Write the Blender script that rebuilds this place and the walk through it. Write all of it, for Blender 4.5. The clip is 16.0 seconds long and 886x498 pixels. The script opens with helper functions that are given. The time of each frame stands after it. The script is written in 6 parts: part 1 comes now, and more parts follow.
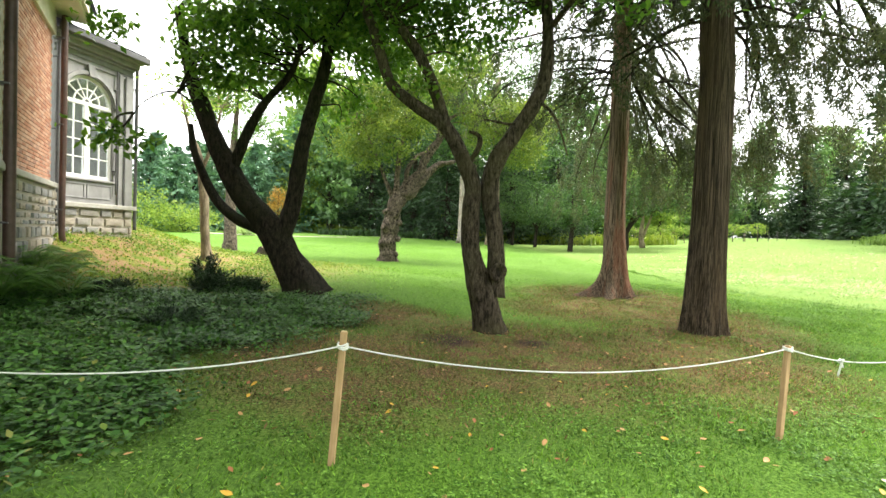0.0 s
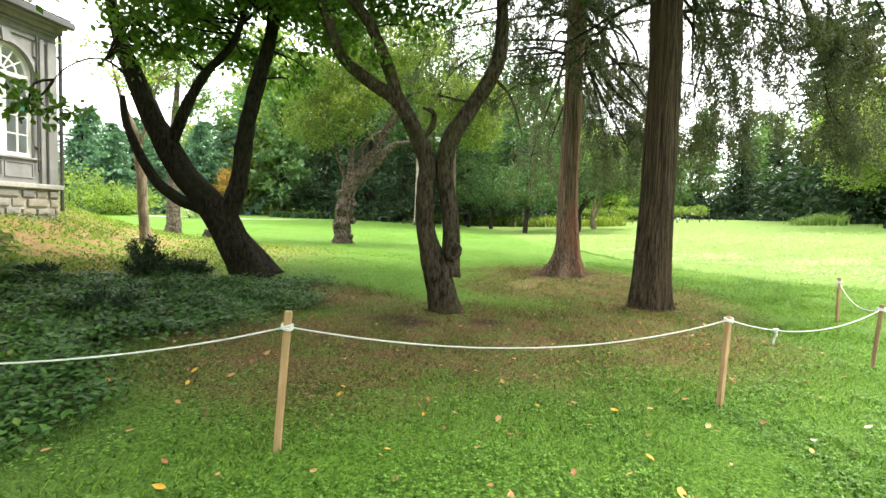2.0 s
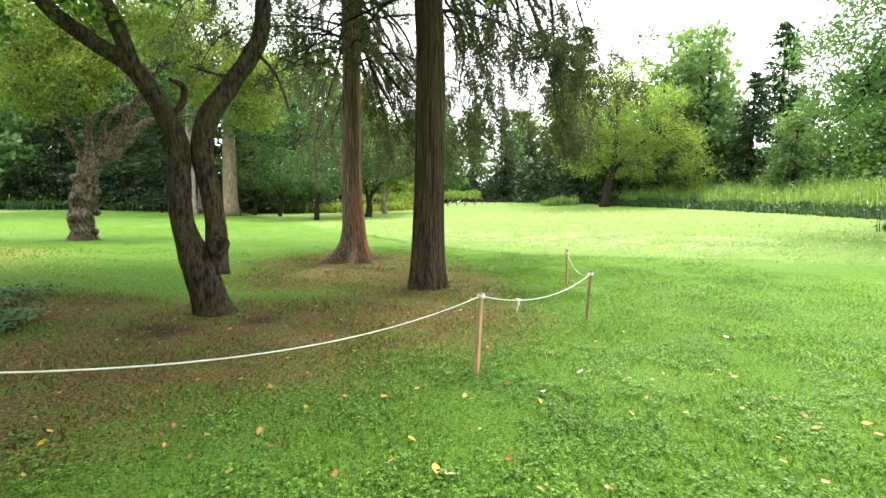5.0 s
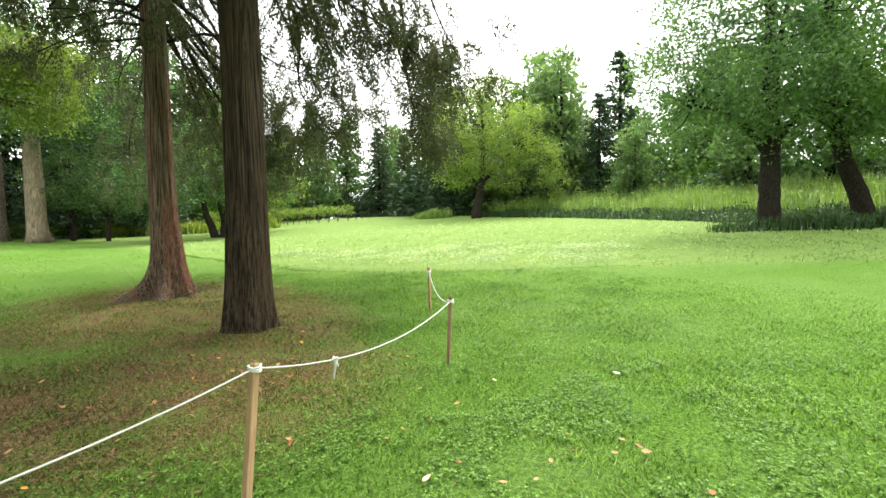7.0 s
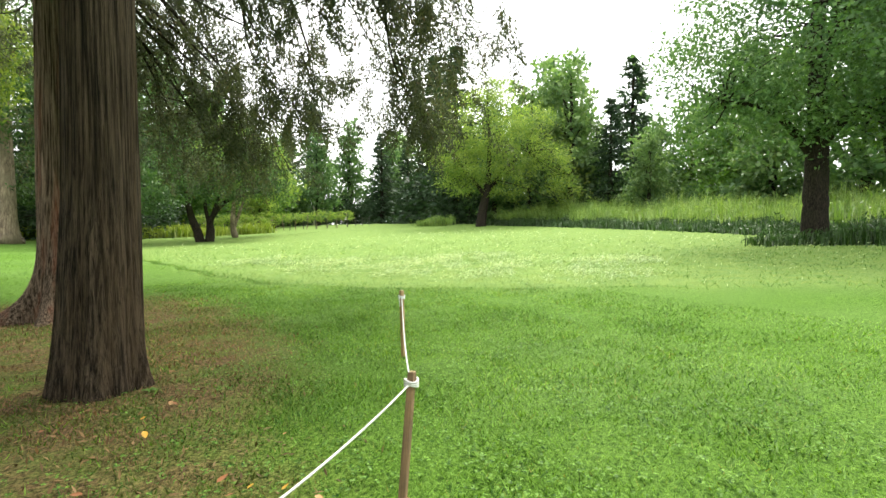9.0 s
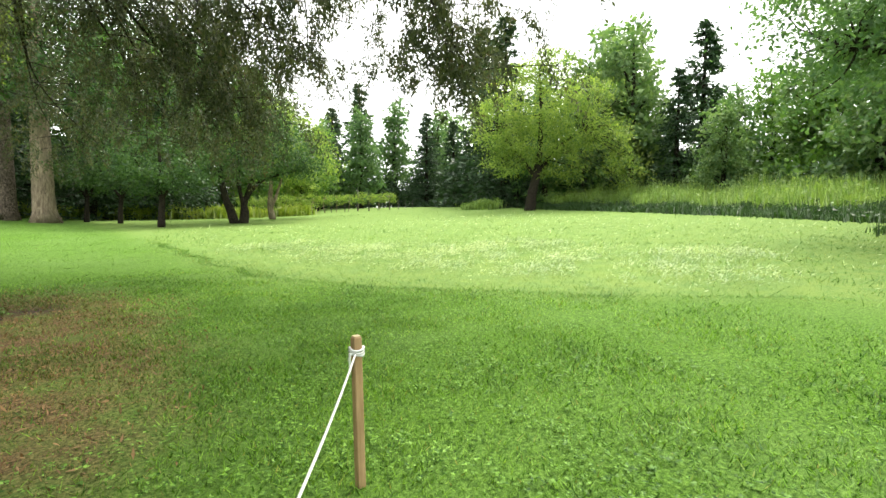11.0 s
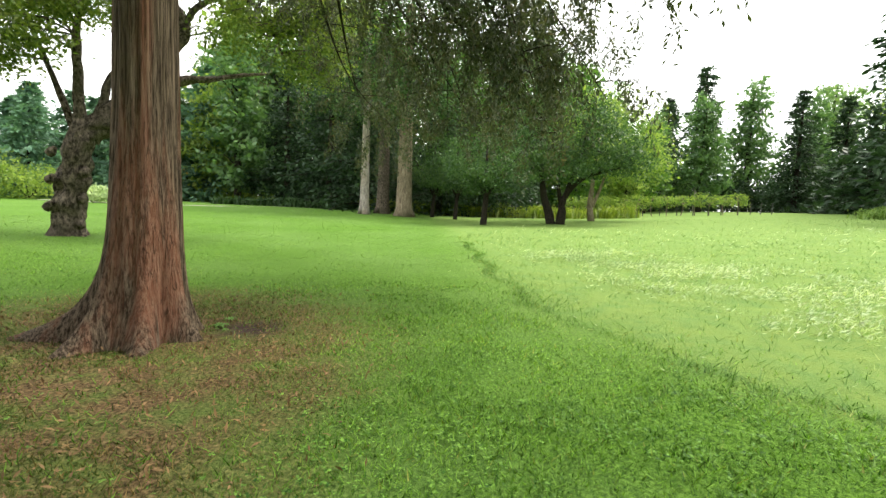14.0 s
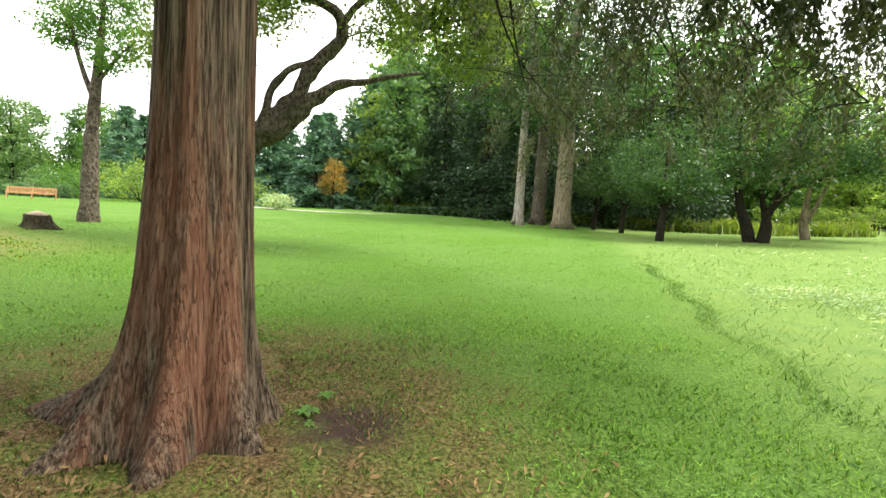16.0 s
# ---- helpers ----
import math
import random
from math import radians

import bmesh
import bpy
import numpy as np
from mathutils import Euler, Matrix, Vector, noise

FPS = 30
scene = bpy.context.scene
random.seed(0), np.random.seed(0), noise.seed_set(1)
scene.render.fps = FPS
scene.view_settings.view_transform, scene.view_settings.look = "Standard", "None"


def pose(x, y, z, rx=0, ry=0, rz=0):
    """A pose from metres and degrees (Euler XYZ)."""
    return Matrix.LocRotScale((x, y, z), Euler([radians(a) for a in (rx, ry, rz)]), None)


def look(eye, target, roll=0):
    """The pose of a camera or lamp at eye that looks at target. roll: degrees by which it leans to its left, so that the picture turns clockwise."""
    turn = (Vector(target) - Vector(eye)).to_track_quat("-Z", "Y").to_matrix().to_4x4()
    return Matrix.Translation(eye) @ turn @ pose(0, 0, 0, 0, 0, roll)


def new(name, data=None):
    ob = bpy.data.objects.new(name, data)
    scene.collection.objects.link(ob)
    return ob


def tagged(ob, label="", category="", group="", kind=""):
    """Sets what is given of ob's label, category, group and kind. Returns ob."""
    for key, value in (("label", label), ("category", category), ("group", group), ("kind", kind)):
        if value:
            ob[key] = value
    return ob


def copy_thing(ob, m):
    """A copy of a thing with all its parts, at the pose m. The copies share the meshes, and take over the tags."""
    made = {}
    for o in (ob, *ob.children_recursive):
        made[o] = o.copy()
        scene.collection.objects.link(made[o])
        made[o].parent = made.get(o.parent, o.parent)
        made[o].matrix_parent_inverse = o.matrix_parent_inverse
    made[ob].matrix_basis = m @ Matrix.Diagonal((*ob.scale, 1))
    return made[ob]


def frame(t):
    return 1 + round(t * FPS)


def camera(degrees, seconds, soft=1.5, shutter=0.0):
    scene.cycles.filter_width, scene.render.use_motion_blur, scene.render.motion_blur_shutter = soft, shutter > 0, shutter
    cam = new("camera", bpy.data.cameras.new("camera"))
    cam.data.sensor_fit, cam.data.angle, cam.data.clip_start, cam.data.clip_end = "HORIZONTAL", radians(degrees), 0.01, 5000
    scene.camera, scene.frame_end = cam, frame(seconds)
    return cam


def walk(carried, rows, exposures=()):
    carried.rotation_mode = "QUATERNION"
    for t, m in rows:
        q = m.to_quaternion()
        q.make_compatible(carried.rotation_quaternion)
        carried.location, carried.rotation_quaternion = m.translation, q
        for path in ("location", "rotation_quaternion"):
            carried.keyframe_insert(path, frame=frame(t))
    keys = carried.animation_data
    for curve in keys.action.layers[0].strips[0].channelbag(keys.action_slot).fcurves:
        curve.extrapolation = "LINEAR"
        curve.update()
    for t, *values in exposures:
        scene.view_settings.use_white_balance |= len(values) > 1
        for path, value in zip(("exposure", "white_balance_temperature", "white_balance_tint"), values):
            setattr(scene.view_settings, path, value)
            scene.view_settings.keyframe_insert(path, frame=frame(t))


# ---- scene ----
# camera and walk
cam = camera(87.0, 16.0)
PATH = [
    (0, (0.148, -0.8, 1.573), (-0.178, 1.172, 1.515), 2.2),
    (0.5, (0.154, -0.793, 1.575), (-0.154, 1.182, 1.511), 2.3),
    (1, (0.154, -0.788, 1.575), (-0.122, 1.19, 1.474), 2.3),
    (1.5, (0.169, -0.748, 1.56), (-0.055, 1.235, 1.434), 2.1),
    (2, (0.177, -0.683, 1.518), (0.035, 1.308, 1.393), 2.0),
    (2.5, (0.171, -0.635, 1.524), (0.112, 1.358, 1.361), 1.9),
    (3, (0.212, -0.639, 1.509), (0.213, 1.351, 1.309), 1.8),
    (3.5, (0.266, -0.663, 1.488), (0.34, 1.326, 1.288), 1.6),
    (4, (0.315, -0.665, 1.494), (0.579, 1.311, 1.332), 1.3),
    (4.5, (0.428, -0.625, 1.555), (0.9, 1.312, 1.402), 1.1),
    (5, (0.469, -0.556, 1.564), (1.169, 1.31, 1.397), 0.7),
    (5.2, (0.545, -0.512, 1.557), (1.305, 1.33, 1.383), 0.5),
    (7.3, (2.052, 1.17, 1.518), (3.268, 2.755, 1.422), -0.9),
    (7.5, (2.229, 1.426, 1.527), (3.476, 2.987, 1.43), -0.6),
    (8, (2.69, 1.854, 1.502), (3.927, 3.423, 1.411), -0.6),
    (8.5, (3.121, 2.344, 1.474), (4.313, 3.948, 1.39), -0.8),
    (8.7, (3.291, 2.546, 1.458), (4.457, 4.169, 1.388), -0.6),
    (10.8, (5.275, 5.025, 1.374), (6.272, 6.754, 1.241), 0.3),
    (11, (5.414, 5.246, 1.37), (6.379, 6.992, 1.235), 0.4),
    (11.5, (5.803, 5.874, 1.331), (6.663, 7.673, 1.179), 0.5),
    (12, (6.078, 6.425, 1.344), (6.835, 8.266, 1.152), 0.6),
    (12.5, (6.354, 7.051, 1.386), (6.956, 8.948, 1.189), 0.9),
    (13, (6.561, 7.595, 1.389), (6.874, 9.561, 1.203), 1.6),
    (13.5, (6.52, 8.18, 1.431), (6.509, 10.172, 1.248), 2.2),
    (14, (6.427, 8.801, 1.442), (6.11, 10.769, 1.278), 2.5),
    (14.5, (6.319, 9.369, 1.493), (5.795, 11.293, 1.337), 2.8),
    (15, (6.069, 9.947, 1.519), (5.413, 11.831, 1.365), 3.1),
    (15.5, (5.827, 10.53, 1.506), (5.059, 12.37, 1.347), 3.4),
    (16, (5.468, 11.029, 1.513), (4.548, 12.798, 1.355), 3.4),
]

walk(cam, [(t, look(e, g, r)) for t, e, g, r in PATH], [(0.0, 1.62), (3.5, 1.62), (5.2, 1.46), (7.5, 1.12), (8.7, 1.05), (11.0, 1.05), (12.0, 1.0), (13.5, 0.92), (15.0, 1.08), (16.0, 1.12)])

# light: bright hazy sky with a weak wide sun from the open field's side
SUN_EL, SUN_AZ = 54.0, 58.0
world = bpy.data.worlds.new("sky")
scene.world = world
world.use_nodes = True
wn, wl = world.node_tree.nodes, world.node_tree.links
wn.clear()
w_out, w_bg = wn.new("ShaderNodeOutputWorld"), wn.new("ShaderNodeBackground")
w_sky = wn.new("ShaderNodeTexSky")
w_sky.sky_type, w_sky.sun_disc = "NISHITA", False
w_sky.sun_elevation, w_sky.sun_rotation = radians(SUN_EL), radians(SUN_AZ)
w_sky.air_density, w_sky.dust_density = 1.0, 3.0
w_tc, w_no, w_ramp, w_mix = (wn.new("ShaderNodeTexCoord"), wn.new("ShaderNodeTexNoise"), wn.new("ShaderNodeValToRGB"), wn.new("ShaderNodeMix"))
w_no.inputs["Scale"].default_value, w_no.inputs["Detail"].default_value = 2.2, 6.0
w_ramp.color_ramp.elements[0].position, w_ramp.color_ramp.elements[1].position = 0.27, 0.40
w_mix.data_type = "RGBA"
w_mix.inputs[7].default_value = (10.2, 10.3, 10.2, 1)
wl.new(w_tc.outputs["Generated"], w_no.inputs["Vector"])
wl.new(w_no.outputs["Fac"], w_ramp.inputs["Fac"])
wl.new(w_ramp.outputs["Color"], w_mix.inputs[0])
wl.new(w_sky.outputs["Color"], w_mix.inputs[6])
wl.new(w_mix.outputs[2], w_bg.inputs["Color"])
w_bg.inputs["Strength"].default_value = 0.13
wl.new(w_bg.outputs["Background"], w_out.inputs["Surface"])

sun_data = bpy.data.lights.new("sun", "SUN")
sun_data.energy, sun_data.angle, sun_data.color = 3.2, radians(26), (1.0, 0.95, 0.84)
sun = new("sun", sun_data)
_a, _e = radians(SUN_AZ), radians(SUN_EL)
sun.matrix_world = look((math.sin(_a) * math.cos(_e) * 60, math.cos(_a) * math.cos(_e) * 60, math.sin(_e) * 60), (0, 0, 0))

# ---- materials ----
def node_mat(name):
    m = bpy.data.materials.new(name)
    m.use_nodes = True
    n, l = m.node_tree.nodes, m.node_tree.links
    return m, n, l, n["Principled BSDF"], n["Material Output"]


def ramp_node(n, stops):
    r = n.new("ShaderNodeValToRGB")
    els = r.color_ramp.elements
    while len(els) < len(stops):
        els.new(0.5)
    for e, (p, c) in zip(els, stops):
        e.position, e.color = p, (*c, 1)
    return r


def noise_node(n, l, scale, detail=5.0, rough=0.6, stretch=None):
    tc = n.new("ShaderNodeTexCoord")
    no = n.new("ShaderNodeTexNoise")
    no.inputs["Scale"].default_value, no.inputs["Detail"].default_value, no.inputs["Roughness"].default_value = scale, detail, rough
    if stretch:
        mp = n.new("ShaderNodeMapping")
        mp.inputs["Scale"].default_value = stretch
        l.new(tc.outputs["Object"], mp.inputs["Vector"])
        l.new(mp.outputs["Vector"], no.inputs["Vector"])
    else:
        l.new(tc.outputs["Object"], no.inputs["Vector"])
    return no


def mix_node(n, l, fac, a, b, mode="MIX"):
    m = n.new("ShaderNodeMix")
    m.data_type, m.blend_type = "RGBA", mode
    for sock, v in ((m.inputs[0], fac), (m.inputs[6], a), (m.inputs[7], b)):
        if isinstance(v, (int, float)):
            sock.default_value = v
        elif isinstance(v, tuple):
            sock.default_value = (*v, 1)
        else:
            l.new(v, sock)
    return m.outputs[2]


def bump_node(n, l, height, strength, distance):
    b = n.new("ShaderNodeBump")
    b.inputs["Strength"].default_value, b.inputs["Distance"].default_value = strength, distance
    l.new(height, b.inputs["Height"])
    return b.outputs["Normal"]


def surface_mat(name, dark, light, scale, rough=0.8, bump=0.4, dist=0.01, stretch=None, patch=None, patch_scale=0.6, spec=0.3, metal=0.0, spread=(0.3, 0.7)):
    """Grain between two colours with a second, larger scale of stains."""
    m, n, l, p, o = node_mat(name)
    g = noise_node(n, l, scale, 8, 0.65, stretch)
    r = ramp_node(n, [(spread[0], dark), (spread[1], light)])
    l.new(g.outputs["Fac"], r.inputs["Fac"])
    big = noise_node(n, l, patch_scale, 4, 0.6)
    r2 = ramp_node(n, [(0.45, (0, 0, 0)), (0.68, (1, 1, 1))])
    l.new(big.outputs["Fac"], r2.inputs["Fac"])
    c = mix_node(n, l, r2.outputs["Color"], r.outputs["Color"], patch if patch else tuple(0.7 * v for v in dark))
    half = n.new("ShaderNodeMix")
    half.data_type = "RGBA"
    half.inputs[0].default_value = 0.6
    l.new(r.outputs["Color"], half.inputs[6])
    l.new(c, half.inputs[7])
    l.new(half.outputs[2], p.inputs["Base Color"])
    p.inputs["Roughness"].default_value, p.inputs["Specular IOR Level"].default_value, p.inputs["Metallic"].default_value = rough, spec, metal
    if bump:
        l.new(bump_node(n, l, g.outputs["Fac"], bump, dist), p.inputs["Normal"])
    return m


def leaf_mat(name, a, b, trans=0.35, rough=0.5, c=None, share=0.06, gloss=0.35):
    """Leaves that vary one by one, let some light through and have a soft sheen."""
    m, n, l, p, o = node_mat(name)
    geo = n.new("ShaderNodeNewGeometry")
    stops = [(0.0, a), (0.8, b), (1.0 - share, b), (1.0, c)] if c else [(0.0, a), (1.0, b)]
    r = ramp_node(n, stops)
    l.new(geo.outputs["Random Per Island"], r.inputs["Fac"])
    big = noise_node(n, l, 0.55, 3, 0.5)
    r2 = ramp_node(n, [(0.33, (0.66, 0.72, 0.66)), (0.67, (1.18, 1.12, 1.0))])
    l.new(big.outputs["Fac"], r2.inputs["Fac"])
    col = mix_node(n, l, 1.0, r.outputs["Color"], r2.outputs["Color"], "MULTIPLY")
    l.new(col, p.inputs["Base Color"])
    p.inputs["Roughness"].default_value, p.inputs["Specular IOR Level"].default_value = rough, gloss
    t = n.new("ShaderNodeBsdfTranslucent")
    warm = mix_node(n, l, 1.0, col, (1.25, 1.35, 0.7), "MULTIPLY")
    l.new(warm, t.inputs["Color"])
    mx = n.new("ShaderNodeMixShader")
    mx.inputs[0].default_value = trans
    l.new(p.outputs[0], mx.inputs[1])
    l.new(t.outputs[0], mx.inputs[2])
    l.new(mx.outputs[0], o.inputs["Surface"])
    return m


def bark_mat(name, dark, light, tint, stretch=(9, 9, 1.1), scale=3.0, bump=0.9, dist=0.03, tint_scale=0.8, tint_stretch=None, crack=0.6):
    """Bark: long plates between narrow dark fissures, a fine fibre on top and patches of a second colour."""
    m, n, l, p, o = node_mat(name)
    g = noise_node(n, l, scale, 9, 0.68, stretch)
    fine = noise_node(n, l, scale * 5, 6, 0.7, (stretch[0], stretch[1], stretch[2] * 1.4))
    r = ramp_node(n, [(0.40, dark), (0.50, tuple(0.5 * (a + b) for a, b in zip(dark, light))), (0.62, light)])
    l.new(g.outputs["Fac"], r.inputs["Fac"])
    big = noise_node(n, l, tint_scale, 4, 0.6, tint_stretch)
    r2 = ramp_node(n, [(0.47, (0, 0, 0)), (0.62, (1, 1, 1))])
    l.new(big.outputs["Fac"], r2.inputs["Fac"])
    c = mix_node(n, l, r2.outputs["Color"], r.outputs["Color"], mix_node(n, l, 0.6, r.outputs["Color"], tint))
    c = mix_node(n, l, 0.7, c, fine.outputs["Fac"], "OVERLAY")
    # fissures: the narrow band where a stretched noise crosses its middle value
    veins = noise_node(n, l, scale * 0.8, 3, 0.5, (stretch[0], stretch[1], stretch[2] * 0.8))
    vr = ramp_node(n, [(0.468, (1, 1, 1)), (0.496, (0, 0, 0)), (0.504, (0, 0, 0)), (0.532, (1, 1, 1))])
    l.new(veins.outputs["Fac"], vr.inputs["Fac"])
    c = mix_node(n, l, mix_node(n, l, crack, (1, 1, 1), vr.outputs["Color"]), dark, c)
    l.new(c, p.inputs["Base Color"])
    p.inputs["Roughness"].default_value, p.inputs["Specular IOR Level"].default_value = 0.92, 0.15
    h = mix_node(n, l, 0.35, mix_node(n, l, 0.5, g.outputs["Fac"], fine.outputs["Fac"]), vr.outputs["Color"])
    l.new(bump_node(n, l, h, bump, dist), p.inputs["Normal"])
    return m


M_BARK = bark_mat("bark_furrowed", (0.013, 0.010, 0.007), (0.10, 0.08, 0.055), (0.075, 0.068, 0.032), (6, 6, 1.6), 4.0)
M_BARK_DARK = bark_mat("bark_dark", (0.008, 0.0065, 0.005), (0.042, 0.034, 0.025), (0.026, 0.026, 0.014), (5, 5, 1.6), 4.0)
M_CEDAR = bark_mat("bark_cedar_red", (0.036, 0.024, 0.016), (0.30, 0.225, 0.16), (0.31, 0.13, 0.078), (22, 22, 0.5), 2.0, 1.0, 0.045, 1.3, (2.6, 2.6, 0.22), 0.6)
M_CEDAR_GREY = bark_mat("bark_cedar_grey", (0.013, 0.010, 0.007), (0.135, 0.10, 0.067), (0.10, 0.068, 0.04), (22, 22, 0.5), 2.0, 1.0, 0.045, 1.4, (2.0, 2.0, 0.3), 0.6)
M_BARK_GNARL = bark_mat("bark_gnarled", (0.025, 0.02, 0.016), (0.21, 0.17, 0.13), (0.07, 0.06, 0.04), (3, 3, 2), 4.0, 1.0, 0.05)
M_BARK_PALE = bark_mat("bark_pale", (0.17, 0.15, 0.13), (0.42, 0.38, 0.33), (0.20, 0.15, 0.10), (5, 5, 1.2), 2.0, 0.5)
M_BARK_BUFF = bark_mat("bark_buff", (0.13, 0.10, 0.07), (0.33, 0.27, 0.19), (0.16, 0.14, 0.09), (5, 5, 1.0), 2.0, 0.5)

M_LEAF_BIG = leaf_mat("leaf_broad_green", (0.05, 0.125, 0.02), (0.17, 0.30, 0.048), 0.55, 0.42)
M_LEAF_MID = leaf_mat("leaf_green", (0.055, 0.14, 0.026), (0.14, 0.255, 0.046), 0.48, 0.5)
M_LEAF_YELLOW = leaf_mat("leaf_yellow_green", (0.13, 0.215, 0.05), (0.30, 0.385, 0.11), 0.58, 0.5)
# cool green, paled and greyed to put distance haze into the colour
M_LEAF_HAZED = leaf_mat("leaf_hazed_green", (0.062, 0.135, 0.058), (0.145, 0.25, 0.10), 0.46, 0.45)
M_LEAF_GREY = leaf_mat("leaf_grey_green", (0.081, 0.162, 0.0675), (0.189, 0.2835, 0.1148), 0.45, 0.5)
M_LEAF_DEEP = leaf_mat("leaf_deep_green", (0.028, 0.072, 0.026), (0.095, 0.175, 0.055), 0.38, 0.5)
M_LEAF_OLIVE = leaf_mat("leaf_olive_green", (0.07, 0.125, 0.025), (0.22, 0.275, 0.058), 0.48, 0.5)
M_LEAF_ORANGE = leaf_mat("leaf_orange", (0.26, 0.15, 0.03), (0.42, 0.27, 0.06), 0.4, 0.5)
M_PINE = leaf_mat("needle_blue_green", (0.055, 0.135, 0.09), (0.14, 0.26, 0.175), 0.3, 0.55)
# dark needles, colour lifted a little in place of haze over the far wood
M_HEMLOCK = leaf_mat("needle_dark_green", (0.017, 0.043, 0.02), (0.045, 0.092, 0.04), 0.25, 0.55)
M_CEDAR_LEAF = leaf_mat("cedar_spray", (0.028, 0.039, 0.022), (0.092, 0.106, 0.056), 0.38, 0.6, (0.11, 0.08, 0.05), 0.07)
M_IVY = leaf_mat("groundcover_leaf", (0.014, 0.055, 0.011), (0.085, 0.20, 0.04), 0.22, 0.48, (0.22, 0.22, 0.06), 0.015, 0.25)
M_IVY_LIGHT = leaf_mat("groundcover_leaf_light", (0.075, 0.16, 0.02), (0.20, 0.29, 0.04), 0.35, 0.5, (0.34, 0.24, 0.05), 0.1)
M_FERN = leaf_mat("fern_frond", (0.08, 0.20, 0.035), (0.17, 0.33, 0.07), 0.45, 0.5)
M_YEW = leaf_mat("yew_needle", (0.010, 0.028, 0.012), (0.03, 0.062, 0.022), 0.15, 0.5)
M_GRASS = leaf_mat("grass_blade", (0.028, 0.098, 0.010), (0.20, 0.37, 0.055), 0.4, 0.45, (0.28, 0.26, 0.08), 0.06, 0.12)
M_GRASS_MID = leaf_mat("grass_blade_mown", (0.07, 0.155, 0.022), (0.165, 0.29, 0.06), 0.4, 0.5, (0.26, 0.30, 0.09), 0.06, 0.12)
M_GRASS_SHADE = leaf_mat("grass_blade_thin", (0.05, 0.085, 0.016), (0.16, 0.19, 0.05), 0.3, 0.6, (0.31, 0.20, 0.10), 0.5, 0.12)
M_GRASS_FIELD = leaf_mat("grass_blade_field", (0.06, 0.148, 0.02), (0.165, 0.29, 0.078), 0.4, 0.5, (0.36, 0.40, 0.15), 0.1, 0.15)
M_SEED = leaf_mat("grass_seed_heads", (0.32, 0.42, 0.22), (0.50, 0.59, 0.39), 0.35, 0.6)
M_CLOVER = leaf_mat("clover_leaf", (0.02, 0.075, 0.009), (0.235, 0.43, 0.085), 0.3, 0.5, None, 0.06, 0.15)
M_WEED = leaf_mat("tall_weed", (0.018, 0.055, 0.016), (0.06, 0.125, 0.036), 0.3, 0.5)
M_WEED_LIGHT = leaf_mat("tall_weed_light", (0.14, 0.26, 0.06), (0.32, 0.44, 0.14), 0.4, 0.5)
M_GOLD = leaf_mat("goldenrod", (0.13, 0.22, 0.025), (0.30, 0.36, 0.05), 0.42, 0.5)
M_FALLEN = {
    "yellow": surface_mat("fallen_leaf_yellow", (0.50, 0.27, 0.03), (0.66, 0.40, 0.06), 30, 0.55, 0.2, 0.002),
    "tan": surface_mat("fallen_leaf_tan", (0.36, 0.19, 0.075), (0.56, 0.34, 0.15), 30, 0.6, 0.2, 0.002),
    "pale": surface_mat("fallen_leaf_pale", (0.62, 0.56, 0.38), (0.75, 0.70, 0.50), 30, 0.55, 0.2, 0.002),
    "rust": surface_mat("fallen_leaf_rust", (0.24, 0.09, 0.04), (0.42, 0.18, 0.08), 30, 0.6, 0.2, 0.002),
}
M_STAKE = surface_mat("stake_pine", (0.34, 0.21, 0.10), (0.52, 0.35, 0.19), 9, 0.75, 0.3, 0.004, (6, 6, 0.5), (0.24, 0.15, 0.08), 3.0)
M_STAKE_OLD = surface_mat("stake_weathered", (0.15, 0.10, 0.06), (0.40, 0.25, 0.13), 6, 0.85, 0.4, 0.004, (6, 6, 0.5), (0.10, 0.08, 0.055), 5.0)
M_ENDGRAIN = surface_mat("stake_end_grain", (0.55, 0.42, 0.24), (0.7, 0.58, 0.36), 40, 0.8, 0.2, 0.002)
M_ROPE = surface_mat("rope_white", (0.66, 0.66, 0.64), (0.82, 0.82, 0.80), 90, 0.8, 0.5, 0.003)
M_BRICK, _n, _l, _p, _o = node_mat("brick_red")
_oi = _n.new("ShaderNodeObjectInfo")
_geo = _n.new("ShaderNodeNewGeometry")
_add = _n.new("ShaderNodeMath")
_add.operation = "FRACT"
_sum = _n.new("ShaderNodeMath")
_sum.operation = "ADD"
_l.new(_oi.outputs["Random"], _sum.inputs[0])
_l.new(_geo.outputs["Random Per Island"], _sum.inputs[1])
_l.new(_sum.outputs[0], _add.inputs[0])
_r = ramp_node(_n, [(0.0, (0.40, 0.175, 0.115)), (0.5, (0.52, 0.28, 0.19)), (0.85, (0.56, 0.35, 0.26)), (1.0, (0.33, 0.17, 0.13))])
_l.new(_add.outputs[0], _r.inputs["Fac"])
_g = noise_node(_n, _l, 40, 6, 0.6)
_c = mix_node(_n, _l, 0.4, _r.outputs["Color"], _g.outputs["Fac"], "OVERLAY")
_l.new(_c, _p.inputs["Base Color"])
_p.inputs["Roughness"].default_value = 0.9
_l.new(bump_node(_n, _l, _g.outputs["Fac"], 0.4, 0.006), _p.inputs["Normal"])
M_MORTAR = surface_mat("mortar", (0.34, 0.30, 0.26), (0.50, 0.46, 0.40), 25, 0.95, 0.4, 0.006, None, (0.28, 0.25, 0.21), 1.5)
M_STONE, _n, _l, _p, _o = node_mat("fieldstone")
_oi = _n.new("ShaderNodeObjectInfo")
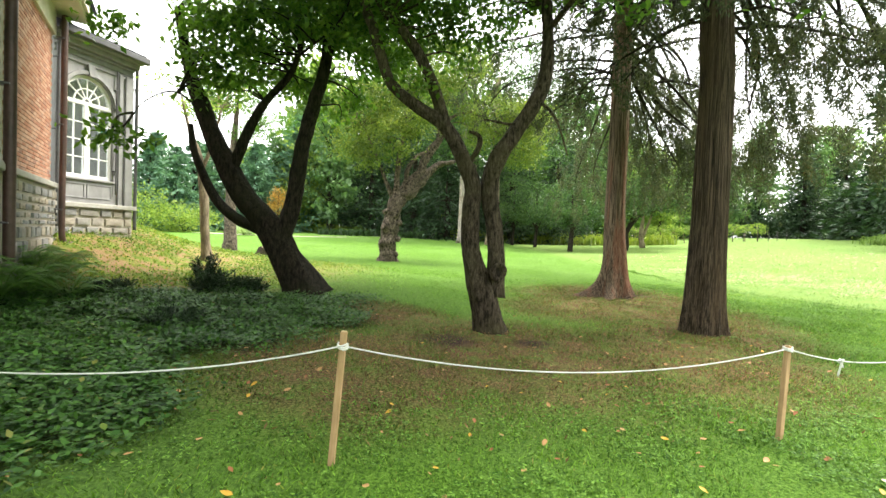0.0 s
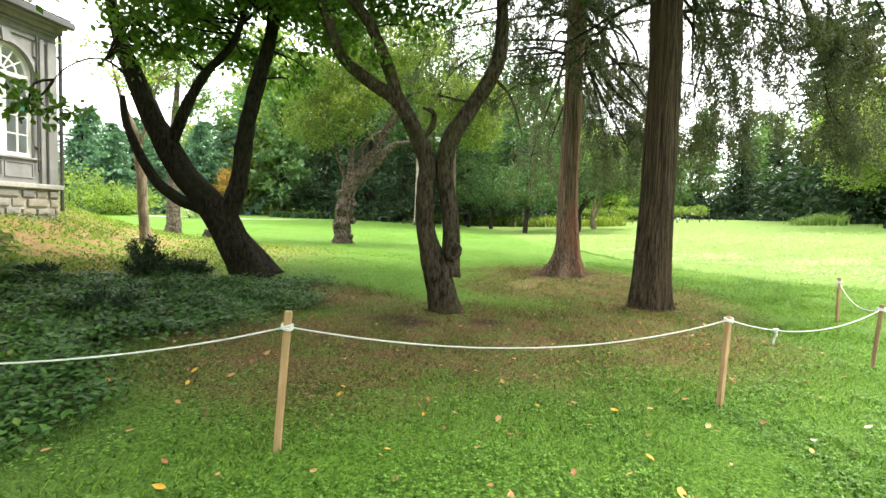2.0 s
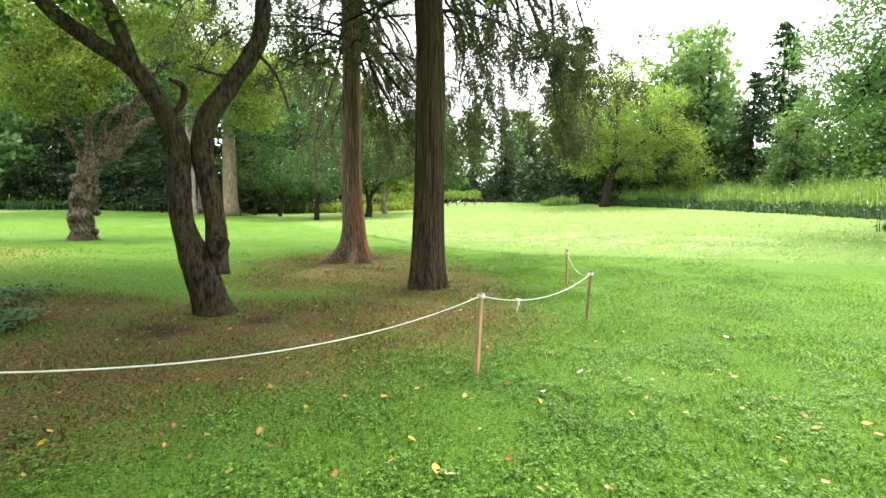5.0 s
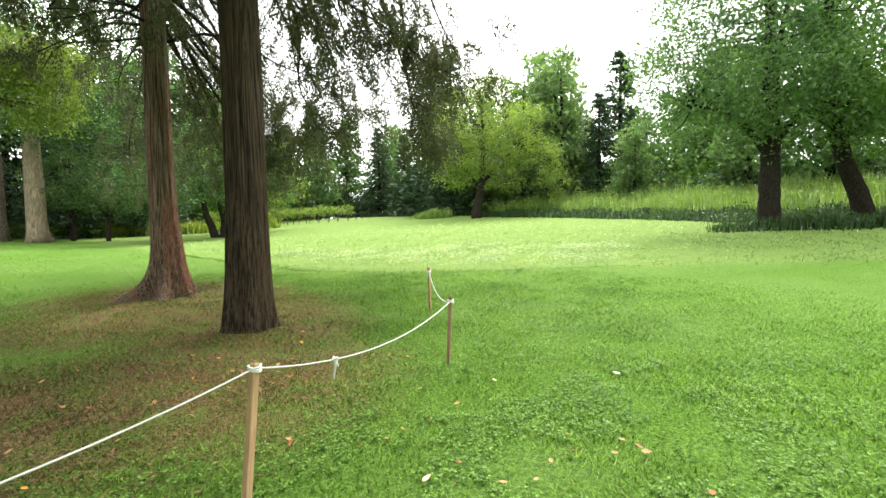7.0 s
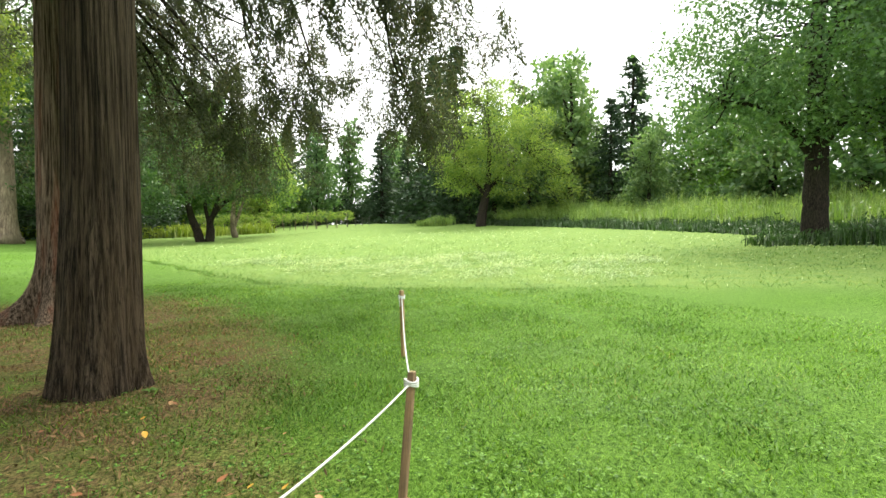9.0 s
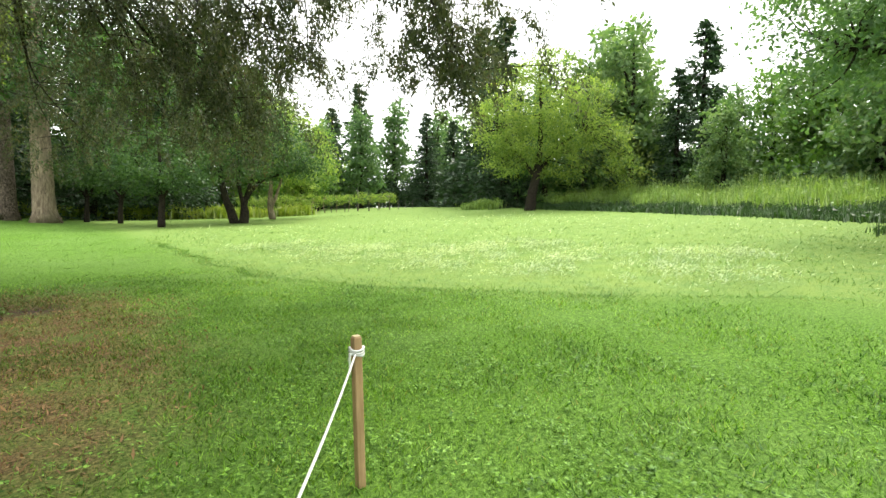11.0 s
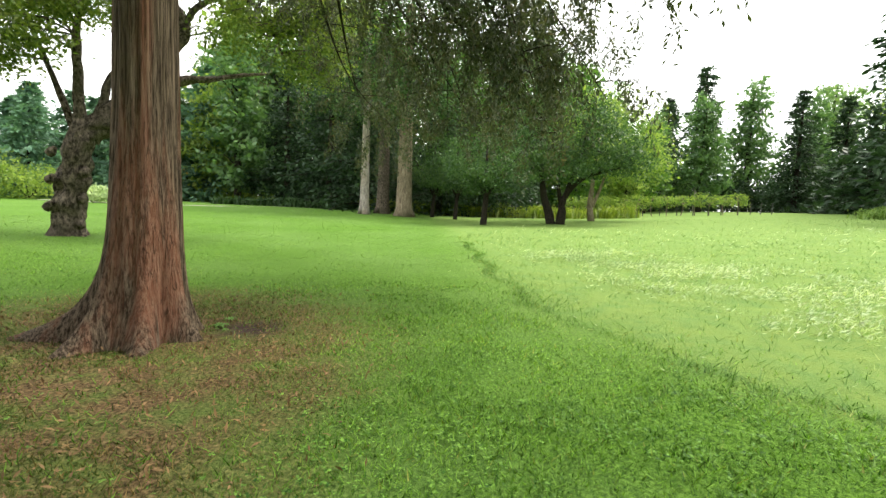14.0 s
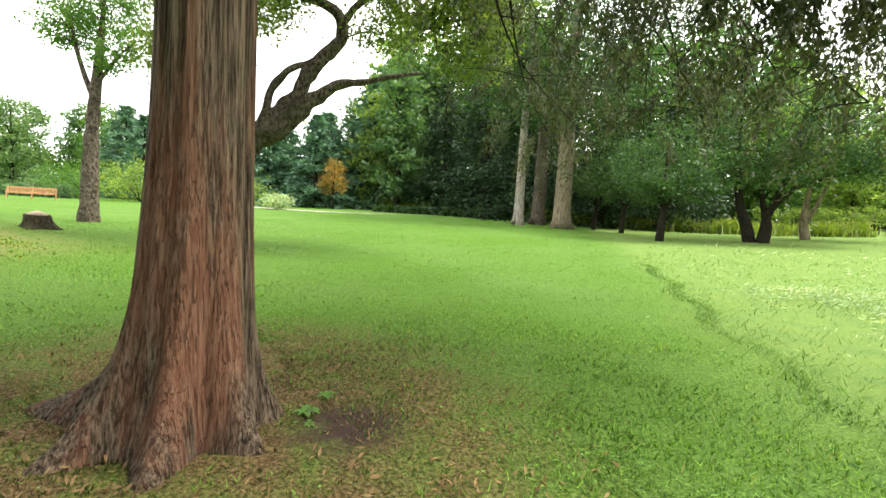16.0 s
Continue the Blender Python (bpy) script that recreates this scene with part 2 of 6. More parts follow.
_r = ramp_node(_n, [(0.0, (0.17, 0.17, 0.17)), (0.4, (0.27, 0.26, 0.25)), (0.75, (0.34, 0.29, 0.22)), (1.0, (0.21, 0.22, 0.24))])
_l.new(_oi.outputs["Random"], _r.inputs["Fac"])
_g = noise_node(_n, _l, 9, 8, 0.7)
_c = mix_node(_n, _l, 0.6, _r.outputs["Color"], _g.outputs["Fac"], "OVERLAY")
_l.new(_c, _p.inputs["Base Color"])
_p.inputs["Roughness"].default_value = 0.9
_l.new(bump_node(_n, _l, _g.outputs["Fac"], 0.7, 0.02), _p.inputs["Normal"])
M_ASHLAR = surface_mat("dressed_stone", (0.25, 0.26, 0.27), (0.40, 0.41, 0.41), 14, 0.9, 0.4, 0.006, None, (0.20, 0.20, 0.20), 1.2)
M_SILL = surface_mat("stone_ledge", (0.38, 0.36, 0.34), (0.54, 0.52, 0.48), 16, 0.85, 0.3, 0.005, None, (0.26, 0.25, 0.23), 1.5)
M_GREYPAINT = surface_mat("grey_painted_wood", (0.27, 0.265, 0.27), (0.36, 0.355, 0.36), 7, 0.6, 0.15, 0.003, (1, 1, 0.3), (0.16, 0.158, 0.16), 1.3)
M_WHITEPAINT = surface_mat("white_painted_wood", (0.74, 0.74, 0.73), (0.83, 0.83, 0.81), 12, 0.45, 0.1, 0.002, None, (0.62, 0.62, 0.60), 2.0)
M_CREAM = surface_mat("cream_painted_soffit", (0.58, 0.54, 0.42), (0.70, 0.66, 0.53), 10, 0.6, 0.1, 0.002)
M_SPOUT = surface_mat("downspout_brown", (0.055, 0.028, 0.022), (0.10, 0.055, 0.045), 12, 0.45, 0.1, 0.002, None, (0.04, 0.025, 0.02), 2.0, 0.5)
M_SPOUT_GREY = surface_mat("downspout_grey", (0.07, 0.07, 0.075), (0.12, 0.12, 0.125), 12, 0.45, 0.1, 0.002, None, (0.05, 0.05, 0.05), 2.0, 0.5)
M_ROOF = surface_mat("roof_slate", (0.05, 0.05, 0.055), (0.10, 0.10, 0.11), 9, 0.8, 0.4, 0.01)
M_DARKROOM = surface_mat("room_wall", (0.20, 0.19, 0.18), (0.26, 0.25, 0.23), 3, 0.9, 0.1, 0.002)
M_GREENSIGN = surface_mat("green_sticker", (0.0, 0.30, 0.20), (0.02, 0.38, 0.26), 12, 0.6, 0.0)
M_BENCH = surface_mat("bench_teak", (0.42, 0.21, 0.10), (0.56, 0.32, 0.17), 8, 0.7, 0.2, 0.003, (1, 8, 8))
M_POLE = surface_mat("pole_wood", (0.30, 0.27, 0.24), (0.44, 0.41, 0.37), 8, 0.9, 0.3, 0.006, (4, 4, 0.4))
M_POST = surface_mat("fence_post", (0.05, 0.05, 0.045), (0.10, 0.10, 0.09), 8, 0.8, 0.2, 0.003)
M_STUMPTOP = surface_mat("cut_wood", (0.36, 0.27, 0.19), (0.56, 0.45, 0.34), 14, 0.85, 0.3, 0.006)
# near-black colour standing in for the shade inside a hollow
M_HOLLOW_SHADE = surface_mat("hollow_shade", (0.008, 0.006, 0.005), (0.03, 0.022, 0.016), 12, 0.95, 0.4, 0.01)
M_GRAVEL = surface_mat("gravel", (0.36, 0.33, 0.29), (0.52, 0.48, 0.43), 30, 0.95, 0.4, 0.01)
M_GLASS, _n, _l, _p, _o = node_mat("window_glass")
_p.inputs["Base Color"].default_value = (0.85, 0.9, 0.9, 1)
_p.inputs["Roughness"].default_value = 0.03
_p.inputs["Transmission Weight"].default_value = 1.0
_p.inputs["IOR"].default_value = 1.5


# ---- building helpers ----
def mesh_np(name, verts, faces):
    """A mesh from arrays of corners and of equal-sided faces."""
    verts, faces = np.asarray(verts, np.float32), np.asarray(faces, np.int32)
    me = bpy.data.meshes.new(name)
    k = faces.shape[1]
    me.vertices.add(len(verts))
    me.vertices.foreach_set("co", verts.ravel())
    me.loops.add(faces.size)
    me.loops.foreach_set("vertex_index", faces.ravel())
    me.polygons.add(len(faces))
    me.polygons.foreach_set("loop_start", np.arange(0, faces.size, k, dtype=np.int32))
    me.update(calc_edges=True)
    return me


def add_part(name, me, mat, parent=None, label="", smooth=False, m=None):
    ob = new(name, me)
    if len(me.materials) == 0:
        me.materials.append(mat)
    if smooth:
        me.polygons.foreach_set("use_smooth", np.ones(len(me.polygons), bool))
    if parent:
        ob.parent = parent
    if m is not None:
        ob.matrix_basis = m
    if label:
        tagged(ob, label)
    return ob


def part(name, bm, mat, parent=None, label="", smooth=False, m=None):
    me = bpy.data.meshes.new(name)
    bm.to_mesh(me)
    bm.free()
    return add_part(name, me, mat, parent, label, smooth, m)


def thing(name, label, category, at=(0, 0, 0), group="", kind="", m=None):
    ob = new(name)
    ob.empty_display_size = 0.2
    ob.matrix_basis = m if m is not None else Matrix.Translation(at)
    return tagged(ob, label, category, group, kind)


def box_bm(sizes, bevel=0.0, bm=None, at=(0, 0, 0)):
    """A box from its low corner and size, with bevelled edges."""
    own = bmesh.new()
    bmesh.ops.create_cube(own, size=1.0)
    for v in own.verts:
        v.co = Vector(((v.co.x + 0.5) * sizes[0] + at[0], (v.co.y + 0.5) * sizes[1] + at[1], (v.co.z + 0.5) * sizes[2] + at[2]))
    if bevel:
        bmesh.ops.bevel(own, geom=own.edges[:], offset=bevel, segments=1, affect="EDGES")
    if bm is None:
        return own
    me = bpy.data.meshes.new("scratch")
    own.to_mesh(me)
    own.free()
    bm.from_mesh(me)
    bpy.data.meshes.remove(me)
    return bm


def softplus(v, w):
    return w * np.logaddexp(0, np.asarray(v, float) / w)


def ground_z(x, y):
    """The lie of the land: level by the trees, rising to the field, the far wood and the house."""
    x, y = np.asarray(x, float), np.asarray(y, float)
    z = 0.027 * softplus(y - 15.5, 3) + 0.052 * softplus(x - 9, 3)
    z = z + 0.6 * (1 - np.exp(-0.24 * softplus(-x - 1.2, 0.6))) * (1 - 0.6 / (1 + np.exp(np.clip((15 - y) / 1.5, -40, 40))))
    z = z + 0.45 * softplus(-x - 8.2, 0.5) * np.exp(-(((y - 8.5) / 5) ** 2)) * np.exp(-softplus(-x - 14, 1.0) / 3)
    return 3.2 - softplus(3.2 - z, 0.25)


def gz(x, y):
    return float(ground_z(x, y))


def smooth_line(pts, step):
    """Catmull-Rom through the points."""
    p = np.asarray(pts, float)
    p = np.vstack([2 * p[0] - p[1], p, 2 * p[-1] - p[-2]])
    out = []
    for i in range(1, len(p) - 2):
        n = max(2, int(np.linalg.norm(p[i + 1, :3] - p[i, :3]) / step))
        for k in range(n):
            t = k / n
            a, b, c, d = p[i - 1], p[i], p[i + 1], p[i + 2]
            out.append(0.5 * (2 * b + (c - a) * t + (2 * a - 5 * b + 4 * c - d) * t * t + (3 * b - a - 3 * c + d) * t ** 3))
    out.append(p[-2])
    return np.array(out)


def tube(pts, sides=10, step=0.15, rough=0.0, seed=0, cap=True, flare=None, flute=None, ridge=None):
    """A limb: points with radius as fourth number. rough: knobbly relief; flare: (amount, height, lobes, turn) of roots; flute: (amount, count); ridge: (depth, count) of bark strips."""
    line = smooth_line(pts, step)
    c, r = line[:, :3], np.maximum(line[:, 3], 0.002)
    tan = np.gradient(c, axis=0)
    tan /= np.linalg.norm(tan, axis=1)[:, None] + 1e-9
    ref = np.array([1.0, 0, 0]) if abs(tan[0][0]) < 0.8 else np.array([0, 1.0, 0])
    ang = np.arange(sides) * 2 * np.pi / sides
    verts = []
    u = ref
    for i in range(len(c)):
        u = u - tan[i] * (u @ tan[i])
        u /= np.linalg.norm(u) + 1e-9
        w = np.cross(tan[i], u)
        rr = np.full(sides, r[i])
        if rough:
            rr = rr * np.array([1 + rough * noise.noise((2.2 * math.cos(a) + seed * 7.1, 2.2 * math.sin(a), c[i][2] * 2.6 + c[i][0] * 2)) for a in ang])
        h = c[i][2] - c[0][2]
        if flute:
            fade = flute[0] * (0.55 + 0.45 * math.exp(-h / 2.5))
            rr = rr * (1 + fade * np.array([noise.noise((flute[1] * math.cos(a), flute[1] * math.sin(a), h * 0.22 + seed)) for a in ang]) * 2)
        if ridge:
            rr = rr - ridge[0] * np.array([max(0.0, 1 - 3.2 * abs(noise.noise((ridge[1] * math.cos(a), ridge[1] * math.sin(a), h * 0.5 + seed * 3)))) for a in ang])
        if flare:
            for lob in flare[2]:
                d = np.angle(np.exp(1j * (ang - radians(lob[0]))))
                rr = rr + lob[1] * math.exp(-max(h, 0) / flare[1]) * np.exp(-((d / lob[2]) ** 2))
            rr = rr + flare[0] * math.exp(-max(h, 0) / (flare[1] * 1.4))
        verts.append(c[i] + np.outer(np.cos(ang) * rr, u) + np.outer(np.sin(ang) * rr, w))
    v = np.vstack(verts)
    n = len(c)
    i, j = np.meshgrid(np.arange(n - 1), np.arange(sides), indexing="ij")
    k = (j + 1) % sides
    f = np.stack([i * sides + j, i * sides + k, (i + 1) * sides + k, (i + 1) * sides + j], -1).reshape(-1, 4)
    if cap:
        v = np.vstack([v, c[-1] + tan[-1] * r[-1] * 0.4, c[0]])
        j = np.arange(0, sides, 2)
        top = (n - 1) * sides
        f = np.vstack([f, np.stack([top + j, top + (j + 1) % sides, top + (j + 2) % sides, np.full(len(j), len(v) - 2)], -1),
                       np.stack([(j + 2) % sides, (j + 1) % sides, j, np.full(len(j), len(v) - 1)], -1)])
    return v, f


def joined(pieces):
    vs, fs, at = [], [], 0
    for v, f in pieces:
        vs.append(v)
        fs.append(f + at)
        at += len(v)
    return np.vstack(vs), np.vstack(fs)


def leaf_quads(pos, size, rng, width=0.5, axis=None, jitter=1.0, fold=0.0, up=0.6):
    """One small folded leaf at each place: axis is the way that it points (random where None)."""
    n = len(pos)
    s = (np.asarray(size) * rng.uniform(0.65, 1.3, n))[:, None]
    d = rng.normal(size=(n, 3)) * jitter
    if axis is not None:
        d = d + axis
    d /= np.linalg.norm(d, axis=1)[:, None] + 1e-9
    nor = rng.normal(size=(n, 3)) + np.array([0, 0, up * 2])
    side = np.cross(d, nor)
    side /= np.linalg.norm(side, axis=1)[:, None] + 1e-9
    nrm = np.cross(side, d)
    mid = pos + d * s * 0.45 + nrm * s * fold
    v = np.stack([pos, mid + side * s * width * 0.5, pos + d * s, mid - side * s * width * 0.5], 1)
    down = np.cross(v[:, 1] - v[:, 0], v[:, 3] - v[:, 0])[:, 2] < 0
    v[down] = v[down][:, ::-1]
    v = v.reshape(-1, 3)
    return v, np.arange(4 * n).reshape(-1, 4)


def blade_tris(x, y, z, h, w, rng, lean=0.5):
    n = len(x)
    a = rng.uniform(0, 2 * np.pi, n)
    base = np.stack([x, y, z], 1)
    sx = np.stack([np.cos(a), np.sin(a), np.zeros(n)], 1) * (w * 0.5)[:, None]
    b = rng.uniform(0, 2 * np.pi, n)
    tip = base + np.stack([np.cos(b) * h * lean * rng.uniform(0, 1, n), np.sin(b) * h * lean * rng.uniform(0, 1, n), h], 1)
    v = np.stack([base - sx, base + sx, tip], 1)
    down = np.cross(v[:, 1] - v[:, 0], v[:, 2] - v[:, 0])[:, 2] < 0
    v[down] = v[down][:, ::-1]
    v = v.reshape(-1, 3)
    return v, np.arange(3 * n).reshape(-1, 3)


def blob_points(blobs, clumps, per, spread, rng, hollow=0.55):
    """Leaf places in clumps through a crown made of uneven ellipsoids, with gaps between the clumps."""
    vol = np.array([b[3] * b[4] * b[5] for b in blobs]) ** 0.75
    pick = rng.choice(len(blobs), clumps, p=vol / vol.sum())
    b = np.array(blobs)[pick]
    d = rng.normal(size=(clumps, 3))
    d /= np.linalg.norm(d, axis=1)[:, None]
    rad = rng.uniform(hollow, 1.08, clumps) ** 0.7
    centre = b[:, :3] + d * rad[:, None] * b[:, 3:6] * rng.uniform(0.85, 1.15, clumps)[:, None]
    off = rng.normal(size=(clumps, per, 3)) * (np.array([1, 1, 0.55]) * spread) * rng.uniform(0.6, 1.4, (clumps, 1, 1))
    return centre, (centre[:, None] + off).reshape(-1, 3)


def twig_pieces(starts, ends, rng, r0=0.03, r1=0.008, sag=0.1):
    out = []
    for a, b in zip(starts, ends):
        a, b = np.asarray(a), np.asarray(b)
        mid = (a + b) / 2 + rng.normal(size=3) * np.linalg.norm(b - a) * 0.09 + np.array([0, 0, sag * np.linalg.norm(b - a)])
        out.append(tube([(*a, r0), (*mid, (r0 + r1) / 2), (*b, r1)], 5, max(0.25, np.linalg.norm(b - a) / 5), cap=False))
    return out


def broadleaf(name, label, base, limbs, blobs, clumps, per, spread, size, leaf, bark, seed, group="", twigs=40, sides=12, step=0.15, rough=0.12,
              flare=None, twig_r=0.03, width=0.55, category="tree", extra=None):
    """A tree with its own trunk and limbs (points with radius, the first is the trunk) and a crown of leaf clumps. Numbers are in world metres."""
    rng = np.random.default_rng(seed)
    tree = thing(name, label, category, (base[0], base[1], gz(base[0], base[1]) - 0.05), group)
    shift = np.array([base[0], base[1], gz(base[0], base[1]) - 0.05])
    ends = []
    for i, limb in enumerate(limbs):
        pts = np.array(limb, float)
        ends.append(smooth_line(pts, 0.4)[:, :3])
        pts[:, :3] -= shift
        v, f = tube(pts, sides if i == 0 else max(7, sides - 4), step, rough, seed + i, flare=flare if i == 0 else None)
        add_part("trunk" if i == 0 else "limb", mesh_np(name + "_wood", v, f), bark, tree, smooth=True)
    centre, pos = blob_points(blobs, clumps, per, spread, rng)
    if twigs:
        nodes = np.vstack(ends)
        nodes = nodes[nodes[:, 2] > shift[2] + 0.35 * (nodes[:, 2].max() - shift[2])]
        pick = centre[rng.choice(len(centre), min(twigs, len(centre)), replace=False)]
        near = [nodes[np.argmin(np.linalg.norm((nodes - c) * np.array([1, 1, 1.4]), axis=1))] for c in pick]
        v, f = joined(twig_pieces(near, pick, rng, twig_r, 0.008))
        tagged(add_part("twigs", mesh_np(name + "_twigs", v - shift, f), bark, tree, smooth=True), kind="stuff")
    v, f = leaf_quads(pos - shift, size, rng, width)
    add_part("crown", mesh_np(name + "_crown", v, f), leaf, tree)
    return tree


# ---- ground ----
def near_spots(x, y, spots):
    m = np.zeros(np.shape(x))
    for sx, sy, r in spots:
        m = np.maximum(m, np.exp(-(((x - sx) ** 2 + (y - sy) ** 2) / (r * r)) ** 2.6))
    return m


LITTER = [(0.2, 5.6, 2.3), (-1.5, 4.2, 1.7), (2.4, 6.0, 2.0), (3.3, 7.8, 1.7), (2.6, 12.8, 2.5), (1.6, 10.2, 1.9), (3.2, 10.3, 1.7), (3.0, 11.4, 1.8), (3.8, 10.2, 1.75), (3.7, 12.0, 1.6), (3.9, 8.9, 1.5), (-2.2, 7.2, 1.2)]


SOIL = [(3.58, 13.45, 0.38), (-0.85, 5.95, 0.42), (0.4, 6.2, 0.28), (-5.9, 6.3, 0.5)]


def litter_mask(x, y):
    return near_spots(x, y, LITTER)


MOW_Y, MOW_X = (-5, 4, 9, 11.8, 14.5, 18, 22.7, 40, 60), (24, 17, 12.4, 9.4, 7.1, 6.0, 5.1, 1.0, -4)


def mow_line(y):
    """Where the mown lawn ends and the longer field grass begins: its x at each y."""
    return np.interp(y, MOW_Y, MOW_X) + 0.12 * np.sin(np.asarray(y) * 2.3)


def field_mask(x, y):
    return 1 / (1 + np.exp(-np.clip((x - mow_line(y)) / 0.35, -40, 40)))


def ivy_mask(x, y):
    edge = -2.75 + 0.35 * np.sin(y * 1.3) + 0.2 * np.sin(y * 3.1 + 1)
    back = 5.6 + 0.75 * (x + 6.2) + 0.3 * np.sin(x * 2.0)
    a = 1 / (1 + np.exp(np.clip((x - edge) / 0.15, -40, 40)))
    b = 1 / (1 + np.exp(np.clip((y - np.clip(back, 4.6, 8.4)) / 0.2, -40, 40)))
    c = 1 / (1 + np.exp(-np.clip((y - 1.0 - 0.25 * np.sin(x * 2.4)) / 0.2, -40, 40)))
    return a * b * c


def bank_mask(x, y):
    a = 1 / (1 + np.exp(np.clip((x + 5.2) / 0.5, -40, 40)))
    b = np.exp(-(((y - 10.5) / 5.5) ** 4))
    return a * b * (1 - ivy_mask(x, y))


def spaced(lo, hi, fine_lo, fine_hi, fine, grow):
    mid = list(np.arange(fine_lo, fine_hi, fine))
    out, s = [], fine
    v = fine_hi
    while v < hi:
        out.append(v)
        s *= grow
        v += s
    out.append(hi)
    low, s = [], fine
    v = fine_lo - fine
    while v > lo:
        low.append(v)
        s *= grow
        v -= s
    low.append(lo)
    return np.array(low[::-1] + mid + out)


gx_line = spaced(-1800, 1800, -11, 15, 0.17, 1.12)
gy_line = spaced(-1800, 1800, -3, 24, 0.17, 1.12)
GX, GY = np.meshgrid(gx_line, gy_line, indexing="ij")
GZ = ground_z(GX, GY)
_near = np.exp(-(np.maximum(np.hypot(GX - 2, GY - 8) - 10, 0) / 12) ** 2)
for _i in range(GX.shape[0]):
    for _j in range(GX.shape[1]):
        if _near[_i, _j] > 0.05:
            GZ[_i, _j] += _near[_i, _j] * (0.022 * noise.noise((GX[_i, _j] * 0.9, GY[_i, _j] * 0.9, 0)) + 0.012 * noise.noise((GX[_i, _j] * 3.2, GY[_i, _j] * 3.2, 5)))
_ni, _nj = GX.shape
_i, _j = np.meshgrid(np.arange(_ni - 1), np.arange(_nj - 1), indexing="ij")
_f = np.stack([_i * _nj + _j, (_i + 1) * _nj + _j, (_i + 1) * _nj + _j + 1, _i * _nj + _j + 1], -1).reshape(-1, 4)
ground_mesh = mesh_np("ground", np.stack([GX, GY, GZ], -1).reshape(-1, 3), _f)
for _name, _mask in (("litter", litter_mask(GX, GY)), ("field", field_mask(GX, GY)), ("ivy", ivy_mask(GX, GY)), ("bank", bank_mask(GX, GY)), ("soil", near_spots(GX, GY, SOIL))):
    ground_mesh.attributes.new(_name, "FLOAT", "POINT").data.foreach_set("value", _mask.ravel().astype(np.float32))

M_GROUND, _n, _l, _p, _o = node_mat("lawn_ground")


def attr(n, name):
    a = n.new("ShaderNodeAttribute")
    a.attribute_name = name
    return a.outputs["Fac"]


def times(n, l, a, b, op="MULTIPLY"):
    m = n.new("ShaderNodeMath")
    m.operation = op
    m.use_clamp = True
    for s, v in zip(m.inputs, (a, b)):
        if isinstance(v, float):
            s.default_value = v
        else:
            l.new(v, s)
    return m.outputs[0]


_fine = noise_node(_n, _l, 38, 8, 0.7)
_mid = noise_node(_n, _l, 2.3, 6, 0.65)
_big = noise_node(_n, _l, 0.28, 4, 0.55)
# the darkest stop paints soil and shade in the gaps between blades
_lawn = ramp_node(_n, [(0.36, (0.016, 0.045, 0.006)), (0.5, (0.08, 0.17, 0.018)), (0.68, (0.18, 0.32, 0.05))])
_l.new(_fine.outputs["Fac"], _lawn.inputs["Fac"])
_fld = ramp_node(_n, [(0.3, (0.072, 0.145, 0.028)), (0.7, (0.175, 0.275, 0.08))])
_l.new(_fine.outputs["Fac"], _fld.inputs["Fac"])
_dry = ramp_node(_n, [(0.36, (0.03, 0.02, 0.009)), (0.5, (0.15, 0.10, 0.047)), (0.66, (0.32, 0.215, 0.11))])
_l.new(_fine.outputs["Fac"], _dry.inputs["Fac"])
_soil = ramp_node(_n, [(0.3, (0.02, 0.02, 0.012)), (0.7, (0.06, 0.055, 0.03))])
_l.new(_fine.outputs["Fac"], _soil.inputs["Fac"])
_bnk = ramp_node(_n, [(0.40, (0.13, 0.19, 0.03)), (0.48, (0.22, 0.21, 0.06)), (0.56, (0.29, 0.19, 0.10))])
_l.new(_mid.outputs["Fac"], _bnk.inputs["Fac"])
_midr = ramp_node(_n, [(0.36, (0, 0, 0)), (0.6, (1, 1, 1))])
_l.new(_mid.outputs["Fac"], _midr.inputs["Fac"])
_bigr = ramp_node(_n, [(0.4, (0, 0, 0)), (0.62, (1, 1, 1))])
_l.new(_big.outputs["Fac"], _bigr.inputs["Fac"])
_c = mix_node(_n, _l, times(_n, _l, _bigr.outputs["Color"], 0.45), _lawn.outputs["Color"], _fld.outputs["Color"])
_c = mix_node(_n, _l, attr(_n, "field"), _c, mix_node(_n, _l, times(_n, _l, _midr.outputs["Color"], 0.25), _fld.outputs["Color"], (0.30, 0.35, 0.07)))
_lit = times(_n, _l, attr(_n, "litter"), times(_n, _l, times(_n, _l, _midr.outputs["Color"], 0.75), 0.34, "ADD"))
_c = mix_node(_n, _l, _lit, _c, _dry.outputs["Color"])
_c = mix_node(_n, _l, attr(_n, "bank"), _c, _bnk.outputs["Color"])
_c = mix_node(_n, _l, attr(_n, "ivy"), _c, _soil.outputs["Color"])
_c = mix_node(_n, _l, times(_n, _l, attr(_n, "soil"), times(_n, _l, _midr.outputs["Color"], 0.5, "ADD")), _c, (0.055, 0.036, 0.03))
_l.new(_c, _p.inputs["Base Color"])
_p.inputs["Roughness"].default_value, _p.inputs["Specular IOR Level"].default_value = 0.95, 0.1
_l.new(bump_node(_n, _l, _fine.outputs["Fac"], 0.7, 0.04), _p.inputs["Normal"])
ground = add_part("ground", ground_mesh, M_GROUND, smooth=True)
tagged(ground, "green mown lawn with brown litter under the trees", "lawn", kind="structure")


# ---- house ----
def frame_matrix(x, y, angle):
    return pose(x, y, 0, 0, 0, angle)


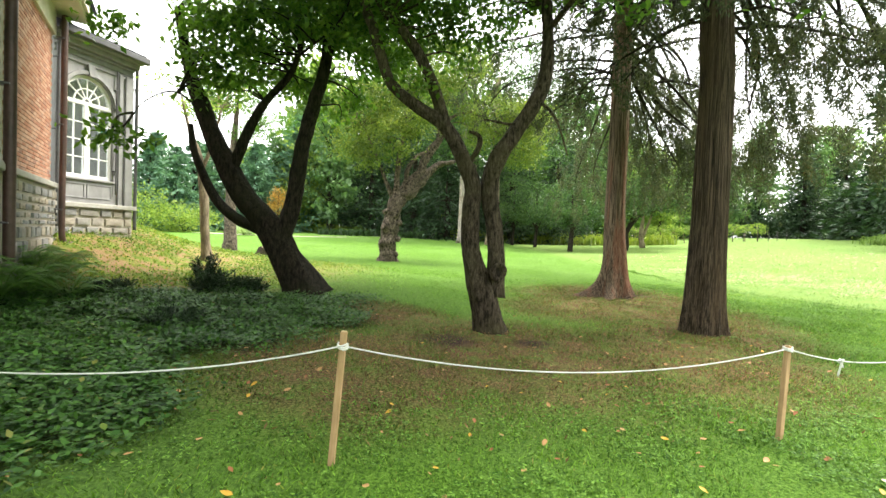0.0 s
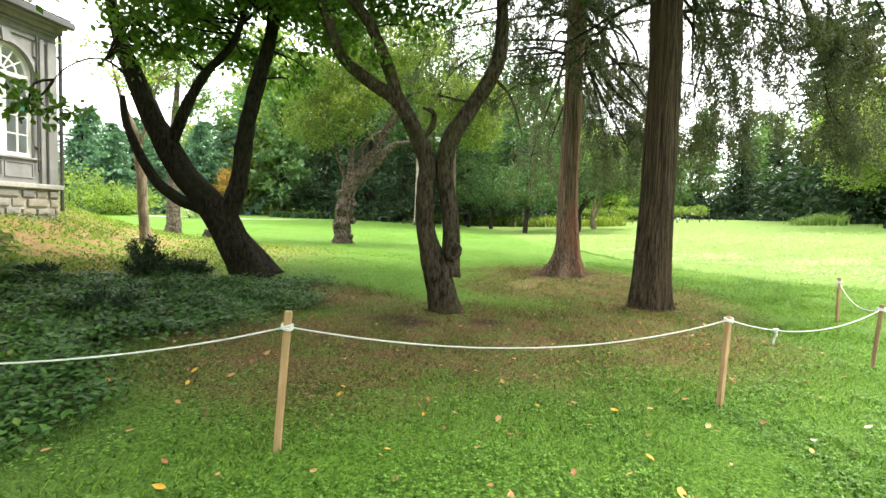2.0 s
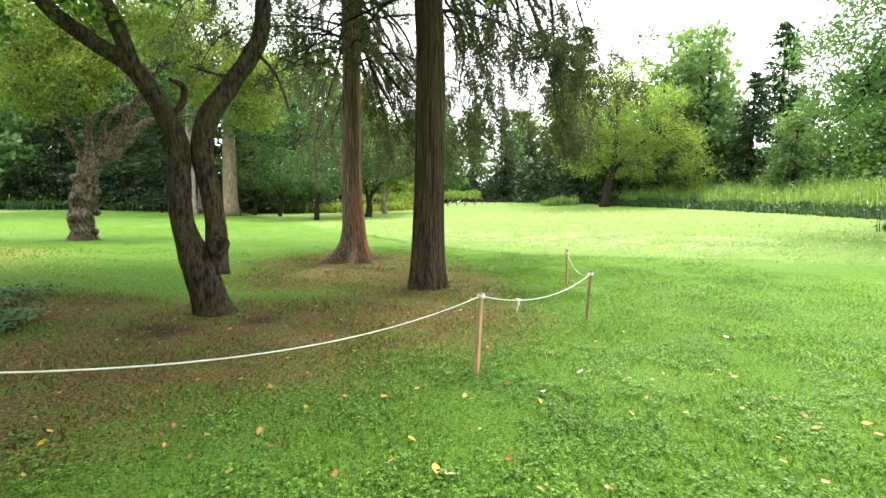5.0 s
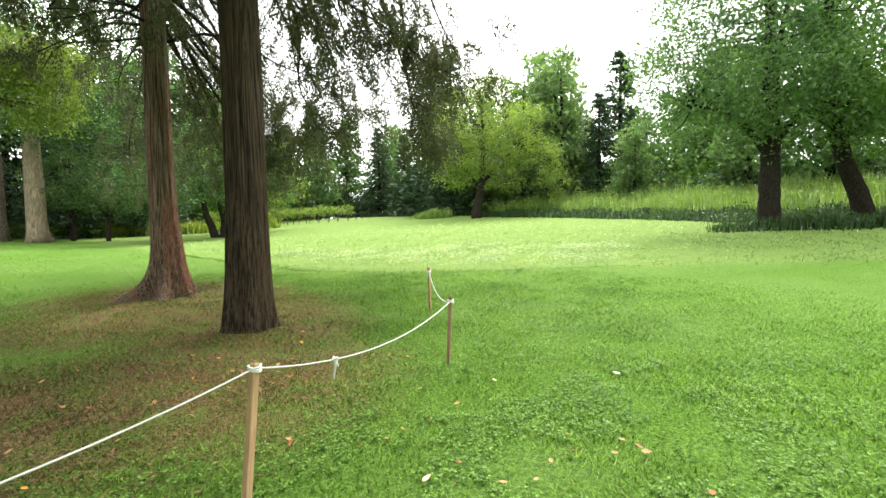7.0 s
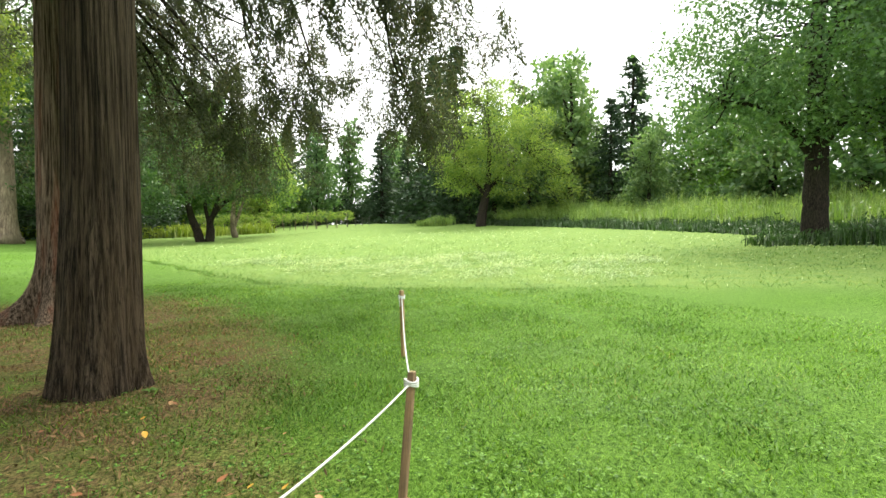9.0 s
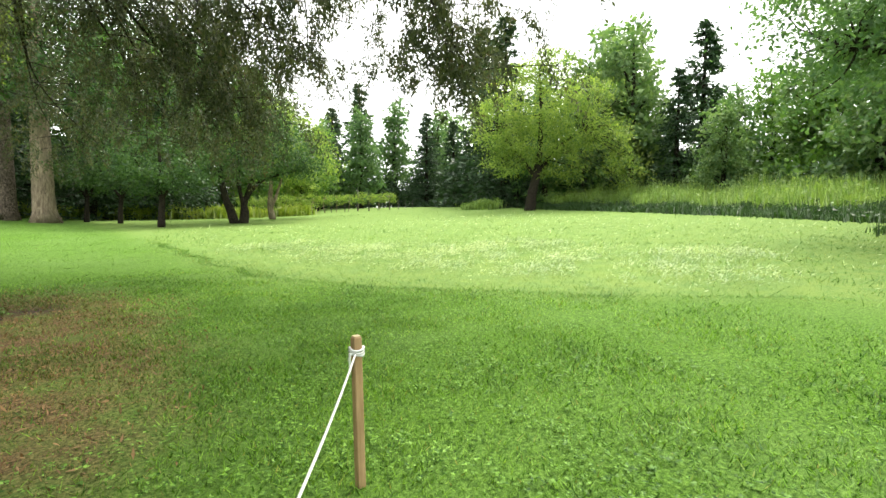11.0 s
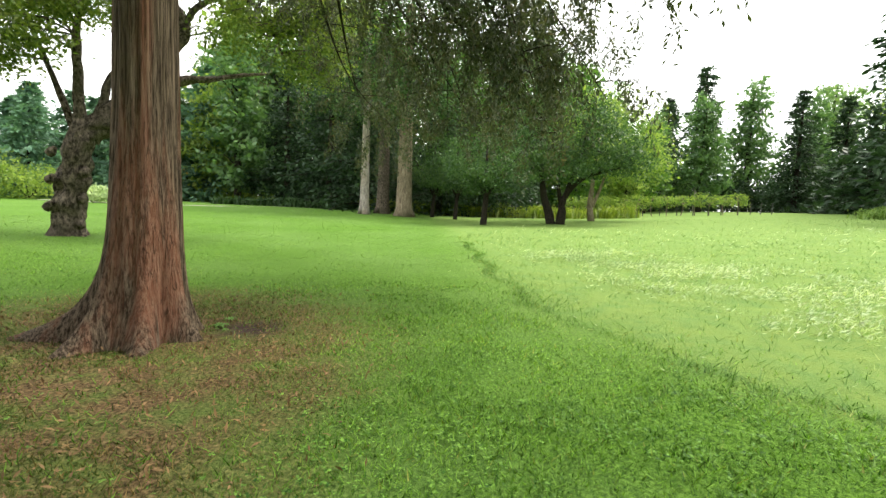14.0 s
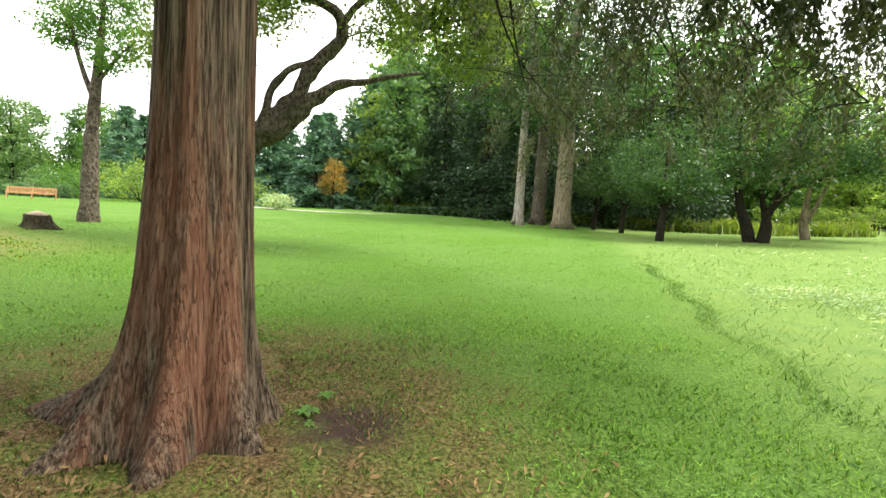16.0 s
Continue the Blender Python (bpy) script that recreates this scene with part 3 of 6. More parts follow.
house = thing("house", "old red brick and grey stone house with grey wooden bay", "house", (0, 0, 0))
BR = frame_matrix(-7.11, 4.49, 130)      # brick wall: x along it, y into the house
BY = frame_matrix(-9.95, 7.86, 86)       # grey bay wall
rng_h = np.random.default_rng(11)


def hpart(name, bm, mat, frame_m, parent=None, label="", smooth=False):
    return part(name, bm, mat, parent or house, label, smooth, frame_m)


# brick wall, mortar bed behind the bricks
brick_wall = hpart("brick_wall", box_bm((4.05, 0.35, 4.3), 0, at=(0.15, 0.012, 2.36)), M_MORTAR, BR, label="red brick wall with pale mortar joints")
pier = hpart("stone_pier", box_bm((2.4, 0.5, 5.4), 0.01, at=(-2.3, -0.05, 0.2)), M_ASHLAR, BR, label="grey dressed stone pier")
_block = mesh_np("block", [[0, 0, 0], [0.66, 0, 0], [0.66, 0, 0.56], [0, 0, 0.56], [0.02, -0.02, 0.02], [0.64, -0.02, 0.02], [0.64, -0.02, 0.54], [0.02, -0.02, 0.54]],
                 [[4, 5, 6, 7], [0, 1, 5, 4], [1, 2, 6, 5], [2, 3, 7, 6], [3, 0, 4, 7]])
for _k in range(8):
    add_part("stone_block", _block, M_ASHLAR, pier, m=Matrix.Translation((-0.60 if _k % 2 else -0.58, -0.052, 0.9 + 0.58 * _k)))
base_brick = hpart("stone_base", box_bm((6.5, 0.45, 2.6), 0, at=(-2.2, -0.06, -0.35)), M_MORTAR, BR, label="grey rubble stone base")
hpart("ledge", box_bm((4.1, 0.24, 0.11), 0.012, at=(0.12, -0.14, 2.26)), M_SILL, BR, label="weathered stone ledge")
hpart("ledge", box_bm((2.4, 0.26, 0.12), 0.012, at=(-2.3, -0.18, 2.26)), M_SILL, BR)

# eave over the brick wall
_bm = box_bm((7.0, 1.0, 0.14), 0.01, at=(-2.4, -0.55, 6.0))
box_bm((7.0, 0.12, 0.24), 0.01, _bm, at=(-2.4, -0.62, 6.06))
hpart("eave", _bm, M_CREAM, BR, label="cream painted boxed eave")
hpart("frieze", box_bm((4.25, 0.1, 0.55), 0.008, at=(-0.05, -0.06, 5.5)), M_CREAM, BR)
_bm = bmesh.new()
for _q in ((-2.6, -0.7, 6.3), (4.9, -0.7, 6.3), (4.9, 4.0, 9.0), (-2.6, 4.0, 9.0)):
    _bm.verts.new(_q)
_bm.faces.new(_bm.verts[:])
bmesh.ops.solidify(_bm, geom=_bm.faces[:], thickness=0.12)
hpart("roof", _bm, M_ROOF, BR, label="dark slate roof")

# grey wooden bay with the arched window
CU, HW, SILL, SPRING = 0.80, 0.60, 2.58, 4.36
U1, WTOP = 1.95, 5.62


def arch_points(cu, hw, spring, n=18):
    return [(cu - hw * math.cos(math.pi * k / n), spring + hw * math.sin(math.pi * k / n)) for k in range(n + 1)]


def arch_wall(u0, u1, z0, z1, cu, hw, sill, spring, y0, y1):
    """A wall with an arched opening cut through it, from depth y0 to y1."""
    bm = bmesh.new()
    arch = arch_points(cu, hw, spring)
    quads = [[(u0, z0), (u1, z0), (u1, sill), (u0, sill)], [(u0, sill), (cu - hw, sill), (cu - hw, spring), (u0, spring)],
             [(cu + hw, sill), (u1, sill), (u1, spring), (cu + hw, spring)], [(u0, spring), (cu - hw, spring), (cu - hw, z1), (u0, z1)],
             [(cu + hw, spring), (u1, spring), (u1, z1), (cu + hw, z1)]]
    quads += [[a, b, (b[0], z1), (a[0], z1)] for a, b in zip(arch, arch[1:])]
    for q in quads:
        for y in (y0, y1):
            bm.faces.new([bm.verts.new((u, y, z)) for u, z in (q if y == y0 else q[::-1])])
    ring = [(cu - hw, sill)] + arch + [(cu + hw, sill)]
    for a, b in zip(ring, ring[1:] + ring[:1]):
        bm.faces.new([bm.verts.new(p) for p in ((a[0], y0, a[1]), (a[0], y1, a[1]), (b[0], y1, b[1]), (b[0], y0, b[1]))])
    for a, b in (((u0, z0), (u0, z1)), ((u1, z1), (u1, z0)), ((u0, z1), (u1, z1)), ((u1, z0), (u0, z0))):
        bm.faces.new([bm.verts.new(p) for p in ((a[0], y0, a[1]), (b[0], y0, b[1]), (b[0], y1, b[1]), (a[0], y1, a[1]))])
    bmesh.ops.remove_doubles(bm, verts=bm.verts[:], dist=0.0005)
    return bm


hpart("bay_wall", arch_wall(0, U1, 1.98, WTOP, CU, HW, SILL, SPRING, 0, 0.16), M_GREYPAINT, BY, label="grey painted panelled wooden wall")


def band(cu, r0, r1, zs, y0, y1, a0=0.0, a1=math.pi, n=20):
    """An arched strip between two radii."""
    bm = bmesh.new()
    ring = []
    for k in range(n + 1):
        a = a0 + (a1 - a0) * k / n
        ring.append([bm.verts.new((cu - r * math.cos(a), y, zs + r * math.sin(a))) for r, y in ((r0, y0), (r1, y0), (r1, y1), (r0, y1))])
    for p, q in zip(ring, ring[1:]):
        for k in range(4):
            bm.faces.new((p[k], q[k], q[(k + 1) % 4], p[(k + 1) % 4]))
    bm.faces.new(ring[0][::-1])
    bm.faces.new(ring[-1])
    bmesh.ops.recalc_face_normals(bm, faces=bm.faces[:])
    return bm


hpart("arch_moulding", band(CU, HW + 0.02, HW + 0.10, SPRING, -0.045, 0.01), M_GREYPAINT, BY)
_bm = bmesh.new()
for _u, _w in ((0.0, 0.13), (1.52, 0.10), (1.70, 0.22)):
    box_bm((_w, 0.07, 3.25), 0.008, _bm, at=(_u, -0.06, 2.0))
hpart("pilaster", _bm, M_GREYPAINT, BY)
for _u, _w in ((0.22, 0.50), (0.76, 0.62)):
    _bm = box_bm((_w, 0.02, 0.03), 0.004, at=(_u, -0.018, 2.44))
    box_bm((_w, 0.02, 0.03), 0.004, _bm, at=(_u, -0.018, 2.12))
    box_bm((0.03, 0.02, 0.29), 0.004, _bm, at=(_u, -0.018, 2.15))
    box_bm((0.03, 0.02, 0.29), 0.004, _bm, at=(_u + _w - 0.03, -0.018, 2.15))
    hpart("panel_moulding", _bm, M_GREYPAINT, BY)
for _z, _t, _d in ((5.18, 0.05, 0.035), (5.30, 0.04, 0.03), (5.42, 0.06, 0.06)):
    hpart("frieze_moulding", box_bm((U1, _d, _t), 0.006, at=(0, -_d + 0.002, _z)), M_GREYPAINT, BY)
_bm = bmesh.new()
for _q in ((CU - 0.05, -0.07, 4.94), (CU + 0.05, -0.07, 4.94), (CU + 0.09, -0.07, 5.2), (CU - 0.09, -0.07, 5.2), (CU - 0.05, 0, 4.94), (CU + 0.05, 0, 4.94), (CU + 0.09, 0, 5.2), (CU - 0.09, 0, 5.2)):
    _bm.verts.new(_q)
_v = _bm.verts[:]
for _q in ((0, 1, 2, 3), (4, 7, 6, 5), (0, 4, 5, 1), (1, 5, 6, 2), (2, 6, 7, 3), (3, 7, 4, 0)):
    _bm.faces.new([_v[k] for k in _q])
hpart("keystone", _bm, M_GREYPAINT, BY)
_bm = box_bm((U1 + 0.2, 0.34, 0.1), 0.01, at=(-0.1, -0.24, 5.62))
box_bm((U1 + 0.12, 0.16, 0.12), 0.015, _bm, at=(-0.05, -0.14, 5.50))
hpart("cornice", _bm, M_GREYPAINT, BY, label="grey moulded cornice")
hpart("gutter", box_bm((U1 + 0.28, 0.13, 0.17), 0.03, at=(-0.1, -0.37, 5.64)), M_SPOUT_GREY, BY, label="dark grey metal gutter")
_bm = bmesh.new()
for _q in ((-0.2, -0.36, 5.83), (U1 + 0.18, -0.36, 5.83), (U1 + 0.18, 4.0, 6.9), (-0.2, 4.0, 6.9)):
    _bm.verts.new(_q)
_bm.faces.new(_bm.verts[:])
bmesh.ops.solidify(_bm, geom=_bm.faces[:], thickness=0.06)
hpart("bay_roof", _bm, M_ROOF, BY)
hpart("bay_ledge", box_bm((U1 + 0.08, 0.26, 0.11), 0.012, at=(-0.02, -0.12, 1.90)), M_SILL, BY, label="pale stone sill course")
base_bay = hpart("bay_base", box_bm((U1, 0.35, 2.3), 0, at=(0, -0.02, -0.4)), M_MORTAR, BY, label="brown and grey rubble stone base")
# the bay's far side and the closed rooms behind
hpart("bay_side_wall", box_bm((0.16, 5.0, 5.9), 0.01, at=(U1 - 0.16, 0.165, -0.3)), M_GREYPAINT, BY)
hpart("room_back_wall", box_bm((4.2, 0.15, 6.0), 0, at=(-2.3, 5.2, 0.0)), M_DARKROOM, BY)
hpart("room_floor", box_bm((1.75, 4.9, 0.1), 0, at=(0.02, 0.2, 1.85)), M_DARKROOM, BY)
hpart("room_ceiling", box_bm((1.75, 4.9, 0.1), 0, at=(0.02, 0.2, 5.45)), M_DARKROOM, BY)

# window
window = thing("window_1", "white arched window with fanlight and small panes", "window", kind="structure", m=BY)
WY = 0.05
_bm = box_bm((2 * HW, 0.08, 0.09), 0.008, at=(CU - HW, WY, SILL))
box_bm((2 * HW, 0.08, 0.09), 0.008, _bm, at=(CU - HW, WY, SPRING - 0.09))
for _u in (CU - HW, CU + HW - 0.06):
    box_bm((0.06, 0.08, SPRING - SILL - 0.18), 0.006, _bm, at=(_u, WY, SILL + 0.09))
box_bm((0.15, 0.08, SPRING - SILL - 0.18), 0.01, _bm, at=(CU - 0.075, WY, SILL + 0.09))
part("window_frame", _bm, M_WHITEPAINT, window)
part("arch_frame", band(CU, HW - 0.075, HW - 0.002, SPRING, WY, WY + 0.08), M_WHITEPAINT, window)
part("fanlight_bar", band(CU, 0.29, 0.315, SPRING, WY + 0.01, WY + 0.05), M_WHITEPAINT, window)
part("fanlight_bar", band(CU, 0.07, 0.105, SPRING, WY + 0.01, WY + 0.05), M_WHITEPAINT, window)
for _a in (35, 62, 90, 118, 145):
    _bm = box_bm((0.45 if _a != 90 else 0.5, 0.035, 0.024), 0.003, at=(0.095, WY + 0.012, -0.012))
    bmesh.ops.rotate(_bm, verts=_bm.verts[:], cent=(0, 0, 0), matrix=Euler((0, -radians(_a), 0)).to_matrix())
    bmesh.ops.translate(_bm, verts=_bm.verts[:], vec=(CU, 0, SPRING))
    part("fanlight_spoke", _bm, M_WHITEPAINT, window)
_zr = np.linspace(SILL + 0.09, SPRING - 0.09, 5)
for _s in (-1, 1):
    _u0, _u1 = (CU - HW + 0.06, CU - 0.075) if _s < 0 else (CU + 0.075, CU + HW - 0.06)
    _um = (_u0 + _u1) / 2
    part("glazing_bar", box_bm((0.028, 0.04, _zr[-1] - _zr[0]), 0.004, at=(_um - 0.014, WY + 0.012, _zr[0])), M_WHITEPAINT, window)
    for _z in _zr[1:-1]:
        part("glazing_bar", box_bm((_u1 - _u0, 0.034, 0.028), 0.004, at=(_u0, WY + 0.015, _z - 0.014)), M_WHITEPAINT, window)
    for _z0, _z1 in zip(_zr, _zr[1:]):
        for _a, _b in ((_u0, _um), (_um, _u1)):
            part("pane", box_bm((_b - _a - 0.03, 0.005, _z1 - _z0 - 0.03), 0, at=(_a + 0.015, WY + 0.028, _z0 + 0.015)), M_GLASS, window).visible_shadow = False
part("fanlight_pane", band(CU, 0.11, HW - 0.08, SPRING, WY + 0.028, WY + 0.033), M_GLASS, window).visible_shadow = False
part("sticker", box_bm((0.12, 0.004, 0.16), 0, at=(CU + 0.36, WY + 0.018, 3.62)), M_GREENSIGN, window, "green paper sticker on the glass")
part("window_sill", box_bm((2 * HW + 0.14, 0.1, 0.05), 0.008, at=(CU - HW - 0.07, -0.06, SILL - 0.05)), M_GREYPAINT, window)


def downspout(frame_m, u, y, z0, z1, r, mat, label, kick=0.0):
    sp = thing("downspout", label, "downspout", m=frame_m)
    pts = [(u, y, z0 + 0.25, r), (u, y, (z0 + z1) / 2, r), (u, y, z1, r)]
    if kick:
        pts = [(u + kick, y - 0.25, z0 + 0.04, r), (u + kick * 0.4, y - 0.1, z0 + 0.1, r)] + pts
    v, f = tube(pts, 10, 0.1)
    add_part("pipe", mesh_np("pipe", v, f), mat, sp, smooth=True)
    for z in np.linspace(z0 + 0.8, z1 - 0.5, 3):
        part("bracket", box_bm((2 * r + 0.05, r + 0.08, 0.03), 0.004, at=(u - r - 0.025, y - 0.01, z)), M_SPOUT_GREY, sp)
    return sp


downspout(BR, 0.38, -0.17, 0.7, 6.0, 0.075, M_SPOUT, "dark brown metal downspout on the stone house wall")
downspout(BR, 4.05, -0.22, 1.0, 5.9, 0.06, M_SPOUT, "brown metal downspout where the brick wall meets the bay", 0.2)
downspout(BY, 0.03, -0.09, 1.2, 5.6, 0.035, M_SPOUT_GREY, "thin grey pipe beside the bay window wall")
downspout(BY, U1 + 0.07, -0.04, 1.15, 5.5, 0.04, M_SPOUT_GREY, "grey metal downspout at the bay's corner")
downspout(BY, 1.45, -0.06, 2.02, 5.3, 0.02, M_SPOUT_GREY, "thin dark conduit on the grey bay wall")

# ---- near trees ----
lt = broadleaf("leaning_tree", "dark-barked leaning broadleaf tree with forked trunk in groundcover", (-4.05, 7.95),
    [[(-3.98, 7.95, 0.2, 0.40), (-4.12, 7.94, 0.5, 0.33), (-4.42, 7.9, 0.96, 0.29), (-4.72, 7.87, 1.45, 0.30), (-5.02, 7.82, 1.85, 0.235), (-5.37, 7.78, 2.23, 0.21), (-5.85, 7.73, 3.06, 0.19), (-6.2, 7.69, 3.84, 0.16), (-6.45, 7.6, 4.6, 0.12), (-6.6, 7.4, 5.8, 0.07)],
     [(-4.62, 7.88, 1.3, 0.2), (-4.45, 7.92, 1.75, 0.18), (-4.36, 7.95, 2.21, 0.16), (-4.19, 8.01, 3.46, 0.14), (-3.91, 8.09, 4.61, 0.12), (-3.78, 8.14, 5.52, 0.11), (-3.6, 8.2, 7.0, 0.08), (-3.2, 8.2, 8.6, 0.04)],
     [(-5.6, 7.76, 2.75, 0.11), (-5.31, 7.83, 3.53, 0.10), (-5.0, 7.9, 4.11, 0.08), (-4.53, 7.99, 4.69, 0.065), (-4.28, 8.05, 5.5, 0.04)],
     [(-4.75, 7.85, 1.45, 0.13), (-5.15, 7.79, 1.62, 0.115), (-5.46, 7.75, 1.74, 0.105), (-5.92, 7.69, 2.15, 0.09), (-6.35, 7.64, 3.04, 0.07), (-6.45, 7.64, 3.6, 0.045)],
     [(-6.1, 7.7, 3.7, 0.026), (-6.15, 6.9, 4.0, 0.016), (-6.0, 6.0, 3.6, 0.01), (-5.85, 5.4, 3.0, 0.005)],
     [(-4.5, 7.99, 4.7, 0.04), (-4.1, 7.5, 4.85, 0.03), (-3.2, 7.0, 5.1, 0.012)]],
    [(-5.45, 7.4, 5.0, 0.72, 0.8, 0.7), (-4.1, 7.9, 6.5, 1.7, 1.7, 1.2), (-5.9, 7.3, 5.5, 0.4, 0.45, 0.35), (-2.9, 7.6, 7.2, 1.6, 1.6, 1.1), (-5.75, 7.4, 4.3, 0.35, 0.4, 0.3),
     (-5.85, 5.4, 2.9, 0.36, 0.32, 0.2), (-6.6, 5.8, 4.75, 0.35, 0.3, 0.15), (-3.4, 7.3, 5.5, 0.9, 0.7, 0.5), (-4.3, 9.4, 4.7, 0.8, 0.8, 0.5), (-3.2, 9.2, 5.6, 0.9, 0.9, 0.5), (-5.4, 9.0, 5.2, 0.8, 0.8, 0.5)],
    1150, 24, 0.17, 0.135, M_LEAF_BIG, M_BARK_DARK, 21, twigs=170, sides=20, step=0.07, rough=0.26, twig_r=0.022,
    flare=(0.05, 0.3, [(20, 0.08, 0.5), (200, 0.12, 0.6)]))

ct = broadleaf("forked_tree", "forked broadleaf tree with a hollow knot on its trunk", (-0.3, 6.88),
    [[(-0.28, 6.87, -0.05, 0.265), (-0.36, 6.87, 0.35, 0.235), (-0.49, 6.88, 0.82, 0.22), (-0.58, 6.88, 1.1, 0.17), (-0.67, 6.87, 1.47, 0.145), (-0.68, 6.88, 2.03, 0.145), (-0.68, 6.9, 2.4, 0.14), (-0.89, 6.87, 2.95, 0.125), (-1.19, 6.84, 3.41, 0.12), (-1.61, 6.78, 3.67, 0.105), (-2.04, 6.71, 4.02, 0.09), (-2.25, 6.69, 4.48, 0.085), (-2.4, 6.68, 4.94, 0.08), (-2.56, 6.67, 5.4, 0.075), (-2.7, 6.6, 6.6, 0.05)],
     [(-0.26, 6.9, 0.6, 0.19), (-0.24, 6.93, 1.02, 0.15), (-0.30, 6.96, 1.76, 0.125), (-0.40, 6.98, 2.41, 0.14), (-0.25, 6.98, 2.93, 0.14), (0.1, 7.05, 3.5, 0.125), (0.41, 7.12, 4.12, 0.12), (0.46, 7.15, 4.78, 0.1), (0.4, 7.16, 5.52, 0.08), (0.3, 7.2, 6.8, 0.05)],
     [(-1.15, 6.84, 3.38, 0.1), (-1.32, 6.83, 3.87, 0.095), (-1.6, 6.8, 4.51, 0.09), (-1.94, 6.76, 4.96, 0.085), (-2.31, 6.71, 5.41, 0.08), (-2.6, 6.5, 6.4, 0.05)],
     [(-0.78, 6.9, 2.75, 0.03), (-0.6, 6.85, 3.0, 0.045), (-0.58, 6.8, 3.2, 0.04), (-0.75, 6.8, 3.28, 0.02)],
     [(0.12, 7.05, 3.5, 0.03), (-0.1, 6.9, 3.42, 0.022), (-0.5, 6.7, 3.45, 0.012)],
     [(0.3, 7.1, 3.9, 0.03), (0.62, 6.9, 3.5, 0.02), (0.82, 6.8, 2.9, 0.01)],
     [(0.44, 7.15, 5.0, 0.05), (1.1, 6.0, 5.3, 0.035), (1.9, 5.0, 5.1, 0.02), (3.4, 4.9, 4.9, 0.01)]],
    [(-2.0, 6.9, 6.1, 1.7, 1.5, 0.9), (-0.6, 7.3, 6.2, 1.7, 1.4, 0.9), (-2.2, 7.2, 4.9, 0.8, 0.7, 0.4), (-1.0, 7.4, 4.95, 0.6, 0.6, 0.35), (1.2, 6.6, 6.0, 1.2, 1.0, 0.6), (1.45, 4.9, 4.45, 0.4, 0.35, 0.22), (3.3, 4.9, 4.5, 0.55, 0.4, 0.3), (-1.6, 6.6, 4.0, 0.35, 0.3, 0.25)],
    620, 22, 0.16, 0.115, M_LEAF_BIG, M_BARK, 33, twigs=130, sides=22, step=0.06, rough=0.22, twig_r=0.02,
    flare=(0.03, 0.2, [(-60, 0.05, 0.5), (120, 0.04, 0.5)]))
# unseen crown blobs above the view, added to block light from the foreground
SHADE_CROWNS = [(lt, [(-4.6, 6.6, 8.2, 2.4, 2.6, 1.0), (-2.6, 5.6, 8.8, 2.4, 2.6, 1.0), (-3.4, 2.6, 8.4, 2.4, 2.2, 0.9), (-2.2, 0.4, 8.8, 2.4, 2.0, 0.9)], M_LEAF_BIG, 34),
    (ct, [(-0.8, 6.4, 8.0, 2.6, 2.6, 1.0), (0.6, 4.4, 8.4, 2.4, 2.4, 0.9), (-1.8, 3.4, 8.6, 2.4, 2.2, 0.9), (-0.4, 8.0, 8.4, 2.2, 2.2, 0.9), (2.4, 3.6, 8.2, 2.2, 2.2, 0.9), (1.4, 1.6, 8.6, 2.2, 2.0, 0.9)], M_LEAF_BIG, 35)]
# the hollow knot: a swollen rim round a solid plug, coloured near-black as a hole's shade
_ring = []
for _k in range(15):
    _a = _k * 2 * math.pi / 14
    _ring.append((0.11 + 0.085 * math.cos(_a), -0.185 + 0.03 * math.cos(_a), 1.04 + 0.115 * math.sin(_a), 0.045 + 0.012 * math.sin(_a * 2 + 1)))
_v, _f = tube(_ring, 10, 0.02, 0.4, 5)
add_part("knot", mesh_np("knot", _v, _f), M_BARK, ct, "swollen bark round a dark hollow", True)
_v, _f = tube([(0.08, -0.04, 1.04, 0.115), (0.105, -0.15, 1.04, 0.11), (0.11, -0.175, 1.04, 0.085)], 14, 0.03)
add_part("hollow", mesh_np("hollow", _v, _f), M_HOLLOW_SHADE, ct, smooth=True)

thin = broadleaf("thin_tree", "slim pale-barked tree with a hollow at its foot", (-8.23, 10.7),
    [[(-8.23, 10.7, 0.4, 0.19), (-8.3, 10.7, 0.95, 0.13), (-8.36, 10.7, 1.58, 0.115), (-8.44, 10.72, 2.65, 0.12), (-8.6, 10.71, 3.5, 0.09), (-8.88, 10.69, 4.2, 0.05), (-9.1, 10.6, 5.2, 0.02)],
     [(-8.5, 10.72, 3.1, 0.06), (-8.3, 10.8, 3.7, 0.045), (-8.0, 10.8, 4.8, 0.02)]],
    [(-8.9, 10.6, 5.2, 1.0, 0.9, 0.6), (-7.9, 10.8, 5.2, 0.7, 0.7, 0.5)], 34, 14, 0.16, 0.11, M_LEAF_YELLOW, M_BARK_BUFF, 41, twigs=24, twig_r=0.014)
# the foot's hollow: a solid stub with the inner darkness in its colour
_v, _f = tube([(0.13, -0.12, 0.14, 0.07), (0.14, -0.2, 0.15, 0.065)], 9, 0.03)
add_part("hollow", mesh_np("hollow", _v, _f), M_HOLLOW_SHADE, thin, smooth=True)

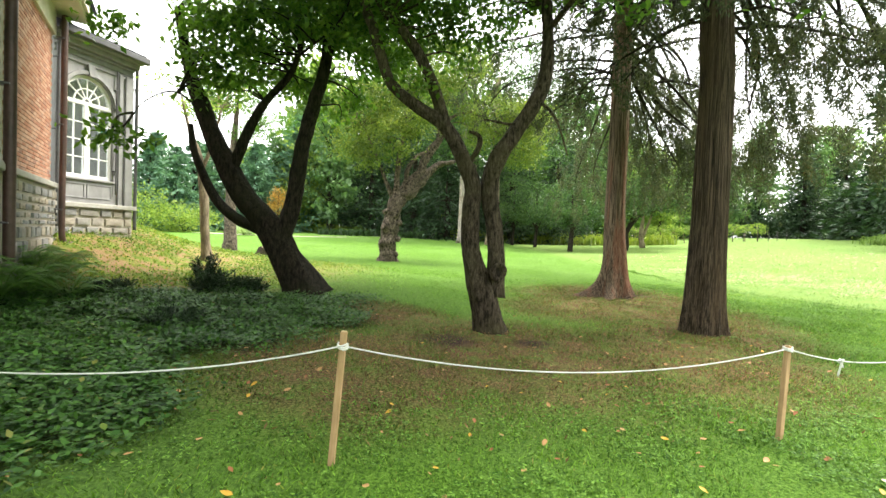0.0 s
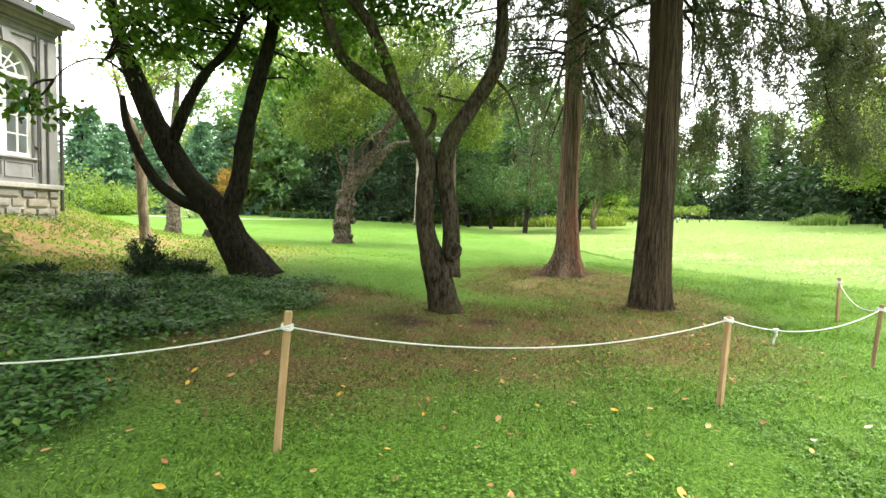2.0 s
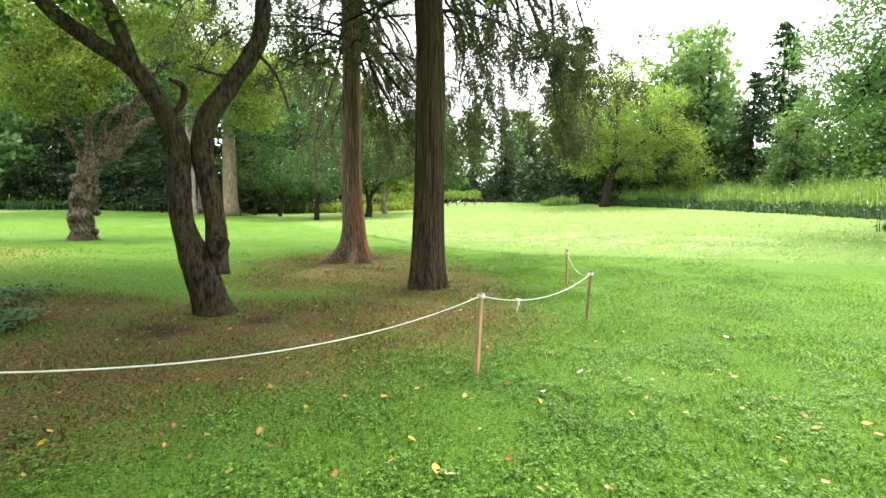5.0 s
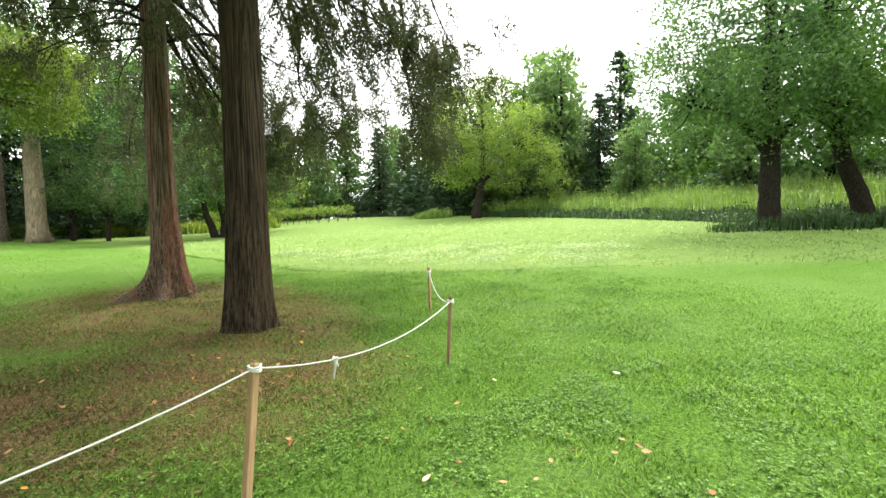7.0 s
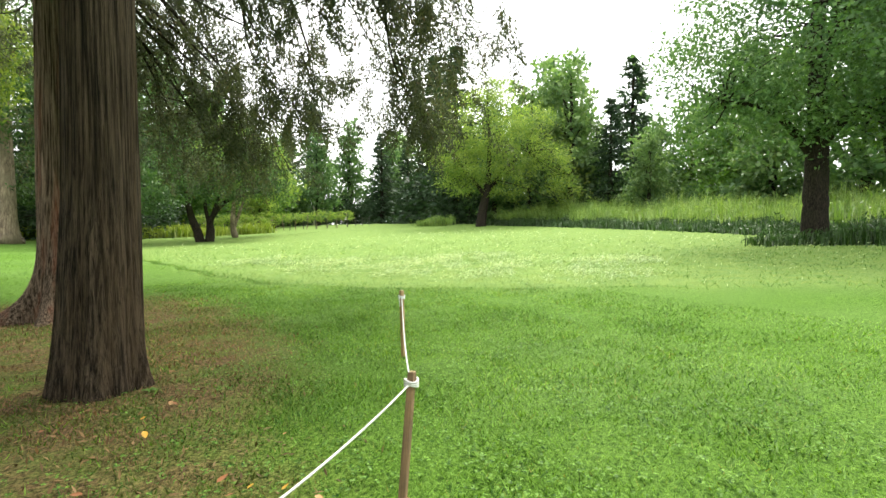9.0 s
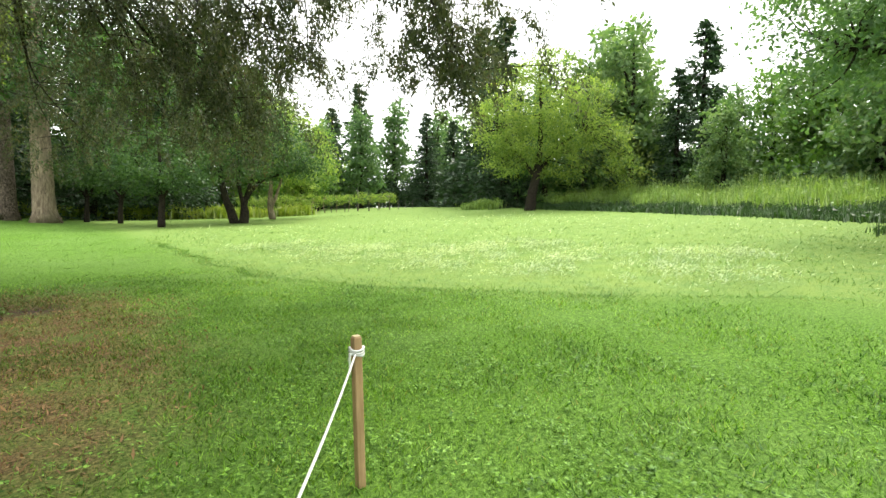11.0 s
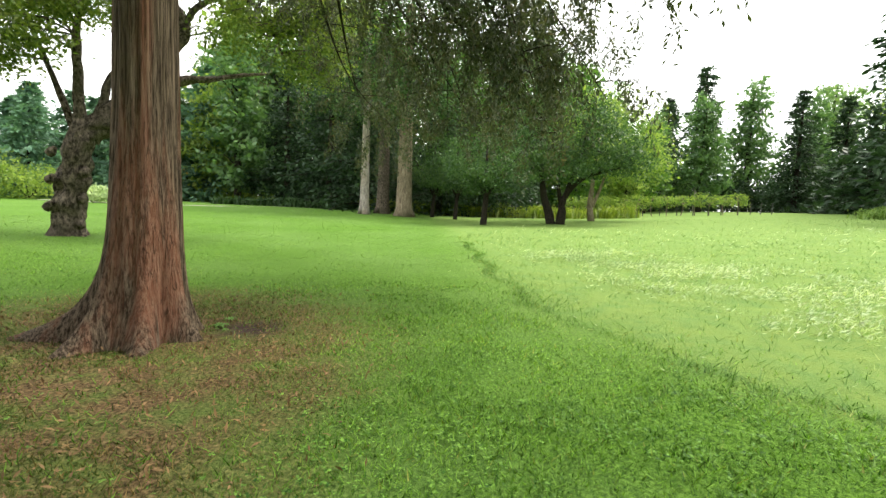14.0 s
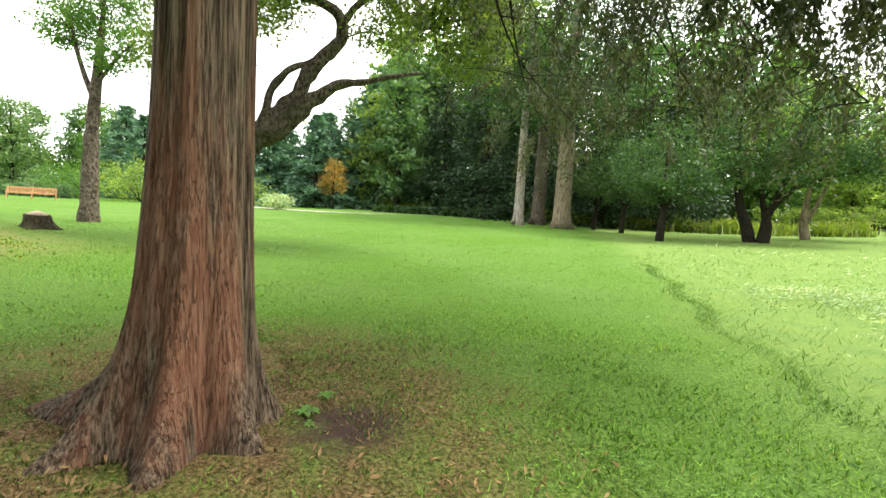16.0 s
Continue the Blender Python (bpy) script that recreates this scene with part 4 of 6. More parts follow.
gnarled = broadleaf("gnarled_tree", "old gnarled tree with knobbly trunk and yellow-green leaves", (-5.87, 19.85),
    [[(-5.87, 19.83, 0.15, 0.45), (-5.86, 19.85, 0.6, 0.36), (-5.80, 19.91, 1.45, 0.34), (-5.68, 19.97, 2.3, 0.33), (-5.53, 20.07, 3.1, 0.32), (-5.14, 20.54, 3.5, 0.34), (-4.76, 20.99, 4.05, 0.29), (-4.37, 21.46, 4.58, 0.2), (-3.97, 21.95, 5.06, 0.13), (-3.44, 22.59, 5.27, 0.085), (-2.89, 23.26, 5.58, 0.06), (-2.37, 23.89, 5.8, 0.03)],
     [(-5.5, 20.1, 3.0, 0.3), (-5.2, 20.45, 3.7, 0.24), (-4.95, 20.75, 4.15, 0.22), (-4.68, 21.05, 4.55, 0.21), (-4.54, 21.26, 5.23, 0.2), (-4.25, 21.61, 5.79, 0.19), (-3.97, 21.94, 6.35, 0.17), (-4.02, 21.89, 6.97, 0.15), (-4.35, 21.57, 7.25, 0.13), (-4.9, 21.03, 7.4, 0.1), (-5.3, 20.68, 8.0, 0.06)],
     [(-5.35, 20.3, 3.6, 0.13), (-5.24, 20.41, 4.0, 0.11), (-5.16, 20.51, 4.61, 0.10), (-4.88, 20.85, 5.22, 0.09), (-4.5, 21.31, 5.56, 0.08), (-4.25, 21.61, 5.94, 0.07)],
     [(-5.58, 20.05, 3, 0.16), (-5.5, 19.9, 4.4, 0.12), (-5.3, 19.7, 5.6, 0.09), (-5.0, 19.5, 6.6, 0.05)],
     [(-4.0, 21.9, 6.6, 0.1), (-3.5, 22.2, 7.4, 0.08), (-2.51, 22.6, 7.75, 0.07), (-1.60, 22.9, 7.1, 0.05), (-1.35, 23.0, 6.2, 0.03)],
     [(-5.63, 20.00, 2.9, 0.10), (-6.33, 19.95, 4.6, 0.07), (-7.13, 19.85, 6.4, 0.04)]],
    [(-5.83, 20.25, 7, 1.5, 1.4, 0.7), (-1.43, 22.25, 7.6, 1.6, 1.4, 0.9), (-0.13, 22.65, 6.2, 1.1, 1.1, 1.2), (-4.13, 20.85, 9.4, 2.6, 2, 1.2), (-2.13, 21.85, 6.3, 0.9, 0.9, 0.6), (-7.23, 19.85, 7.3, 1.5, 1.5, 1.2), (0.27, 22.85, 7.4, 1.2, 1.1, 1), (-4.23, 20.35, 7.9, 1.3, 1.1, 0.8), (-5.3, 18.6, 5.6, 0.9, 0.6, 0.9), (-6.6, 18.9, 5.4, 0.9, 0.6, 1.0), (-4.4, 18.9, 6.4, 0.9, 0.7, 0.7), (-7.6, 19.3, 5.6, 0.8, 0.7, 0.8)],
    1450, 28, 0.25, 0.125, M_LEAF_OLIVE, M_BARK_GNARL, 55, twigs=150, sides=26, step=0.08, rough=0.45, twig_r=0.03,
    flare=(0.05, 0.3, [(0, 0.16, 0.4), (120, 0.18, 0.5), (240, 0.14, 0.4)]))
for _k in range(9):
    _a, _h = _k * 2.1, 0.35 + 0.24 * _k
    _v, _f = tube([(0.38 * math.cos(_a) + 0.02 * _k, 0.38 * math.sin(_a), _h - 0.1, 0.06), (0.44 * math.cos(_a) + 0.02 * _k, 0.44 * math.sin(_a), _h, 0.13), (0.39 * math.cos(_a + 0.3) + 0.02 * _k, 0.39 * math.sin(_a + 0.3), _h + 0.13, 0.06)], 9, 0.05, 0.4, _k)
    add_part("burl", mesh_np("burl", _v, _f), M_BARK_GNARL, gnarled, smooth=True)

spindly = broadleaf("spindly_tree", "slim tree with scarred trunk and small high crown", (-13.85, 20.2),
    [[(-13.93, 20.15, 0.2, 0.38), (-13.98, 20.2, 1.2, 0.30), (-14.03, 20.25, 2.16, 0.27), (-14.11, 20.35, 3.75, 0.22), (-14.14, 20.46, 5.0, 0.19), (-14.11, 20.63, 6.95, 0.12), (-14.0, 20.7, 8.6, 0.05)],
     [(-14.14, 20.44, 4.8, 0.12), (-14.67, 20.31, 5.92, 0.09), (-15.03, 20.24, 6.9, 0.06), (-15.4, 20.2, 8.0, 0.03)],
     [(-14.12, 20.5, 5.4, 0.07), (-13.3, 20.8, 6.4, 0.05), (-12.6, 21.0, 6.9, 0.02)]],
    [(-14.2, 20.6, 8.2, 1.7, 1.5, 0.9), (-15.3, 20.2, 7.4, 1.2, 1.0, 0.6), (-12.4, 21.0, 6.9, 1.0, 0.8, 0.4), (-13.4, 20.7, 6.3, 0.9, 0.8, 0.4)],
    330, 24, 0.22, 0.13, M_LEAF_MID, M_BARK_GNARL, 61, twigs=60, rough=0.2, twig_r=0.025)


# ---- cedars ----
def cedar(name, label, base, trunk, boughs, bark, seed, flare, strands=20):
    """A tall cedar: fluted trunk, boughs that dip and hang with feathery sprays. A bough is (tip x, y, z, start height, droop)."""
    rng = np.random.default_rng(seed)
    shift = np.array([base[0], base[1], gz(*base) - 0.05])
    tree = thing(name, label, "tree", shift)
    pts = np.array(trunk, float)
    v, f = tube(pts, 140, 0.07, 0.0, seed, flare=flare, flute=(0.055, 3.4), ridge=(0.013, 8.5))
    add_part("trunk", mesh_np(name + "_trunk", v, f), bark, tree, smooth=True)
    places, axes, tw = [], [], []
    for b in boughs:
        tip = np.array(b[:3], float) - shift
        h0 = b[3]
        a = np.array([np.interp(h0, pts[:, 2], pts[:, 0]), np.interp(h0, pts[:, 2], pts[:, 1]), h0])
        span = tip - a
        L = np.linalg.norm(span)
        k1 = a + span * 0.35 + np.array([0, 0, 0.10 * L]) + rng.normal(size=3) * 0.05 * L
        k2 = a + span * 0.75 + np.array([0, 0, 0.06 * L]) + rng.normal(size=3) * 0.05 * L
        bl = [(*a, 0.024 + 0.005 * L), (*k1, 0.019 + 0.003 * L), (*k2, 0.015), (*tip, 0.008)]
        v, f = tube(bl, 7, 0.25, 0.1, seed, cap=False)
        add_part("bough", mesh_np(name + "_bough", v, f), M_BARK_DARK, tree, smooth=True)
        line = smooth_line(np.array(bl), 0.1)[:, :3]
        lo = int(len(line) * b[5]) if len(b) > 5 else int(len(line) * 0.3)
        m = int(strands * L / 3 * (0.63 if len(b) > 5 else 0.5))
        at = line[rng.integers(lo, len(line), m)]
        side = rng.normal(size=(m, 3)) * np.array([0.42, 0.42, 0.14]) * (0.5 + 0.1 * L)
        node = at + side
        for q in range(0, m, 2):
            tw.append(tube([(*at[q], 0.010), (*((at[q] + node[q]) / 2 + np.array([0, 0, 0.05])), 0.008), (*node[q], 0.004), (*(node[q] - np.array([0, 0, 0.3])), 0.002)], 4, 0.2, cap=False))
        n = m * 6
        start = np.repeat(node, 6, axis=0) + rng.normal(size=(n, 3)) * np.array([0.06, 0.06, 0.05])
        out = np.repeat(side, 6, axis=0)
        length = np.repeat(rng.uniform(0.25, 0.8, m), 6) * rng.uniform(0.5, 1.1, n) * b[4]
        for q in range(19):
            t = q / 19
            p = start + np.stack([out[:, 0] * 0.25 * t, out[:, 1] * 0.25 * t, -length * t], 1) + rng.normal(size=(n, 3)) * 0.03
            places.append(p)
            axes.append(np.tile(np.array([0, 0, -1.1]), (n, 1)))
    v, f = joined(tw)
    tagged(add_part("branchlets", mesh_np(name + "_branchlets", v, f), M_BARK_DARK, tree, smooth=True), kind="stuff")
    pos, ax = np.vstack(places), np.vstack(axes)
    v, f = leaf_quads(pos, 0.082, rng, 0.34, ax, 0.8, up=0.0)
    add_part("sprays", mesh_np(name + "_sprays", v, f), M_CEDAR_LEAF, tree)
    return tree


def ring_boughs(base, rng, count, z0, z1, r0, r1, drop, skip=None):
    out = []
    for k in range(count):
        a = k * 2.399 + rng.uniform(-0.3, 0.3)
        h = z0 + (z1 - z0) * k / count
        r = rng.uniform(r0, r1) * (1 - 0.35 * k / count)
        p = (base[0] + r * math.cos(a), base[1] + r * math.sin(a), h - drop * rng.uniform(0.6, 1.2) + gz(*base))
        if skip and skip(p):
            continue
        out.append((*p, h, rng.uniform(0.7, 1.1)))
    return out


_rng = np.random.default_rng(5)
C1, C2 = (3.40, 8.12), (2.66, 12.83)
c1 = cedar("cedar", "tall cedar with dark fluted fibrous bark and hanging sprays", C1,
    [(0, 0, -0.05, 0.335), (0.0, 0, 0.3, 0.325), (0.02, 0.02, 1.0, 0.31), (0.04, 0.05, 2.0, 0.292), (0.05, 0.07, 4.4, 0.275), (0.0, 0.12, 6.0, 0.265), (0, 0.15, 10, 0.19), (0, 0.2, 15, 0.06)],
    # the second, higher ring is mostly unseen, added for shade on the ground
    ring_boughs(C1, _rng, 34, 5.4, 13.0, 2.0, 4.2, 0.7) + ring_boughs(C1, _rng, 46, 7.6, 13.5, 2.4, 4.8, 0.5) + [
        (8.6, 10.6, 3.6, 6.6, 1.2, 0.45), (9.3, 9.6, 4.4, 7.6, 1.2, 0.45), (7.2, 10.2, 5.2, 6.9, 1.1, 0.4), (7.0, 12.6, 4.4, 7.4, 1.1, 0.45), (8.9, 11.0, 5.8, 8.2, 1.2, 0.4), (6.2, 8.6, 5.4, 6.6, 0.9),
        (5.4, 9.9, 4.0, 5.6, 0.9), (6.8, 12.0, 4.3, 6.6, 1.2, 0.4), (1.2, 9.3, 4.6, 5.8, 0.9), (4.6, 6.6, 5.0, 5.6, 0.8), (2.2, 6.6, 5.0, 5.7, 0.8), (5.6, 7.4, 5.2, 6.2, 0.8), (8.9, 10.9, 3.4, 6.8, 1.2, 0.75), (10.0, 12.6, 4.0, 7.2, 1.2, 0.75), (9.2, 11.6, 3.5, 7.0, 1.2, 0.75), (7.1, 13.0, 3.8, 6.9, 1.2, 0.75), (7.6, 14.6, 4.2, 7.2, 1.2, 0.75), (6.9, 13.4, 4.2, 7.2, 1.2, 0.7), (8.2, 9.2, 4.8, 7.4, 1.3, 0.7), (8.4, 9.8, 4.5, 7.2, 1.3, 0.7), (6.6, 9.6, 5.0, 7.0, 1.2, 0.6), (6.1, 10.2, 4.8, 6.8, 1.1, 0.6), (0.9, 7.8, 5.2, 6.0, 0.8)],
    M_CEDAR_GREY, 71, (0.03, 0.28, [(-20, 0.12, 0.35), (-100, 0.08, 0.4), (80, 0.1, 0.5), (190, 0.08, 0.4)]))
c2 = cedar("cedar", "tall reddish cedar with peeling bark and flared roots", C2,
    [(0.09, 0.03, -0.08, 0.36), (0.11, 0.04, 0.37, 0.345), (0.11, 0.07, 1.07, 0.318), (0.07, 0.14, 2.5, 0.285), (0.08, 0.14, 5.1, 0.25), (0.05, 0.15, 9, 0.22), (0, 0.2, 14, 0.06)],
    # again a higher ring, mostly out of view, thickens the shade below
    ring_boughs(C2, _rng, 36, 5.6, 12.5, 2.0, 4.2, 0.7) + ring_boughs(C2, _rng, 40, 7.8, 13.0, 2.4, 4.8, 0.5) + [
        (6.4, 17.8, 3.1, 7, 1.35, 0.4), (5.2, 19, 3.3, 7.2, 1.35, 0.4), (3.6, 19.6, 3.1, 7, 1.35, 0.4), (7.4, 16.6, 3.9, 7.8, 1.35, 0.4), (4.4, 18, 4.5, 7.6, 1.35, 0.35), (6, 19.6, 4.5, 8.4, 1.35, 0.4), (3.4, 21.4, 3.9, 8, 1.35, 0.45), (5.4, 16.2, 4.3, 7.2, 1.35), (-1.2, 13.2, 5, 6.2, 1.1, 0.25), (-0.6, 12.2, 5.6, 6.6, 1.1, 0.25), (-1.8, 13.8, 6.2, 7.4, 1.1, 0.25), (0.2, 14, 5, 6, 1), (0.6, 11.6, 5.2, 6, 0.9), (7.6, 16.2, 3.2, 7.0, 1.3, 0.45), (7.0, 17.4, 2.9, 6.8, 1.3, 0.45), (4.6, 20.2, 3.2, 7.2, 1.3, 0.4), (2.6, 21.6, 3.2, 7.2, 1.3, 0.4), (6.4, 20.6, 3.6, 7.8, 1.3, 0.4), (5.6, 18.4, 3.0, 6.6, 1.3, 0.4), (6.6, 16.4, 4.4, 7.6, 1.3, 0.3), (6.9, 17.0, 5.2, 8.2, 1.3, 0.3), (6.5, 15.9, 3.4, 7.0, 1.3, 0.7), (6.3, 16.4, 3.5, 7.0, 1.3, 0.7), (6.8, 16.9, 3.8, 7.2, 1.3, 0.7)],
    M_CEDAR, 72, (0.05, 0.33, [(-158, 0.62, 0.30), (-108, 0.50, 0.30), (-52, 0.44, 0.30), (2, 0.46, 0.24), (60, 0.35, 0.4), (130, 0.4, 0.4), (190, 0.5, 0.26)]))

# ---- trees at middle distance ----
def plain_trunk(name, label, base, h, r, bark, seed, lean=(0, 0), flare=0.25, group=""):
    tree = thing(name, label, "tree", (base[0], base[1], gz(*base) - 0.05), group)
    v, f = tube([(0, 0, 0, r * 1.05), (0.02, 0, 0.6, r), (lean[0] * 0.4, lean[1] * 0.4, h * 0.4, r * 0.85), (lean[0], lean[1], h, r * 0.5)], 20, 0.3, 0.06, seed, flare=(r * 0.15, 0.5, [(0, r * flare * 2, 0.4), (110, r * flare * 1.7, 0.4), (230, r * flare * 2, 0.4), (-60, r * flare * 1.6, 0.35)]))
    add_part("trunk", mesh_np(name + "_trunk", v, f), bark, tree, smooth=True)
    return tree


def crown_on(tree, blobs, clumps, per, spread, size, leaf, seed, hang=0.0, width=0.5):
    rng = np.random.default_rng(seed)
    shift = np.array(tree.matrix_basis.translation)
    c, pos = blob_points(blobs, clumps, per, spread, rng, 0.35)
    ax = np.tile(np.array([0, 0, -hang]), (len(pos), 1)) if hang else None
    v, f = leaf_quads(pos - shift, size, rng, width, ax)
    add_part("crown", mesh_np("crown", v, f), leaf, tree)


# the high parts of the two near crowns: unseen, added to shade the left foreground
for _tree, _blobs, _mat, _seed in SHADE_CROWNS:
    crown_on(_tree, _blobs, 1150, 22, 0.26, 0.25, _mat, _seed)
# cedar tops out of view, added to darken the ground below
CEDAR_SHADE_TOPS = [(c1, [(3.6, 8.4, 9.6, 5.2, 5.2, 1.1), (3.4, 8.2, 12.4, 3.2, 3.2, 1.4)], M_CEDAR_LEAF, 36), (c2, [(2.4, 12.8, 10.4, 3.0, 3.0, 1.1), (2.7, 13.0, 12.4, 2.4, 2.4, 1.2)], M_CEDAR_LEAF, 37)]
for _tree, _blobs, _mat, _seed in CEDAR_SHADE_TOPS:
    crown_on(_tree, _blobs, 700, 22, 0.26, 0.25, _mat, _seed)

_t = plain_trunk("great_tree", "huge old tree with buff trunk and flared roots", (-2.6, 44.5), 16, 0.6, M_BARK_BUFF, 3)
crown_on(_t, [(-2.6, 44.5, 15, 8, 7, 6), (-5, 43, 10.5, 5, 4, 2.6), (1.5, 43, 10, 4.5, 4, 2.6), (-1.5, 41, 9, 4, 3, 1.8), (-8, 45, 12, 4, 4, 3)], 760, 34, 0.6, 0.28, M_LEAF_DEEP, 5, 0.1)
_t = plain_trunk("pale_tree", "tall tree with smooth pale grey trunk", (-5.5, 43.6), 15, 0.34, M_BARK_PALE, 4)
crown_on(_t, [(-5.6, 43.6, 15, 5, 5, 4)], 150, 26, 0.6, 0.3, M_LEAF_MID, 6)
_t = plain_trunk("shaded_tree", "tall dark trunk between the great trees", (-4.9, 46.5), 15, 0.5, M_BARK_GNARL, 6)
crown_on(_t, [(-4.9, 47, 14, 6, 5, 4)], 150, 26, 0.6, 0.3, M_HEMLOCK, 7)
crown_seed = 80
for _x, _y, _h, _r, _w in ((4.15, 38.5, 6.6, 0.19, 2.6), (1.5, 44.5, 6.8, 0.15, 2.6), (-0.7, 46.6, 7.6, 0.15, 2.8)):
    crown_seed += 1
    _g = gz(_x, _y)
    broadleaf("small_tree", "small round-crowned tree standing on the lawn's edge", (_x, _y),
        [[(_x, _y, _g - 0.1, _r * 1.2), (_x + 0.05, _y, _g + 1.0, _r), (_x + 0.1, _y, _g + 2.2, _r * 0.8), (_x, _y, _g + _h * 0.8, 0.05)],
         [(_x + 0.08, _y, _g + 1.6, 0.1), (_x + 0.7, _y - 0.3, _g + 2.8, 0.06), (_x + 1.4, _y - 0.4, _g + 3.6, 0.03)],
         [(_x + 0.05, _y, _g + 1.8, 0.1), (_x - 0.7, _y + 0.2, _g + 3.0, 0.06), (_x - 1.3, _y + 0.2, _g + 4.2, 0.03)]],
        [(_x, _y, _g + _h * 0.62, _w, _w, _h * 0.3), (_x + 0.8, _y - 0.8, _g + 2.9, _w * 0.7, _w * 0.6, 0.7), (_x - 0.8, _y, _g + 3.2, _w * 0.6, _w * 0.6, 0.8)],
        230, 28, 0.32, 0.19, M_LEAF_DEEP, M_BARK_DARK, crown_seed, "small trees on the lawn's edge", twigs=30, step=0.3)
_g = gz(8.9, 42.6)
broadleaf("multi_stemmed_tree", "low multi-stemmed tree with dark stems and spreading crown", (8.9, 42.6),
    [[(8.6, 42.6, _g - 0.1, 0.34), (8.4, 42.6, _g + 0.8, 0.3), (8.0, 42.7, _g + 2.0, 0.24), (7.7, 42.8, _g + 4.2, 0.16), (7.6, 42.8, _g + 7, 0.06)],
     [(9.2, 42.5, _g - 0.1, 0.36), (9.3, 42.5, _g + 0.9, 0.3), (9.3, 42.5, _g + 1.6, 0.22), (9.9, 42.5, _g + 2.6, 0.17), (10.9, 42.4, _g + 3.4, 0.13), (12.6, 42.2, _g + 3.9, 0.08), (13.6, 42, _g + 4.4, 0.04)],
     [(9.3, 42.5, _g + 1.4, 0.2), (9.7, 42.4, _g + 2.8, 0.15), (10.2, 42.2, _g + 4.2, 0.11), (10.6, 42.0, _g + 6.5, 0.05)],
     [(9.2, 42.5, _g + 1.3, 0.16), (8.9, 42.3, _g + 3.2, 0.12), (9.0, 42.2, _g + 6.2, 0.06)]],
    [(8.8, 42.5, _g + 6.4, 4.0, 3.4, 2.8), (6.6, 42, _g + 4.0, 2.6, 2.2, 1.4), (12.0, 42.2, _g + 5.2, 3.0, 2.6, 1.7), (9.4, 41, _g + 3.8, 2.4, 1.8, 0.9), (13.4, 42.6, _g + 4.4, 1.8, 1.6, 1.1)],
    680, 28, 0.4, 0.2, M_LEAF_DEEP, M_BARK_DARK, 91, twigs=60, step=0.25)
_g = gz(12.2, 48.5)
broadleaf("pale_stemmed_tree", "small tree with pale leaning stem and yellow-green crown", (12.2, 48.5),
    [[(12.2, 48.5, _g - 0.1, 0.3), (12.0, 48.5, _g + 1.2, 0.24), (12.1, 48.5, _g + 3, 0.16), (12.4, 48.4, _g + 7, 0.06)], [(12.1, 48.5, _g + 1.0, 0.16), (12.7, 48.5, _g + 2.6, 0.12), (13.4, 48.4, _g + 5, 0.05)]],
    [(13.0, 48.5, _g + 7.0, 4.2, 3.2, 3.0), (15.0, 48.8, _g + 5.0, 3.0, 2.4, 1.8)], 260, 28, 0.5, 0.26, M_LEAF_YELLOW, M_BARK_BUFF, 92, twigs=30, step=0.3)

# the pair of big trees by the weeds, and the yellow-green tree on the field's far edge
_g = gz(27.8, 10.2)
broadleaf("field_tree", "big dark-trunked shade tree beside tall weeds", (27.8, 10.2),
    [[(27.8, 10.2, _g - 0.1, 0.55), (27.8, 10.2, _g + 1.2, 0.46), (27.9, 10.2, _g + 4, 0.4), (28.0, 10.3, _g + 9, 0.28), (28, 10.3, _g + 15, 0.08)],
     [(27.9, 10.2, _g + 3.4, 0.2), (26.4, 11.2, _g + 5.4, 0.14), (24.8, 12.4, _g + 6.0, 0.06)], [(27.9, 10.2, _g + 4.0, 0.2), (29.0, 8.8, _g + 6.0, 0.14), (29.8, 7.4, _g + 7.0, 0.06)], [(27.9, 10.2, _g + 5, 0.2), (26.4, 9.4, _g + 8.0, 0.14), (25.2, 8.6, _g + 10.0, 0.06)]],
    [(27.6, 10.4, _g + 9.5, 4.6, 4.6, 5.0), (25.8, 12.0, _g + 5.0, 2.8, 2.8, 1.8), (28.6, 8.6, _g + 4.6, 2.6, 2.6, 1.5), (26.0, 9.8, _g + 7.0, 3.2, 3.4, 2.4), (25.6, 13.4, _g + 8.0, 2.4, 2.6, 2.2), (27, 10.5, _g + 14, 3.4, 3.4, 2.6)],
    560, 56, 0.55, 0.20, M_LEAF_HAZED, M_BARK_DARK, 93, "big trees by the weeds", twigs=120, sides=16, step=0.25, twig_r=0.05)
_g = gz(32.0, 7.6)
broadleaf("field_tree", "big leaning shade tree behind tall weeds", (32.0, 7.6),
    [[(32.0, 7.6, _g - 0.1, 0.5), (31.9, 7.8, _g + 1.2, 0.42), (31.4, 8.5, _g + 4, 0.36), (31.2, 8.9, _g + 9, 0.25), (31, 9, _g + 14, 0.08)],
     [(31.4, 8.5, _g + 4, 0.2), (32.6, 7.0, _g + 6, 0.14), (33.8, 5.8, _g + 7.4, 0.06)]],
    [(31.6, 7.6, _g + 9.0, 4.6, 4.6, 4.6), (32.8, 5.6, _g + 5.0, 2.8, 2.8, 1.7), (30.6, 6.4, _g + 6.4, 2.8, 3.0, 1.8), (31.4, 8, _g + 14, 3.2, 3.2, 2.4), (33.5, 3.4, _g + 7.0, 2.6, 2.8, 2.6)],
    460, 56, 0.55, 0.25, M_LEAF_MID, M_BARK_DARK, 94, "big trees by the weeds", twigs=90, sides=16, step=0.25, twig_r=0.05)
_g = gz(36.0, 42.5)
